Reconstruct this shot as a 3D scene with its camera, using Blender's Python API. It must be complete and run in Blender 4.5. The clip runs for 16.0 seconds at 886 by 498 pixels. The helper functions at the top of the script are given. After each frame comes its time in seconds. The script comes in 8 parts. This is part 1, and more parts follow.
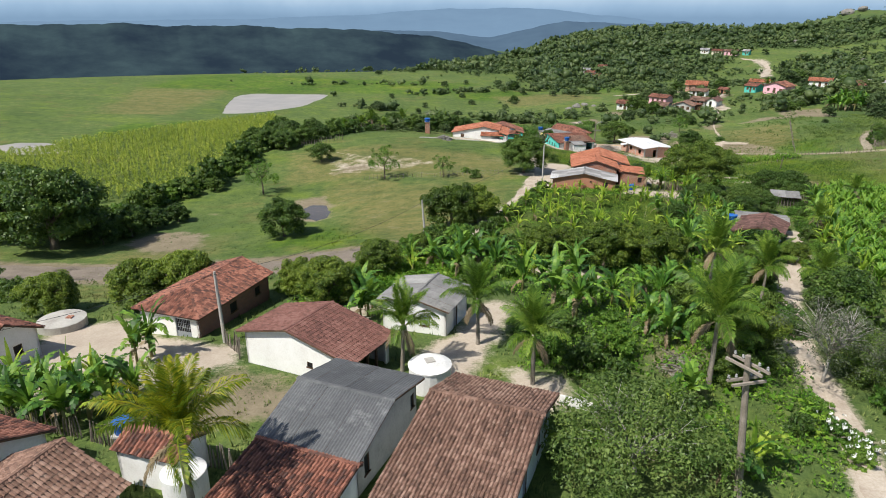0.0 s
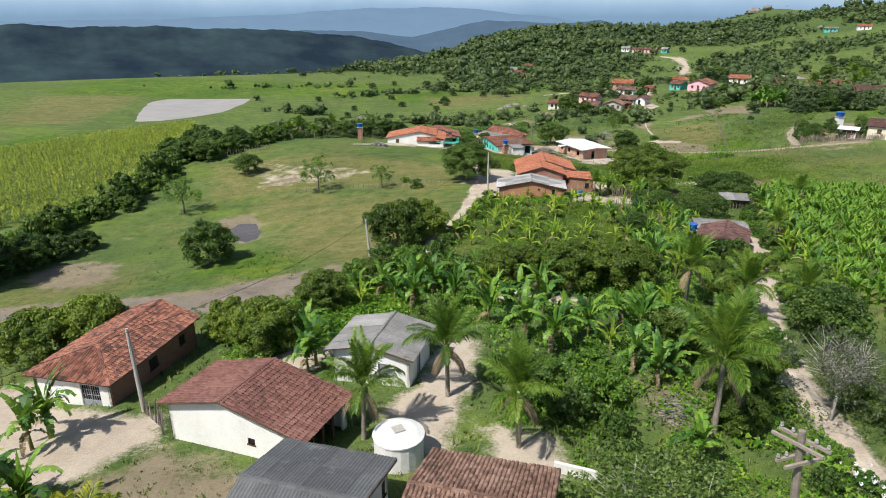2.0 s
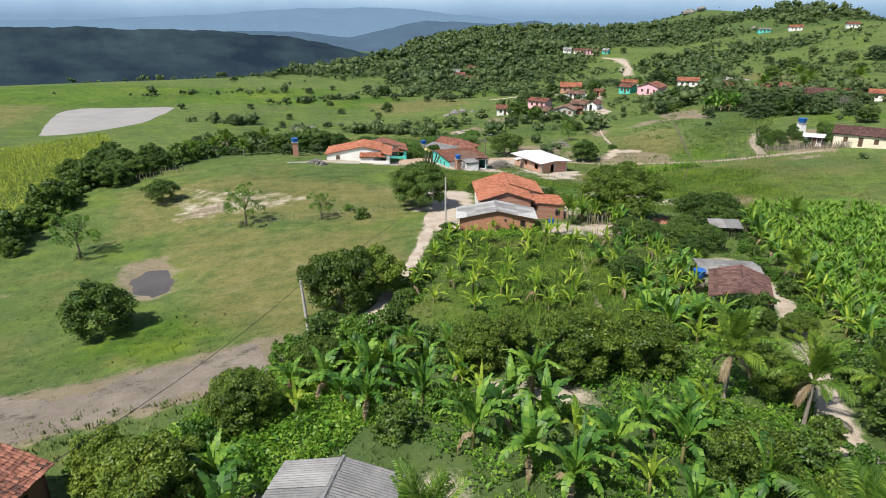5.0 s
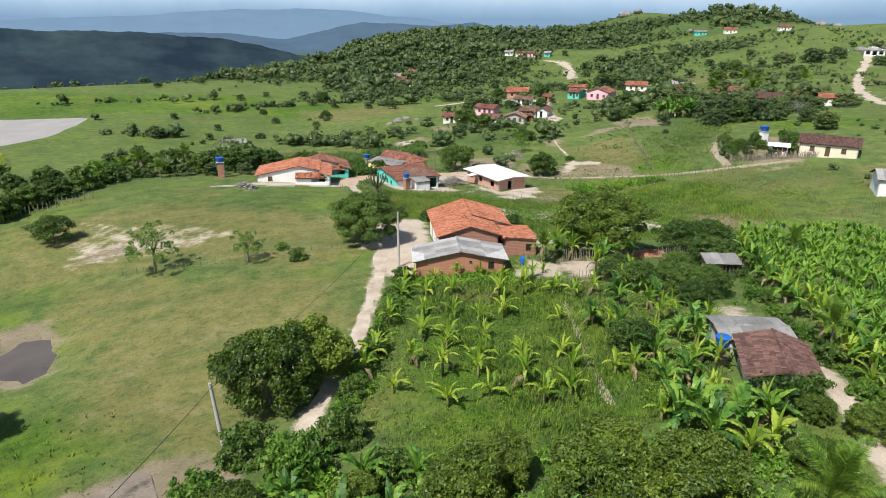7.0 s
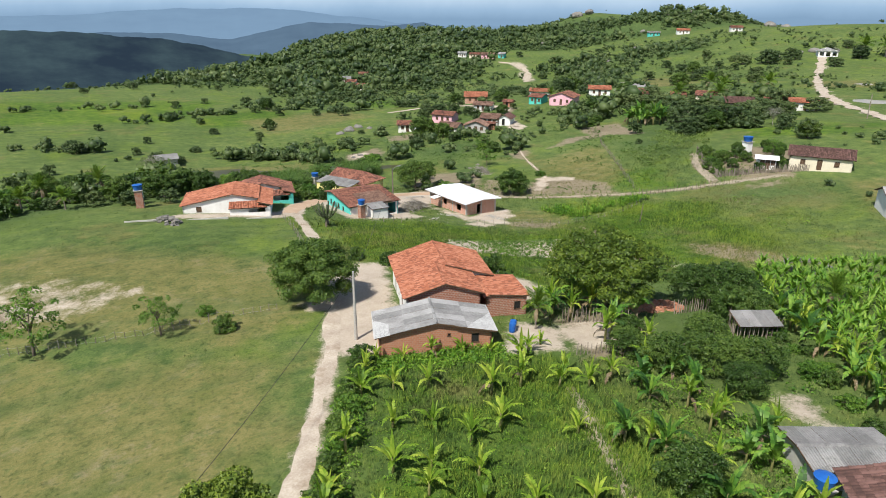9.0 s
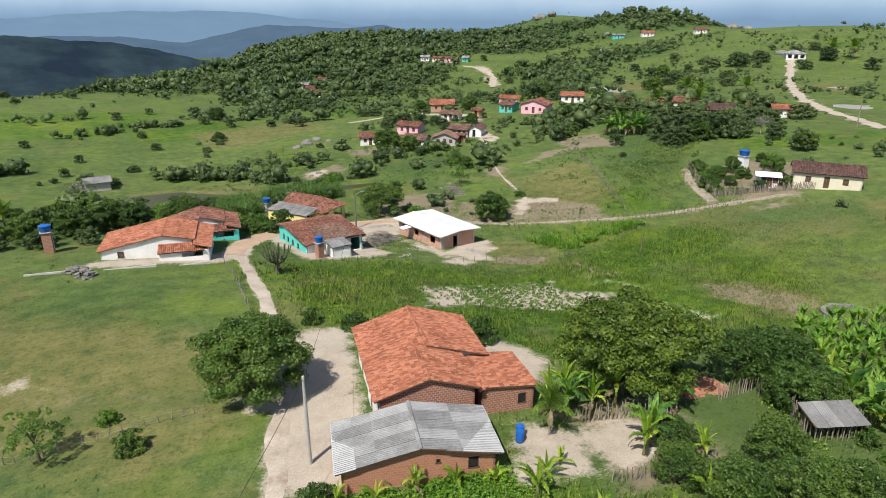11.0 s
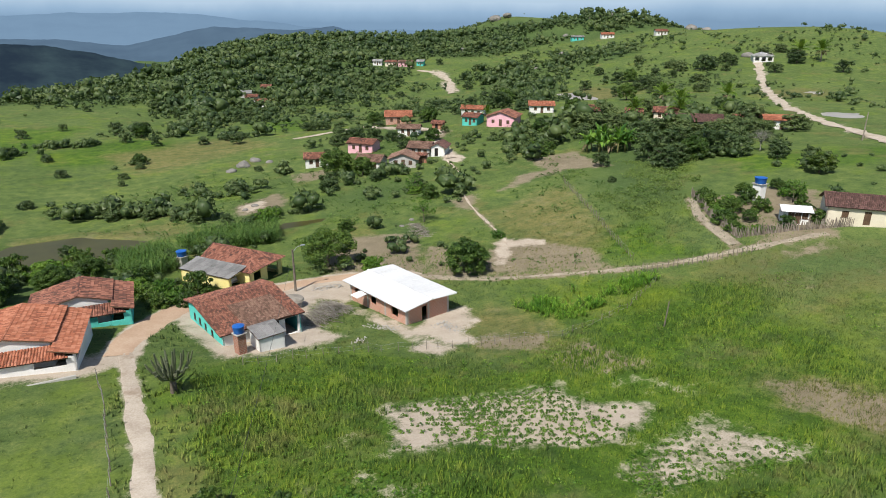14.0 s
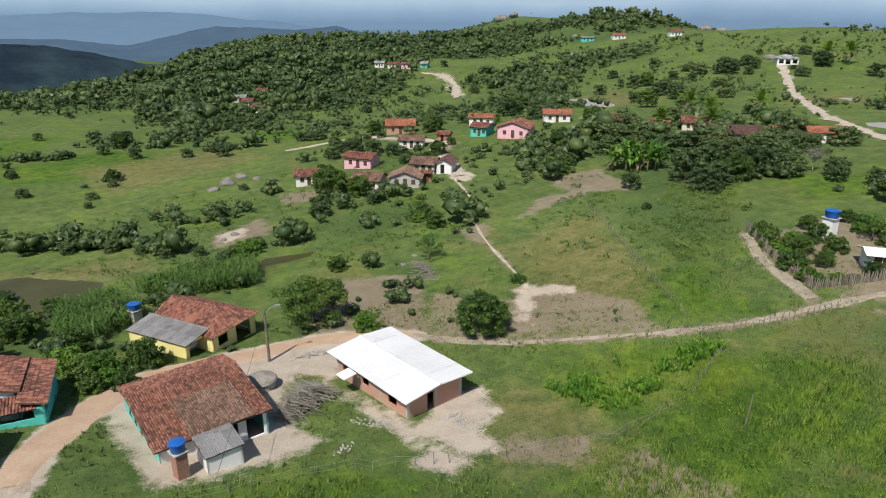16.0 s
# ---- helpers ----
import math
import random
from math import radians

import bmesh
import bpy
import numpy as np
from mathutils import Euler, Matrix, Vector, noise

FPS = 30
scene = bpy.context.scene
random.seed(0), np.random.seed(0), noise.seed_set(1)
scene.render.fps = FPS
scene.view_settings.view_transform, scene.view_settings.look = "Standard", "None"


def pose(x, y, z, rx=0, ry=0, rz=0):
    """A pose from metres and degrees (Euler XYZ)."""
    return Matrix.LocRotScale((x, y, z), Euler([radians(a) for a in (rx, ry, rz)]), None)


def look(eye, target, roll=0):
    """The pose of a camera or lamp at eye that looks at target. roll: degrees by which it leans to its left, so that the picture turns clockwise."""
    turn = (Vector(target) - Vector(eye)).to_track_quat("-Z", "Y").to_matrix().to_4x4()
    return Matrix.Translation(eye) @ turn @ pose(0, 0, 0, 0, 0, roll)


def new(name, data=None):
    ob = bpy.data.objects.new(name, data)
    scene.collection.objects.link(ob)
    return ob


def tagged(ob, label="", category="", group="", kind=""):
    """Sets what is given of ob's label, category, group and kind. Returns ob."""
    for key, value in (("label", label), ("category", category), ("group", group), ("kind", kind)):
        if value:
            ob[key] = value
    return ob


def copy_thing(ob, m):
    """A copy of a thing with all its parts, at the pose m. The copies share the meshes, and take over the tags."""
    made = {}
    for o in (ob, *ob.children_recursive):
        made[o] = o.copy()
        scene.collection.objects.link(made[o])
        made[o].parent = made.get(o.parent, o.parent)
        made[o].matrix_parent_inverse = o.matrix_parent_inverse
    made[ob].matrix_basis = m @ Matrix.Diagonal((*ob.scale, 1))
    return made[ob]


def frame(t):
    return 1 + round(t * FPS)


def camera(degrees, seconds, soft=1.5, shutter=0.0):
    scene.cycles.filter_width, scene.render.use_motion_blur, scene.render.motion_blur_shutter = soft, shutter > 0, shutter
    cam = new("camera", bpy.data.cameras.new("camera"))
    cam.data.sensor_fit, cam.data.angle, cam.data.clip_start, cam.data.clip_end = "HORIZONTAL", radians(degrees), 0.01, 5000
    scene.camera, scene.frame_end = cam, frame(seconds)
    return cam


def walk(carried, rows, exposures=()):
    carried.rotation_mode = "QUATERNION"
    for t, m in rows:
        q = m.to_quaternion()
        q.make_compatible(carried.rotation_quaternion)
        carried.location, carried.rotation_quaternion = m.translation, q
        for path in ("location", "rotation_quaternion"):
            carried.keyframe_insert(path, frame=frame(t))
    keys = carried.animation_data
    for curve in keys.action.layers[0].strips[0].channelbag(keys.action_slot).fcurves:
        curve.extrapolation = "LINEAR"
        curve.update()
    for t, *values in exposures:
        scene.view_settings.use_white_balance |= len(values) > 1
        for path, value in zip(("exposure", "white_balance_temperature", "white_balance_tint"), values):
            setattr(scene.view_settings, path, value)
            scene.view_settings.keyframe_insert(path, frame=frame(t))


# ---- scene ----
cam = camera(69.3, 16.0, 0.95)
METRES, EYE, TILT, LEAN, TURN = 115.2, 22.8, -4.0, 0.4, 0.0
ROWS = [
    (0.0, 0.0, 0.0, 0.0, 0.11, -16.19, -0.38),
    (0.5, -0.0062, 0.0138, 0.001, -1.8, -16.19, -0.2),
    (1.0, -0.0106, 0.0287, 0.0022, -3.38, -16.2, -0.07),
    (1.5, -0.0133, 0.0446, 0.0035, -4.98, -16.2, 0.05),
    (2.0, -0.0154, 0.0613, 0.0052, -6.44, -16.22, 0.19),
    (2.5, -0.016, 0.0797, 0.0069, -7.3, -16.25, 0.26),
    (3.0, -0.0156, 0.0998, 0.0087, -8.08, -16.25, 0.31),
    (3.5, -0.0149, 0.1213, 0.0106, -8.93, -16.22, 0.33),
    (4.0, -0.0135, 0.1439, 0.0127, -9.67, -16.24, 0.37),
    (6.5, 0.0031, 0.2911, 0.024, -15.69, -16.15, 0.61),
    (7.0, 0.0088, 0.3249, 0.0269, -16.99, -16.15, 0.65),
    (7.5, 0.0157, 0.3599, 0.0298, -18.18, -16.17, 0.7),
    (8.0, 0.0237, 0.3963, 0.0327, -19.35, -16.21, 0.73),
    (8.5, 0.0328, 0.4336, 0.0359, -20.4, -16.24, 0.76),
    (9.0, 0.042, 0.4695, 0.0388, -21.3, -16.22, 0.82),
    (11.5, 0.0965, 0.6363, 0.0537, -25.6, -16.09, 1.25),
    (12.0, 0.1097, 0.67, 0.0566, -26.52, -16.09, 1.33),
    (12.5, 0.1239, 0.7037, 0.0595, -27.19, -16.09, 1.4),
    (13.0, 0.1382, 0.7371, 0.0625, -27.77, -16.11, 1.45),
    (13.5, 0.1531, 0.7702, 0.0654, -28.32, -16.1, 1.5),
    (14.0, 0.1688, 0.8034, 0.0682, -28.76, -16.11, 1.54),
    (14.5, 0.185, 0.8376, 0.0714, -28.75, -16.12, 1.54),
    (15.0, 0.2027, 0.8737, 0.0744, -28.66, -16.12, 1.51),
    (15.5, 0.2214, 0.9111, 0.0775, -28.56, -16.12, 1.51),
    (16.0, 0.2408, 0.9485, 0.0809, -28.46, -16.13, 1.52),
]
walk(cam, [(t, pose(0, 0, EYE, TILT, LEAN, TURN) @ pose(METRES * x, METRES * y, METRES * z, 90 + pitch, roll, yaw)) for t, x, y, z, yaw, pitch, roll in ROWS],
     [(0.0, 0.16), (4.0, 0.23), (7.0, 0.27), (9.0, 0.21), (11.5, 0.10), (13.5, 0.07), (15.5, 0.0), (16.0, -0.08)])

# ---- world, sun, exposure ----
SUN_AZ, SUN_EL = 234.0, 54.0          # compass degrees from +y, and height of the sun
world = bpy.data.worlds.new("sky")
scene.world = world
world.use_nodes = True
wn = world.node_tree
sky = wn.nodes.new("ShaderNodeTexSky")
sky.sky_type, sky.sun_disc = "NISHITA", False
sky.sun_elevation, sky.sun_rotation = radians(SUN_EL), radians(SUN_AZ)
sky.air_density, sky.dust_density, sky.ozone_density = 1.0, 1.2, 2.0
wn.links.new(sky.outputs[0], wn.nodes["Background"].inputs[0])
wn.nodes["Background"].inputs[1].default_value = 0.098
lamp = bpy.data.lights.new("sun", "SUN")
lamp.energy, lamp.angle, lamp.color = 5.1, radians(0.55), (1.0, 0.965, 0.89)
sun = new("sun", lamp)
toward = Vector((math.sin(radians(SUN_AZ)) * math.cos(radians(SUN_EL)), math.cos(radians(SUN_AZ)) * math.cos(radians(SUN_EL)), math.sin(radians(SUN_EL))))
sun.matrix_basis = look(toward * 200, (0, 0, 0))
scene.view_settings.exposure = 0.0

# ---- materials ----
def node(nt, kind, **vals):
    n = nt.nodes.new(kind)
    for k, v in vals.items():
        n.inputs[k].default_value = v
    return n


def link(nt, a, b):
    nt.links.new(a, b)


def maths(nt, op, a, b=0.0, clamp=False):
    n = nt.nodes.new("ShaderNodeMath")
    n.operation, n.use_clamp = op, clamp
    for i, v in enumerate((a, b)):
        if isinstance(v, (int, float)):
            n.inputs[i].default_value = v
        else:
            link(nt, v, n.inputs[i])
    return n.outputs[0]


def noise_tex(nt, pos, scale, detail=4.0, rough=0.6):
    n = node(nt, "ShaderNodeTexNoise", Scale=scale, Detail=detail, Roughness=rough)
    link(nt, pos, n.inputs["Vector"])
    return n.outputs["Fac"]


def ramp(nt, fac, cols, lo=0.32, hi=0.68):
    r = nt.nodes.new("ShaderNodeValToRGB")
    e = r.color_ramp.elements
    while len(e) < len(cols):
        e.new(0.5)
    for i, c in enumerate(cols):
        e[i].position = lo + (hi - lo) * i / (len(cols) - 1)
        e[i].color = (*c, 1)
    link(nt, fac, r.inputs[0])
    return r.outputs[0]


def mix(nt, fac, a, b):
    n = nt.nodes.new("ShaderNodeMix")
    n.data_type = "RGBA"
    if isinstance(fac, (int, float)):
        n.inputs[0].default_value = fac
    else:
        link(nt, fac, n.inputs[0])
    for s, v in ((n.inputs[6], a), (n.inputs[7], b)):
        if isinstance(v, tuple):
            s.default_value = (*v, 1)
        else:
            link(nt, v, s)
    return n.outputs[2]


def blank(name, rough=0.85, metal=0.0):
    m = bpy.data.materials.new(name)
    m.use_nodes = True
    nt = m.node_tree
    b = nt.nodes["Principled BSDF"]
    b.inputs["Roughness"].default_value, b.inputs["Metallic"].default_value = rough, metal
    b.inputs["Specular IOR Level"].default_value = 0.3
    return m, nt, b


def bump(nt, b, height, strength, dist):
    n = node(nt, "ShaderNodeBump", Strength=strength, Distance=dist)
    link(nt, height, n.inputs["Height"])
    link(nt, n.outputs[0], b.inputs["Normal"])


def surface(name, cols, coarse=0.6, fine=9.0, rough=0.85, relief=0.4, island=0.0, thing=0.0, metal=0.0, stain=None, lo=0.32, hi=0.68, depth=0.02):
    """A weathered surface: colours by noise at two scales, with a shift for each loose piece or thing, and stains."""
    m, nt, b = blank(name, rough, metal)
    geo = nt.nodes.new("ShaderNodeNewGeometry")
    pos = geo.outputs["Position"]
    n1, n2 = noise_tex(nt, pos, coarse), noise_tex(nt, pos, fine, 3.0)
    f = maths(nt, "ADD", maths(nt, "MULTIPLY", n1, 0.6), maths(nt, "MULTIPLY", n2, 0.4))
    if island:
        f = maths(nt, "ADD", f, maths(nt, "MULTIPLY", maths(nt, "SUBTRACT", geo.outputs["Random Per Island"], 0.5), island))
    if thing:
        info = nt.nodes.new("ShaderNodeObjectInfo")
        f = maths(nt, "ADD", f, maths(nt, "MULTIPLY", maths(nt, "SUBTRACT", info.outputs["Random"], 0.5), thing))
    col = ramp(nt, f, cols, lo, hi)
    if stain:
        tint, scale, edge = stain
        s = maths(nt, "MULTIPLY", maths(nt, "SUBTRACT", noise_tex(nt, pos, scale, 6.0, 0.7), edge), 6.0, True)
        col = mix(nt, s, col, tint)
    link(nt, col, b.inputs["Base Color"])
    if relief:
        bump(nt, b, n2, relief, depth)
    return m


def tone(cols):
    """A little less green, as plants of the dry country are."""
    return [(r * 1.05, g, b * 1.25) for r, g, b in cols]


def foliage(name, cols, glow=0.35, island=0.5, thing=0.35, coarse=0.25, fresh=True):
    """Leaves: green by noise, leaf and plant; part of the sunlight passes through them."""
    m, nt, b = blank(name, 0.5)
    b.inputs["Specular IOR Level"].default_value = 0.35
    geo, info = nt.nodes.new("ShaderNodeNewGeometry"), nt.nodes.new("ShaderNodeObjectInfo")
    f = noise_tex(nt, geo.outputs["Position"], coarse, 3.0)
    f = maths(nt, "ADD", f, maths(nt, "MULTIPLY", maths(nt, "SUBTRACT", geo.outputs["Random Per Island"], 0.5), island))
    f = maths(nt, "ADD", f, maths(nt, "MULTIPLY", maths(nt, "SUBTRACT", info.outputs["Random"], 0.5), thing))
    col = ramp(nt, f, cols if fresh else tone(cols), 0.2, 0.8)
    link(nt, col, b.inputs["Base Color"])
    tr = nt.nodes.new("ShaderNodeBsdfTranslucent")
    link(nt, mix(nt, 0.35, col, (0.25, 0.35, 0.02)), tr.inputs[0])
    mx = nt.nodes.new("ShaderNodeMixShader")
    mx.inputs[0].default_value = glow
    link(nt, b.outputs[0], mx.inputs[1])
    link(nt, tr.outputs[0], mx.inputs[2])
    link(nt, mx.outputs[0], nt.nodes["Material Output"].inputs[0])
    return m


SOIL = [(0.31, 0.25, 0.19), (0.44, 0.37, 0.295), (0.56, 0.49, 0.405)]


def meadow(name, blades):
    """Grass and soil, blended by the attributes soil, lush, dry and wood that the ground and the grass carry."""
    m, nt, b = blank(name, 0.9)
    b.inputs["Specular IOR Level"].default_value = 0.15
    geo = nt.nodes.new("ShaderNodeNewGeometry")
    pos = geo.outputs["Position"]
    big, mid, fine = noise_tex(nt, pos, 0.04, 6.0, 0.7), noise_tex(nt, pos, 0.45, 5.0, 0.65), noise_tex(nt, pos, 5.0, 5.0, 0.8)
    at = {}
    for k in ("soil", "lush", "dry", "wood", "worn"):
        a = nt.nodes.new("ShaderNodeAttribute")
        a.attribute_name = k
        at[k] = a.outputs["Fac"]
    f = maths(nt, "ADD", maths(nt, "ADD", maths(nt, "MULTIPLY", big, 0.25), maths(nt, "MULTIPLY", mid, 0.37)), maths(nt, "MULTIPLY", fine, 0.38))
    if blades:
        f = maths(nt, "ADD", f, maths(nt, "MULTIPLY", maths(nt, "SUBTRACT", geo.outputs["Random Per Island"], 0.5), 0.26))
    grass = ramp(nt, f, tone([(0.044, 0.082, 0.016), (0.102, 0.152, 0.032), (0.205, 0.242, 0.058)]), 0.38, 0.64)
    lush = ramp(nt, f, [(0.026, 0.064, 0.008), (0.078, 0.142, 0.015), (0.185, 0.248, 0.028)], 0.39, 0.63)
    dry = ramp(nt, f, [(0.086, 0.090, 0.028), (0.162, 0.154, 0.052), (0.268, 0.234, 0.096)])
    wood = ramp(nt, f, [(0.036, 0.066, 0.020), (0.073, 0.115, 0.034), (0.138, 0.180, 0.056)], 0.36, 0.66)
    edge = maths(nt, "SUBTRACT", maths(nt, "ADD", maths(nt, "MULTIPLY", mid, 1.3), maths(nt, "MULTIPLY", fine, 0.7)), 1.0)

    def over(col, top, key, gain):
        w = maths(nt, "MULTIPLY", maths(nt, "ADD", maths(nt, "SUBTRACT", at[key], 0.5), edge), gain)
        return mix(nt, maths(nt, "ADD", w, 0.5, True), col, top)
    # patches of bright herbs, of tired grass and of dark low scrub, some metres across
    pa, pb, pc = noise_tex(nt, pos, 0.075, 5.0, 0.65), noise_tex(nt, pos, 0.11, 5.0, 0.65), noise_tex(nt, pos, 0.16, 6.0, 0.72)

    def patch(col, top, n, start, most):
        return mix(nt, maths(nt, "MULTIPLY", maths(nt, "MULTIPLY", maths(nt, "SUBTRACT", n, start), 9.0, True), most), col, top)
    herb = ramp(nt, f, [(0.062, 0.100, 0.017), (0.130, 0.182, 0.030), (0.225, 0.270, 0.052)])
    grass = patch(patch(patch(grass, herb, pa, 0.51, 0.85), dry, pb, 0.55, 0.75), wood, pc, 0.52, 0.9)
    gold = ramp(nt, f, [(0.110, 0.150, 0.014), (0.190, 0.232, 0.020), (0.290, 0.315, 0.034)])
    lushy = patch(patch(patch(lush, grass, pb, 0.54, 0.8), dry, pa, 0.60, 0.5), gold, noise_tex(nt, pos, 0.05, 4.0, 0.6), 0.57, 0.42)
    col = over(over(over(grass, lushy, "lush", 1.6), dry, "dry", 1.6), wood, "wood", 2.0)
    col = patch(col, ramp(nt, f, [(0.16, 0.13, 0.075), (0.25, 0.205, 0.135), (0.34, 0.285, 0.20)]), noise_tex(nt, pos, 0.19, 5.0, 0.7), 0.66, 0.7)
    thin = maths(nt, "MULTIPLY", maths(nt, "MULTIPLY", maths(nt, "SUBTRACT", noise_tex(nt, pos, 0.33, 6.0, 0.75), 0.54), 7.0, True), maths(nt, "MULTIPLY", at["dry"], 0.55))
    col = mix(nt, thin, col, ramp(nt, f, [(0.17, 0.14, 0.08), (0.26, 0.215, 0.14), (0.35, 0.295, 0.21)]))
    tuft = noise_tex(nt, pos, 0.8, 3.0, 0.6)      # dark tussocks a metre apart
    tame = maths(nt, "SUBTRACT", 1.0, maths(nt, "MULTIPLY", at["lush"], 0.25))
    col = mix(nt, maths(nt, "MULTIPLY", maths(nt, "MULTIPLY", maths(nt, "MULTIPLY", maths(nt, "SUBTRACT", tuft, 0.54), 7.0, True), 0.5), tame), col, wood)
    flat = nt.nodes.new("ShaderNodeVectorMath")      # cattle trods and drifts that run across the slope
    flat.operation = "MULTIPLY"
    flat.inputs[1].default_value = (0.22, 1.0, 1.0)
    link(nt, pos, flat.inputs[0])
    trod = noise_tex(nt, flat.outputs[0], 0.34, 5.0, 0.7)
    col = mix(nt, maths(nt, "MULTIPLY", maths(nt, "MULTIPLY", maths(nt, "MULTIPLY", maths(nt, "SUBTRACT", trod, 0.49), 8.0, True), 0.45), tame), col, wood)
    shade_speck = noise_tex(nt, pos, 2.4, 2.0, 0.55)      # shade between single plants, painted into the colour as dark specks
    col = mix(nt, maths(nt, "MULTIPLY", maths(nt, "MULTIPLY", maths(nt, "MULTIPLY", maths(nt, "SUBTRACT", shade_speck, 0.53), 6.0, True), 0.45), tame), col, (0.034, 0.060, 0.017))
    if not blades:
        col = over(col, ramp(nt, f, [(0.135, 0.112, 0.070), (0.215, 0.178, 0.118), (0.315, 0.265, 0.185)]), "worn", 3.0)
        col = over(col, ramp(nt, f, SOIL), "soil", 3.0)
    link(nt, col, b.inputs["Base Color"])
    if not blades:
        bump(nt, b, maths(nt, "ADD", fine, mid), 0.7, 0.09)
    else:   # blades are lit much like the turf that they stand in
        up = nt.nodes.new("ShaderNodeCombineXYZ")
        up.inputs[2].default_value = 1.6
        add = nt.nodes.new("ShaderNodeVectorMath")
        link(nt, geo.outputs["Normal"], add.inputs[0])
        link(nt, up.outputs[0], add.inputs[1])
        nrm = nt.nodes.new("ShaderNodeVectorMath")
        nrm.operation = "NORMALIZE"
        link(nt, add.outputs[0], nrm.inputs[0])
        link(nt, nrm.outputs[0], b.inputs["Normal"])
    return m


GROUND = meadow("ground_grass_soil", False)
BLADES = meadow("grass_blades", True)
DIRT = surface("dirt_road", SOIL, 0.5, 6.0, 0.95, 0.6, stain=((0.26, 0.19, 0.13), 0.35, 0.56), depth=0.05)
MUD = surface("mud_road", [(0.13, 0.105, 0.08), (0.20, 0.165, 0.13), (0.27, 0.225, 0.18)], 0.4, 5.0, 0.8, 0.6, stain=((0.045, 0.038, 0.030), 0.42, 0.545), depth=0.05)
TRAIL = surface("trodden_trail", [(0.20, 0.165, 0.12), (0.31, 0.26, 0.195), (0.43, 0.365, 0.285)], 0.6, 6.0, 0.95, 0.6, stain=((0.10, 0.12, 0.04), 0.8, 0.6), depth=0.05)
CLAY = surface("clay_road", [(0.38, 0.25, 0.165), (0.46, 0.32, 0.22), (0.53, 0.40, 0.29)], 0.3, 5.0, 0.95, 0.5, depth=0.05)
PLASTER = surface("white_plaster", [(0.66, 0.64, 0.60), (0.76, 0.75, 0.72), (0.82, 0.81, 0.79)], 0.7, 8.0, 0.9, 0.15, stain=((0.45, 0.40, 0.34), 1.1, 0.66))
CREAM = surface("cream_plaster", [(0.60, 0.53, 0.40), (0.68, 0.61, 0.47), (0.74, 0.67, 0.54)], 0.7, 8.0, 0.9, 0.15)
GREYWALL = surface("grey_render", [(0.36, 0.34, 0.31), (0.45, 0.43, 0.40), (0.52, 0.50, 0.46)], 0.9, 8.0, 0.95, 0.3, stain=((0.25, 0.22, 0.19), 1.2, 0.62))
BLUEWALL = surface("pale_blue_plaster", [(0.55, 0.60, 0.66), (0.62, 0.68, 0.74), (0.70, 0.74, 0.79)], 0.7, 8.0, 0.9, 0.15)
YELLOW = surface("yellow_plaster", [(0.72, 0.60, 0.22), (0.78, 0.68, 0.28), (0.82, 0.73, 0.36)], 0.7, 8.0, 0.9, 0.12)
TEAL = surface("turquoise_plaster", [(0.08, 0.46, 0.40), (0.10, 0.54, 0.47), (0.14, 0.60, 0.53)], 0.7, 8.0, 0.85, 0.12)
PINK = surface("pink_plaster", [(0.70, 0.36, 0.42), (0.76, 0.43, 0.49), (0.80, 0.50, 0.55)], 0.7, 8.0, 0.9, 0.12)


def brick_mat(name, cols):
    m, nt, b = blank(name, 0.9)
    tc = nt.nodes.new("ShaderNodeTexCoord")
    mp = nt.nodes.new("ShaderNodeMapping")
    link(nt, tc.outputs["Object"], mp.inputs[0])
    sx = nt.nodes.new("ShaderNodeSeparateXYZ")
    link(nt, mp.outputs[0], sx.inputs[0])
    cx = nt.nodes.new("ShaderNodeCombineXYZ")
    link(nt, maths(nt, "ADD", sx.outputs[0], sx.outputs[1]), cx.inputs[0])
    link(nt, sx.outputs[2], cx.inputs[1])
    br = node(nt, "ShaderNodeTexBrick", Scale=1.0, **{"Mortar Size": 0.018, "Brick Width": 0.30, "Row Height": 0.19, "Bias": 0.0})
    link(nt, cx.outputs[0], br.inputs["Vector"])
    br.inputs["Color1"].default_value, br.inputs["Color2"].default_value = (*cols[0], 1), (*cols[1], 1)
    br.inputs["Mortar"].default_value = (*cols[2], 1)
    geo = nt.nodes.new("ShaderNodeNewGeometry")
    n = noise_tex(nt, geo.outputs["Position"], 1.2, 5.0)
    link(nt, mix(nt, maths(nt, "MULTIPLY", maths(nt, "SUBTRACT", n, 0.5), 2.0, True), br.outputs["Color"], cols[3]), b.inputs["Base Color"])
    bump(nt, b, br.outputs["Fac"], -0.6, 0.015)
    return m


BRICK = brick_mat("red_hollow_brick", [(0.36, 0.14, 0.085), (0.28, 0.11, 0.07), (0.40, 0.33, 0.27), (0.30, 0.19, 0.14)])
BRICKDARK = brick_mat("weathered_brick", [(0.30, 0.135, 0.095), (0.235, 0.11, 0.08), (0.20, 0.14, 0.115), (0.17, 0.105, 0.08)])
BRICKORANGE = brick_mat("orange_brick", [(0.44, 0.19, 0.11), (0.38, 0.155, 0.09), (0.38, 0.24, 0.17), (0.40, 0.22, 0.15)])
BRICKPALE = brick_mat("pale_dusty_brick", [(0.50, 0.235, 0.155), (0.43, 0.195, 0.13), (0.52, 0.45, 0.39), (0.48, 0.30, 0.22)])
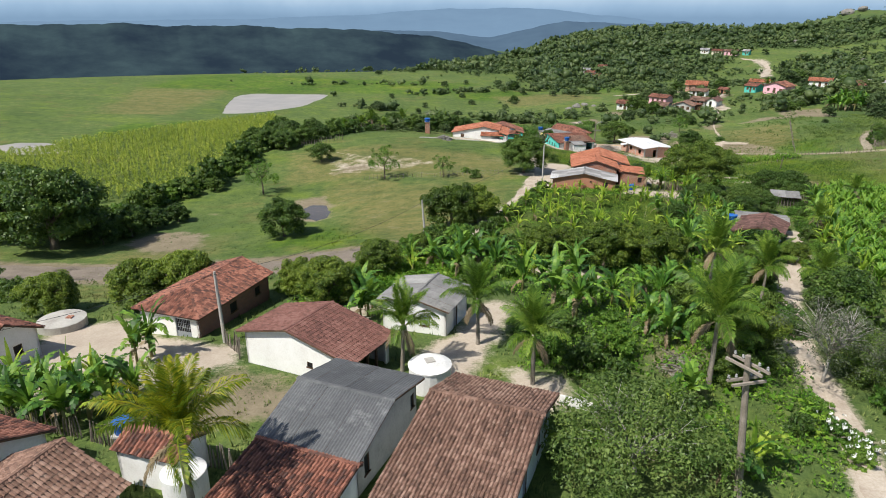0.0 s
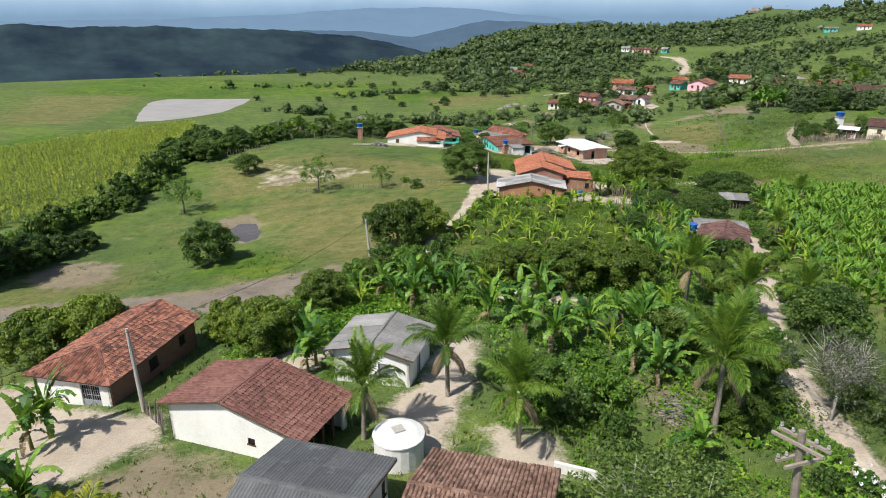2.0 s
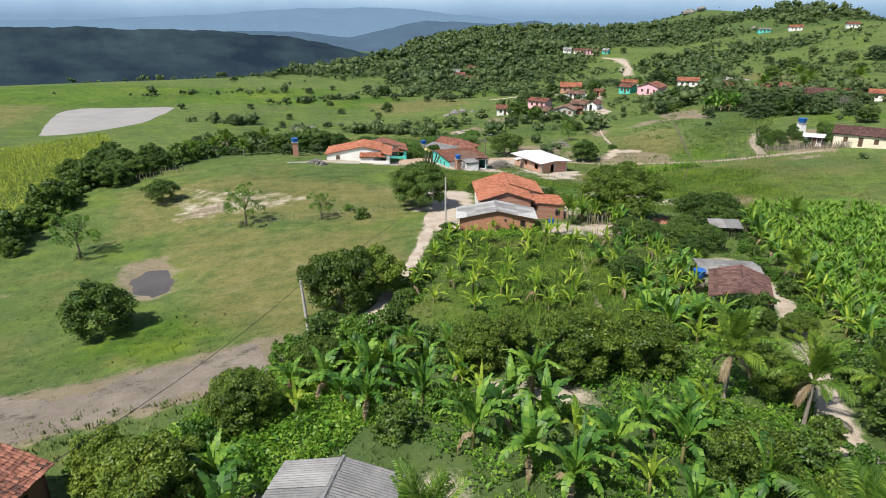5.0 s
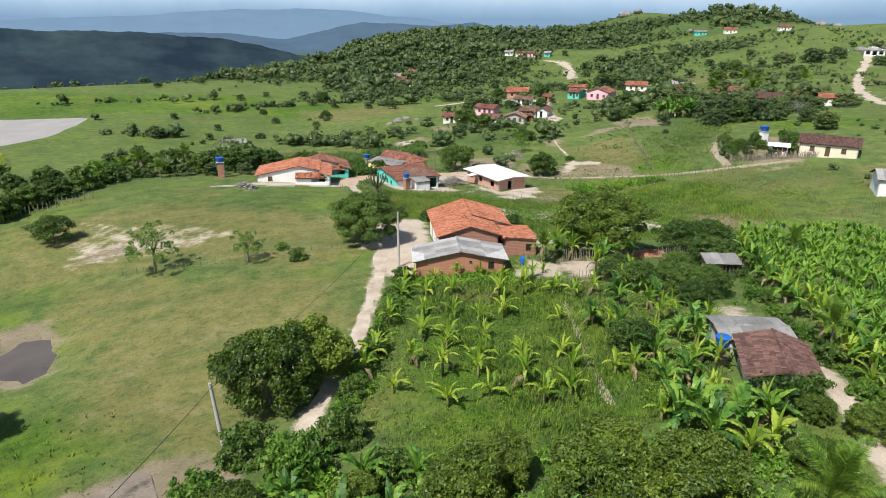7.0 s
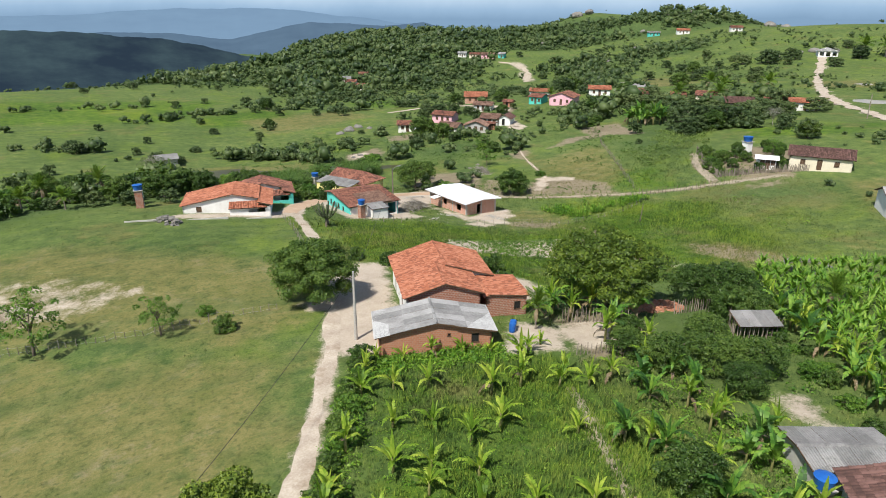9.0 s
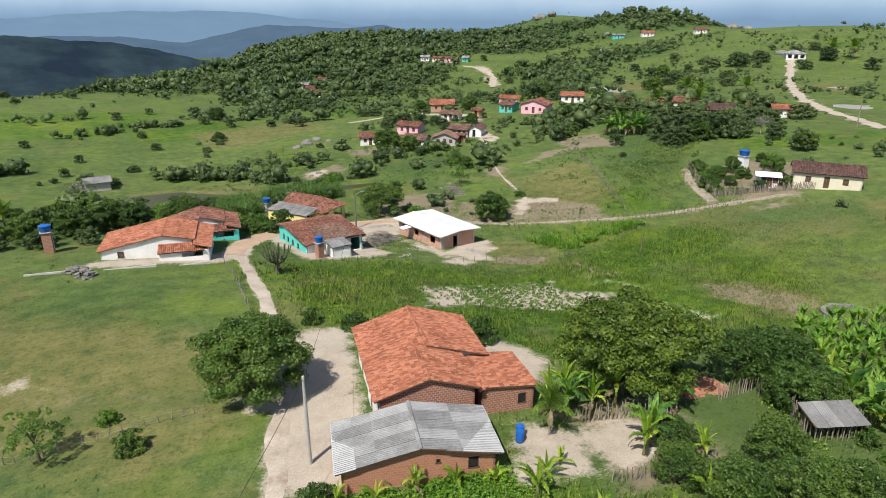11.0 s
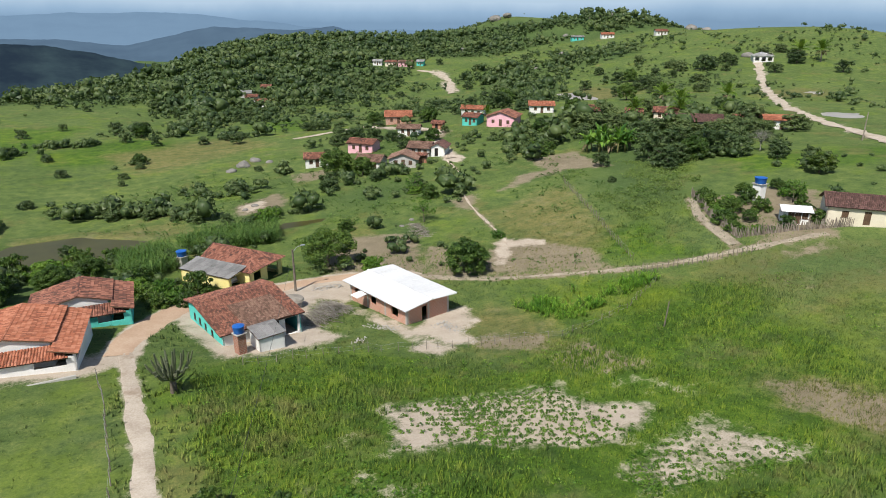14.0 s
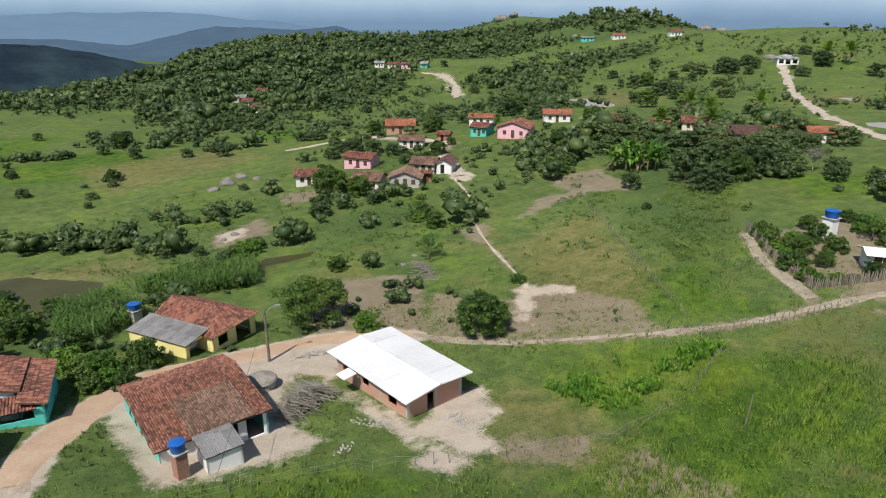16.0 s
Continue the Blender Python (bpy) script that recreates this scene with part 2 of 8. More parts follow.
TILE_RED = surface("weathered_red_tile", [(0.085, 0.046, 0.038), (0.215, 0.088, 0.060), (0.350, 0.155, 0.105)], 0.55, 4.0, 0.9, 0.3, island=0.38, lo=0.30, hi=0.68, stain=((0.085, 0.052, 0.042), 0.9, 0.56))
TILE_BROWN = surface("brown_tile", [(0.105, 0.050, 0.042), (0.165, 0.075, 0.060), (0.215, 0.11, 0.09)], 0.4, 4.0, 0.9, 0.3, island=0.25)
TILE_OLD = surface("old_grey_brown_tile", [(0.10, 0.060, 0.045), (0.20, 0.115, 0.083), (0.32, 0.205, 0.155)], 0.5, 4.0, 0.92, 0.3, island=0.26, stain=((0.36, 0.27, 0.21), 2.2, 0.60))
TILE_ORANGE = surface("orange_tile", [(0.21, 0.080, 0.048), (0.36, 0.125, 0.068), (0.48, 0.205, 0.125)], 0.35, 3.0, 0.92, 0.3, island=0.42, lo=0.24, hi=0.70, stain=((0.115, 0.055, 0.042), 2.3, 0.565))
TILE_DARK = surface("mossy_dark_tile", [(0.07, 0.04, 0.034), (0.115, 0.062, 0.052), (0.18, 0.10, 0.085)], 0.5, 4.0, 0.92, 0.3, island=0.35)
FIBRE = surface("grey_fibre_cement", [(0.15, 0.148, 0.145), (0.215, 0.21, 0.205), (0.29, 0.285, 0.275)], 0.5, 5.0, 0.9, 0.2, island=0.22, stain=((0.095, 0.095, 0.09), 0.8, 0.58))
FIBRE_DARK = surface("dark_fibre_cement", [(0.085, 0.088, 0.092), (0.115, 0.118, 0.122), (0.16, 0.163, 0.165)], 0.4, 5.0, 0.85, 0.2, island=0.16, stain=((0.25, 0.25, 0.25), 0.7, 0.56))
FIBRE_PALE = surface("pale_fibre_cement", [(0.17, 0.168, 0.165), (0.255, 0.25, 0.245), (0.34, 0.335, 0.33)], 0.5, 5.0, 0.9, 0.2, island=0.3)
SHEET_NEW = surface("newer_fibre_cement", [(0.36, 0.36, 0.355), (0.44, 0.44, 0.435), (0.50, 0.50, 0.495)], 0.5, 5.0, 0.85, 0.2, island=0.15, stain=((0.28, 0.275, 0.265), 0.8, 0.6))
WHITEROOF = surface("white_roof_sheet", [(0.62, 0.62, 0.62), (0.69, 0.69, 0.69), (0.73, 0.73, 0.73)], 0.3, 3.0, 0.6, 0.1, island=0.15, stain=((0.55, 0.53, 0.50), 0.4, 0.6))
CONCRETE = surface("concrete", [(0.30, 0.28, 0.25), (0.40, 0.38, 0.345), (0.48, 0.46, 0.42)], 0.8, 7.0, 0.93, 0.3, stain=((0.2, 0.18, 0.15), 1.0, 0.64))
WHITECEM = surface("whitewashed_cement", [(0.55, 0.54, 0.52), (0.68, 0.67, 0.65), (0.76, 0.75, 0.73)], 0.7, 6.0, 0.9, 0.25, stain=((0.38, 0.35, 0.31), 1.2, 0.63))
TIMBER = surface("grey_weathered_timber", [(0.14, 0.115, 0.09), (0.22, 0.185, 0.15), (0.31, 0.265, 0.22)], 1.5, 14.0, 0.9, 0.5, thing=0.3)
WOOD = surface("dark_wood", [(0.07, 0.042, 0.025), (0.11, 0.066, 0.04), (0.15, 0.095, 0.06)], 1.5, 14.0, 0.8, 0.4)
METAL = surface("grey_painted_metal", [(0.28, 0.30, 0.34), (0.34, 0.36, 0.40), (0.40, 0.42, 0.45)], 1.0, 10.0, 0.5, 0.1, metal=0.3)
# near-black painted for unlit rooms behind openings; also tyres and car glass
DARK = surface("dark_interior", [(0.012, 0.011, 0.010), (0.018, 0.017, 0.016), (0.026, 0.024, 0.022)], 1.0, 8.0, 0.9, 0.0)
BLUEPLASTIC = surface("blue_plastic", [(0.012, 0.075, 0.30), (0.018, 0.11, 0.40), (0.03, 0.15, 0.46)], 0.8, 6.0, 0.4, 0.05)
WHITEPAINT = surface("white_paint", [(0.74, 0.74, 0.73), (0.80, 0.80, 0.79), (0.83, 0.83, 0.82)], 0.8, 6.0, 0.5, 0.05)
ROCK = surface("grey_granite", [(0.12, 0.112, 0.10), (0.20, 0.188, 0.17), (0.29, 0.27, 0.245)], 0.2, 2.5, 0.95, 0.8, depth=0.1)
PORCELAIN = surface("brown_insulator", [(0.10, 0.08, 0.07), (0.32, 0.31, 0.30), (0.45, 0.44, 0.43)], 6.0, 20.0, 0.3, 0.0)
WIRE = surface("black_cable", [(0.02, 0.02, 0.02), (0.03, 0.03, 0.03), (0.04, 0.04, 0.04)], 1.0, 8.0, 0.6, 0.0)
STEM = surface("banana_stem", [(0.10, 0.10, 0.035), (0.18, 0.18, 0.06), (0.26, 0.235, 0.10)], 1.5, 9.0, 0.7, 0.3, thing=0.3)
BARK = surface("tree_bark", [(0.075, 0.06, 0.045), (0.13, 0.105, 0.08), (0.20, 0.17, 0.135)], 1.5, 12.0, 0.95, 0.6)
BARKPALE = surface("pale_bark", [(0.26, 0.235, 0.20), (0.36, 0.335, 0.30), (0.46, 0.43, 0.39)], 1.5, 12.0, 0.95, 0.5)
PALMTRUNK = surface("palm_trunk", [(0.15, 0.125, 0.10), (0.23, 0.20, 0.165), (0.31, 0.28, 0.235)], 1.5, 12.0, 0.95, 0.6)
HAY = surface("dry_thatch_sticks", [(0.15, 0.13, 0.11), (0.24, 0.215, 0.18), (0.34, 0.31, 0.27)], 1.5, 14.0, 0.95, 0.5, island=0.4)
LEAF_MANGO = foliage("mango_leaf", [(0.036, 0.069, 0.010), (0.096, 0.157, 0.019), (0.213, 0.278, 0.036)], 0.30)
LEAF_DARK = foliage("dark_leaf", [(0.023, 0.055, 0.010), (0.057, 0.114, 0.018), (0.128, 0.196, 0.034)], 0.27)
LEAF_CITRUS = foliage("citrus_leaf", [(0.044, 0.085, 0.018), (0.101, 0.166, 0.036), (0.194, 0.265, 0.065)], 0.32)
LEAF_GREEN = foliage("bright_leaf", [(0.037, 0.097, 0.013), (0.086, 0.189, 0.023), (0.173, 0.283, 0.039)], 0.34)
LEAF_GREY = foliage("grey_green_leaf", [(0.060, 0.075, 0.040), (0.105, 0.125, 0.070), (0.165, 0.180, 0.110)], 0.25)
LEAF_BANANA = foliage("banana_leaf", [(0.130, 0.250, 0.026), (0.290, 0.450, 0.045), (0.560, 0.660, 0.095)], 0.55, 0.25, 0.6, 0.6)
LEAF_BANANADARK = foliage("dark_banana_leaf", [(0.030, 0.090, 0.016), (0.083, 0.202, 0.026), (0.218, 0.362, 0.048)], 0.33, 0.3, 0.6, 0.6)
LEAF_FIELD = foliage("plantation_leaf", [(0.061, 0.165, 0.020), (0.143, 0.303, 0.029), (0.297, 0.440, 0.055)], 0.42, 0.5, 0.0, 0.3)
# scrub colour raised and blued to stand in for haze over far slopes
LEAF_SCRUB = foliage("scrub_leaf", [(0.030, 0.060, 0.017), (0.068, 0.114, 0.029), (0.138, 0.190, 0.052)], 0.28, 0.45, 0.25, 0.02, False)
LEAF_PALM = foliage("palm_leaf", [(0.055, 0.121, 0.015), (0.132, 0.242, 0.029), (0.286, 0.385, 0.055)], 0.42, 0.5, 0.3)
LEAF_PALMYELLOW = foliage("yellow_palm_leaf", [(0.080, 0.140, 0.012), (0.200, 0.260, 0.018), (0.460, 0.420, 0.026)], 0.42, 0.5, 0.4)
LEAF_DEAD = foliage("dead_palm_leaf", [(0.13, 0.095, 0.055), (0.21, 0.155, 0.09), (0.29, 0.22, 0.13)], 0.2)
LEAF_CORN = foliage("maize_leaf", [(0.130, 0.185, 0.022), (0.235, 0.300, 0.036), (0.370, 0.395, 0.070)], 0.35, 0.5, 0.0, 0.08)
LEAF_CANE = foliage("cane_leaf", [(0.045, 0.100, 0.022), (0.085, 0.165, 0.035), (0.160, 0.240, 0.065)], 0.35, 0.5, 0.0, 0.2)
FLOWER = surface("white_blossom", [(0.72, 0.72, 0.66), (0.78, 0.78, 0.73), (0.82, 0.82, 0.78)], 3.0, 20.0, 0.8, 0.0)


def water_mat(name, col, rough, gloss=0.5):
    m, nt, b = blank(name, rough)
    b.inputs["Specular IOR Level"].default_value = gloss
    geo = nt.nodes.new("ShaderNodeNewGeometry")
    n = noise_tex(nt, geo.outputs["Position"], 0.15, 4.0)
    link(nt, ramp(nt, n, [tuple(c * 0.8 for c in col), col, tuple(c * 1.15 for c in col)]), b.inputs["Base Color"])
    bump(nt, b, noise_tex(nt, geo.outputs["Position"], 2.5, 3.0), 0.15, 0.02)
    return m


WATER_MUD = water_mat("muddy_pond_water", (0.10, 0.082, 0.066), 0.12)
WATER_SILT = water_mat("silty_lagoon_water", (0.36, 0.315, 0.27), 0.3)
WATER_DARK = water_mat("dark_pond_water", (0.066, 0.062, 0.020), 0.3, 0.12)


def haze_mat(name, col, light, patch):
    """Distant land; the blue haze of kilometres of air is put in as emission."""
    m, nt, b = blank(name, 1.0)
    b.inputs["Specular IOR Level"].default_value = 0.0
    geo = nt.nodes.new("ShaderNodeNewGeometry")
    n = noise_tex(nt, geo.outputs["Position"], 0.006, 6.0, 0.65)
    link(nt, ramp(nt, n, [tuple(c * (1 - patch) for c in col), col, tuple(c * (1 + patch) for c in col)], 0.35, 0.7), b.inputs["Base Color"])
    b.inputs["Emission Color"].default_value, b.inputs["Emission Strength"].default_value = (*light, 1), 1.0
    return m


# near range: cloud shade in the dark colour; all three: haze in the glow
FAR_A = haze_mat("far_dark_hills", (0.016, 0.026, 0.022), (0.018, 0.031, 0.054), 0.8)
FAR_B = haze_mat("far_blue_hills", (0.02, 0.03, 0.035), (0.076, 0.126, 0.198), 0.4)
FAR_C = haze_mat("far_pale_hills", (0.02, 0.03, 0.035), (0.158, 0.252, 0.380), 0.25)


# emission ramp by height, painting the bright haze low in the sky
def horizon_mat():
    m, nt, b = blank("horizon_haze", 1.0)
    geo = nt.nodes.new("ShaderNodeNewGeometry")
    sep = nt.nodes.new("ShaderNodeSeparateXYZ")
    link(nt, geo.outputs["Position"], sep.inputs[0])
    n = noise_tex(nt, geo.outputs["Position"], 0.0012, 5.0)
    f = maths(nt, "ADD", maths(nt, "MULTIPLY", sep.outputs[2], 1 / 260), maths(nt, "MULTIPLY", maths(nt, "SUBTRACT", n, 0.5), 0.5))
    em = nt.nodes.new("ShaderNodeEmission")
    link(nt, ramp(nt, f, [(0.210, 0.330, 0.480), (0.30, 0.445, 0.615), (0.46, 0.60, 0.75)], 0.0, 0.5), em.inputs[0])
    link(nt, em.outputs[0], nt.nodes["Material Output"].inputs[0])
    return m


HORIZON = horizon_mat()

# ---- the lie of the land ----
# swells of 40 m on a mesh of 44 x 48 m round the village, and of 150 m on one of 180 x 160 m over the country
SWELLS = [
    -1.4, 2.5, -0.9, -0.4, -1.3, -0.7,
    0.5, -0.8, 3.9, -3.0, 2.1, 0.5,
    3.7, -9.2, 0.8, 0.2, -3.9, -4.2,
    -3.1, 4.2, 6.1, -8.8, -0.9, 4.0,
    0.8, -1.3, -3.9, -0.7, 0.7, -6.9,
    -1.2, 1.6, -1.5, -2.2, -2.1, 3.5,
]
HILLS = [
    -8.1, 16.6, -16.6, 19.6, -21.1, -2.4, 0.1,
    -7.6, -4.2, -14.1, 4.7, 9.1, 14.3, 1.2,
    -9.7, 9.9, 27.1, -45.4, -8.5, 14.2, -28.8,
    -5.3, -43.6, -21.9, 62.7, -9.9, 40.9, -18.8,
    -50.3, -77.5, -77.8, 6.2, -28.9, 24.1, -29.1,
]


def smooth(a, b, x):
    t = np.clip((x - a) / (b - a), 0, 1)
    return t * t * (3 - 2 * t)


def height(x, y):
    """The ground's height at x, y (numbers or arrays)."""
    x, y = np.asarray(x, float), np.asarray(y, float)
    z = np.zeros(np.broadcast(x, y).shape)
    for amps, nx, x0, dx, y0, dy, r in ((SWELLS, 6, -80, 44, 10, 48, 40.0), (HILLS, 7, -420, 180, 160, 160, 150.0)):
        for i, a in enumerate(amps):
            z = z + a * np.exp(-((x - x0 - dx * (i % nx)) ** 2 + (y - y0 - dy * (i // nx)) ** 2) / (2 * r * r))
    for a, cx, cy, r in ((6.0, 385, 640, 34), (6.0, 404, 524, 38), (3.0, 372, 535, 22), (-3.0, 392, 585, 26), (6.5, 440, 355, 55), (3.5, 428, 526, 28), (7.0, 118, 655, 55), (3.5, 245, 670, 45), (4.0, 397, 643, 15), (-4.5, 362, 664, 17), (-2.5, 464, 478, 14)):   # stony knolls on the ridge
        z = z + a * np.exp(-((x - cx) ** 2 + (y - cy) ** 2) / (2 * r * r))
    z = z - 7.0 * smooth(455, 580, np.hypot(x - 30, y - 60))
    k = smooth(640, 1050, np.hypot(x - 100, y - 250))
    return z * (1 - k) - 120 * k


def inside(poly, x, y):
    """Signed distance to a polygon, positive inside."""
    p = np.asarray(poly, float)
    d, ins = np.full(x.shape, 1e9), np.zeros(x.shape, bool)
    for (ax, ay), (bx, by) in zip(p, np.roll(p, -1, 0)):
        ex, ey = bx - ax, by - ay
        t = np.clip(((x - ax) * ex + (y - ay) * ey) / (ex * ex + ey * ey + 1e-9), 0, 1)
        d = np.minimum(d, np.hypot(x - ax - t * ex, y - ay - t * ey))
        if ay != by:
            ins ^= ((ay > y) != (by > y)) & (x < ex * (y - ay) / (by - ay) + ax)
    return np.where(ins, d, -d)


def along(line, x, y):
    """Distance to a polyline."""
    d = np.full(x.shape, 1e9)
    for (ax, ay), (bx, by) in zip(line[:-1], line[1:]):
        ex, ey = bx - ax, by - ay
        t = np.clip(((x - ax) * ex + (y - ay) * ey) / (ex * ex + ey * ey), 0, 1)
        d = np.minimum(d, np.hypot(x - ax - t * ex, y - ay - t * ey))
    return d


PONDS = {  # outline, water, drop of the water below the bank
    "pond": ([(-24.2, 101.5), (-22.6, 105), (-20.2, 104.6), (-18.6, 101), (-18.8, 97.4), (-20.4, 95.6), (-22.8, 97.6)], WATER_MUD, 0.5),
    "lagoon": ([(-81, 236), (-86, 255), (-92, 285), (-90, 299), (-70, 297), (-51, 295), (-53, 275), (-56, 255), (-66, 242), (-74, 237)], WATER_SILT, 0.3),
    "reservoir": ([(4, 221), (14, 221), (26, 212), (23, 205), (17, 201.5), (8, 203), (-2, 212)], WATER_DARK, 0.4),
    "pool": ([(-113, 158), (-107, 166), (-97, 160), (-89, 151), (-100, 147)], WATER_SILT, 0.3),
    "mere": ([(200, 319), (210, 317), (207, 297), (197, 289), (192, 303)], WATER_SILT, 0.3),
    "mudflat": ([(264, 256), (273, 246), (266, 241), (257, 246)], WATER_SILT, 0.2),
    "roadside_pool": ([(219, 213), (227, 206), (219, 199), (211, 202), (211, 207)], WATER_SILT, 0.3),
    "ditch": ([(47, 206), (56, 207), (57, 209), (48, 210)], WATER_DARK, 0.3),
}
LANE = [(2.6, 75.0), (5.6, 81.4), (8.8, 88.4), (11.0, 94.8), (13.2, 102), (15.2, 109.5), (17.4, 117.5), (18.5, 126), (18.9, 137), (19, 149), (18.8, 158)]
MAIN = [(18.6, 157), (19.6, 162), (22.6, 167), (28, 173.5), (36, 175), (46, 175.8), (53, 174.5), (57, 171.2)]
TRACK = [(56, 172.2), (60, 168.7), (66, 163.9), (77, 157.9), (86, 152.9), (95, 149.3), (102, 147.6), (112, 144)]
FOOTPATH = [(75.5, 173), (77.7, 179.4), (80.1, 189.9), (85, 205), (92.2, 217.3), (97, 233)]
SANDPATH = [(42.5, 74.5), (40.2, 68), (37.2, 62.8), (33.6, 57), (30.6, 52), (28.2, 47.6), (26.6, 42.5), (25.2, 37.5), (24.2, 33), (22.8, 28), (20, 22)]
WALLPATH = [(111, 168), (104.5, 160), (100, 150)]
FARROAD = [(322, 312), (314.3, 305), (298, 292), (283.8, 280.6), (264.9, 265.7), (249.3, 251.8), (236, 240), (224.6, 229.8), (214.6, 219.2), (205.4, 208.2), (195.4, 194.5), (186, 182), (176, 168)]
HILLROAD = [(212, 476), (216.8, 463.6), (214.7, 445), (207.6, 425.2), (196, 406), (187.2, 389.3)]
VILLAGEROAD = [(98, 231), (100.5, 240), (103.4, 250), (107.6, 260), (112.6, 263.6), (109.5, 274), (105.0, 284), (101.2, 296), (93, 296), (85.3, 294.6), (75.5, 293.3)]
PASTUREPATH = [(-26.8, 143.3), (-19.2, 135.6), (-13.5, 132.0), (-7.4, 129.2), (-1.9, 126.8)], [(-19.2, 135.6), (-19.9, 128.9), (-22.3, 124.0)]
PLOTPATH = [(29.4, 90), (29, 87.9), (27.1, 83), (26.1, 78.8), (24.4, 75.1), (23, 70)]
MUDROAD = [(-60, 70), (-44, 69), (-31, 68.5), (-21, 68), (-12, 69.5), (-6, 71)]
YARDS_STREET = [
    [(13.6, 116), (13.4, 114), (17, 113), (17, 117)], [(-33, 49.5), (-26, 52), (-24.5, 47), (-19, 44.5), (-16, 44), (-15, 40.5), (-18.4, 38), (-22.6, 35.5), (-26, 35), (-33, 40)],
    [(4.2, 51.5), (5.6, 50), (3.6, 43), (2.6, 38.5), (0.8, 36), (-2, 38), (-1, 43.5), (1.2, 44), (2, 48)], [(-8, 47), (-4.5, 51.5), (-9, 52), (-11, 47)],
    [(20.5, 127), (25.5, 127), (22, 112), (18, 102), (13.5, 103), (15, 113), (17, 120)], [(31, 104), (35, 101), (33, 96.5), (28, 97.5)], [(34.5, 101.6), (40, 101.6), (39.6, 97.2), (34, 95.8)],
]
YARDS_FARM = [
    [(33, 111), (34, 121), (38, 122), (40, 113), (37, 108)], [(43, 79), (45, 82), (44, 84), (41.5, 81)],
    [(24.5, 168), (28, 173), (36, 175), (52, 174.5), (46, 166), (42, 168), (38, 160), (41, 154), (33, 153), (27, 153), (25.5, 160)],
    [(44, 166), (47, 152), (52, 150), (57, 152.5), (58, 157), (53, 157), (49, 153.5), (47.5, 158)], [(0, 155), (16, 153), (19, 156), (17, 158), (0, 157)],
    [(50, 150.5), (51, 147), (54, 147), (53, 151)],
]
YARDS_HAMLET = [
    [(73.4, 173.6), (76.4, 176.4), (81.4, 170.8), (79.6, 169.6), (75.6, 172.2), (71.0, 167.0), (69.8, 167.8)], [(45.6, 148.6), (48.6, 150.2), (50.4, 147.0), (47.8, 145.6)],
    [(95, 230), (97.5, 236), (99, 243), (103, 243), (101.5, 235), (100.5, 229), (98, 226)], [(44, 227), (50, 230), (50, 225), (45, 222)], [(9, 59), (15.5, 55.5), (16.5, 57.5), (10, 61)],
    [(4.2, 39), (8, 37), (8, 33), (4.5, 34)],
]
YARDS = YARDS_STREET + YARDS_FARM + YARDS_HAMLET
WORN_SLOPE = [
    [(53.5, 148.5), (61, 145.6), (59.6, 142), (53, 144.6)], [(69.6, 121), (72, 125), (77, 121.6), (79, 114), (72, 111.4), (71.4, 115.5)],
    [(-18.5, 36.5), (-15, 39.5), (-12.5, 37.5), (-11.5, 33.5), (-15, 31.5), (-19, 31.5)], [(-20, 128.5), (-12, 130), (-14, 124), (-22, 123)],
    [(-26, 108), (-23, 109), (-19.5, 106), (-18.5, 101), (-18.8, 96.5), (-20.5, 94.6), (-23, 96.6), (-25.5, 101)],
    [(60, 170), (64, 181), (68, 179), (66, 172), (67, 167), (63, 167)],
]
WORN_FIELD = [
    [(111, 217), (124, 215), (121.5, 209), (120.5, 197.5), (111, 202), (101.8, 200.5), (90.6, 198.6), (101.7, 205.6), (107.6, 205.3)],
    [(66.8, 167.8), (72.5, 174), (76.6, 176), (80.7, 170.5), (84, 164), (82, 156.5), (72.5, 162), (68, 165)], [(64, 247), (60, 240), (66, 238), (72, 246)],
    [(79.5, 193), (84, 197), (86, 201), (79, 199)], [(56.9, 138.2), (62, 141.4), (64.6, 141), (65.8, 133), (61.2, 134.4)], [(104, 148), (112, 166), (124, 164), (128, 156), (112, 142)],
    [(101, 144), (108, 142.6), (109, 140.6), (102, 142)],
]
WORN_YARD = [
    [(-45, 84), (-38, 78), (-33, 81), (-36, 90), (-43, 91)], [(-15.5, 40), (-8.5, 36.5), (-6.5, 34), (-10, 32.5), (-16, 33.5)],
    [(104, 256), (110, 266), (117, 264), (113, 259), (107, 253)], [(62, 248), (66.5, 247.5), (63.5, 238.5), (60, 239)], [(36, 104), (44, 104), (42, 94), (33, 93)], [(16, 44), (19, 41), (17, 36), (14, 38)], [(43, 228), (55, 233), (53, 222), (43, 220)],
    [(48, 176), (60, 171), (66, 188), (56, 194), (48, 184)],
]
WORN = WORN_SLOPE + WORN_FIELD + WORN_YARD
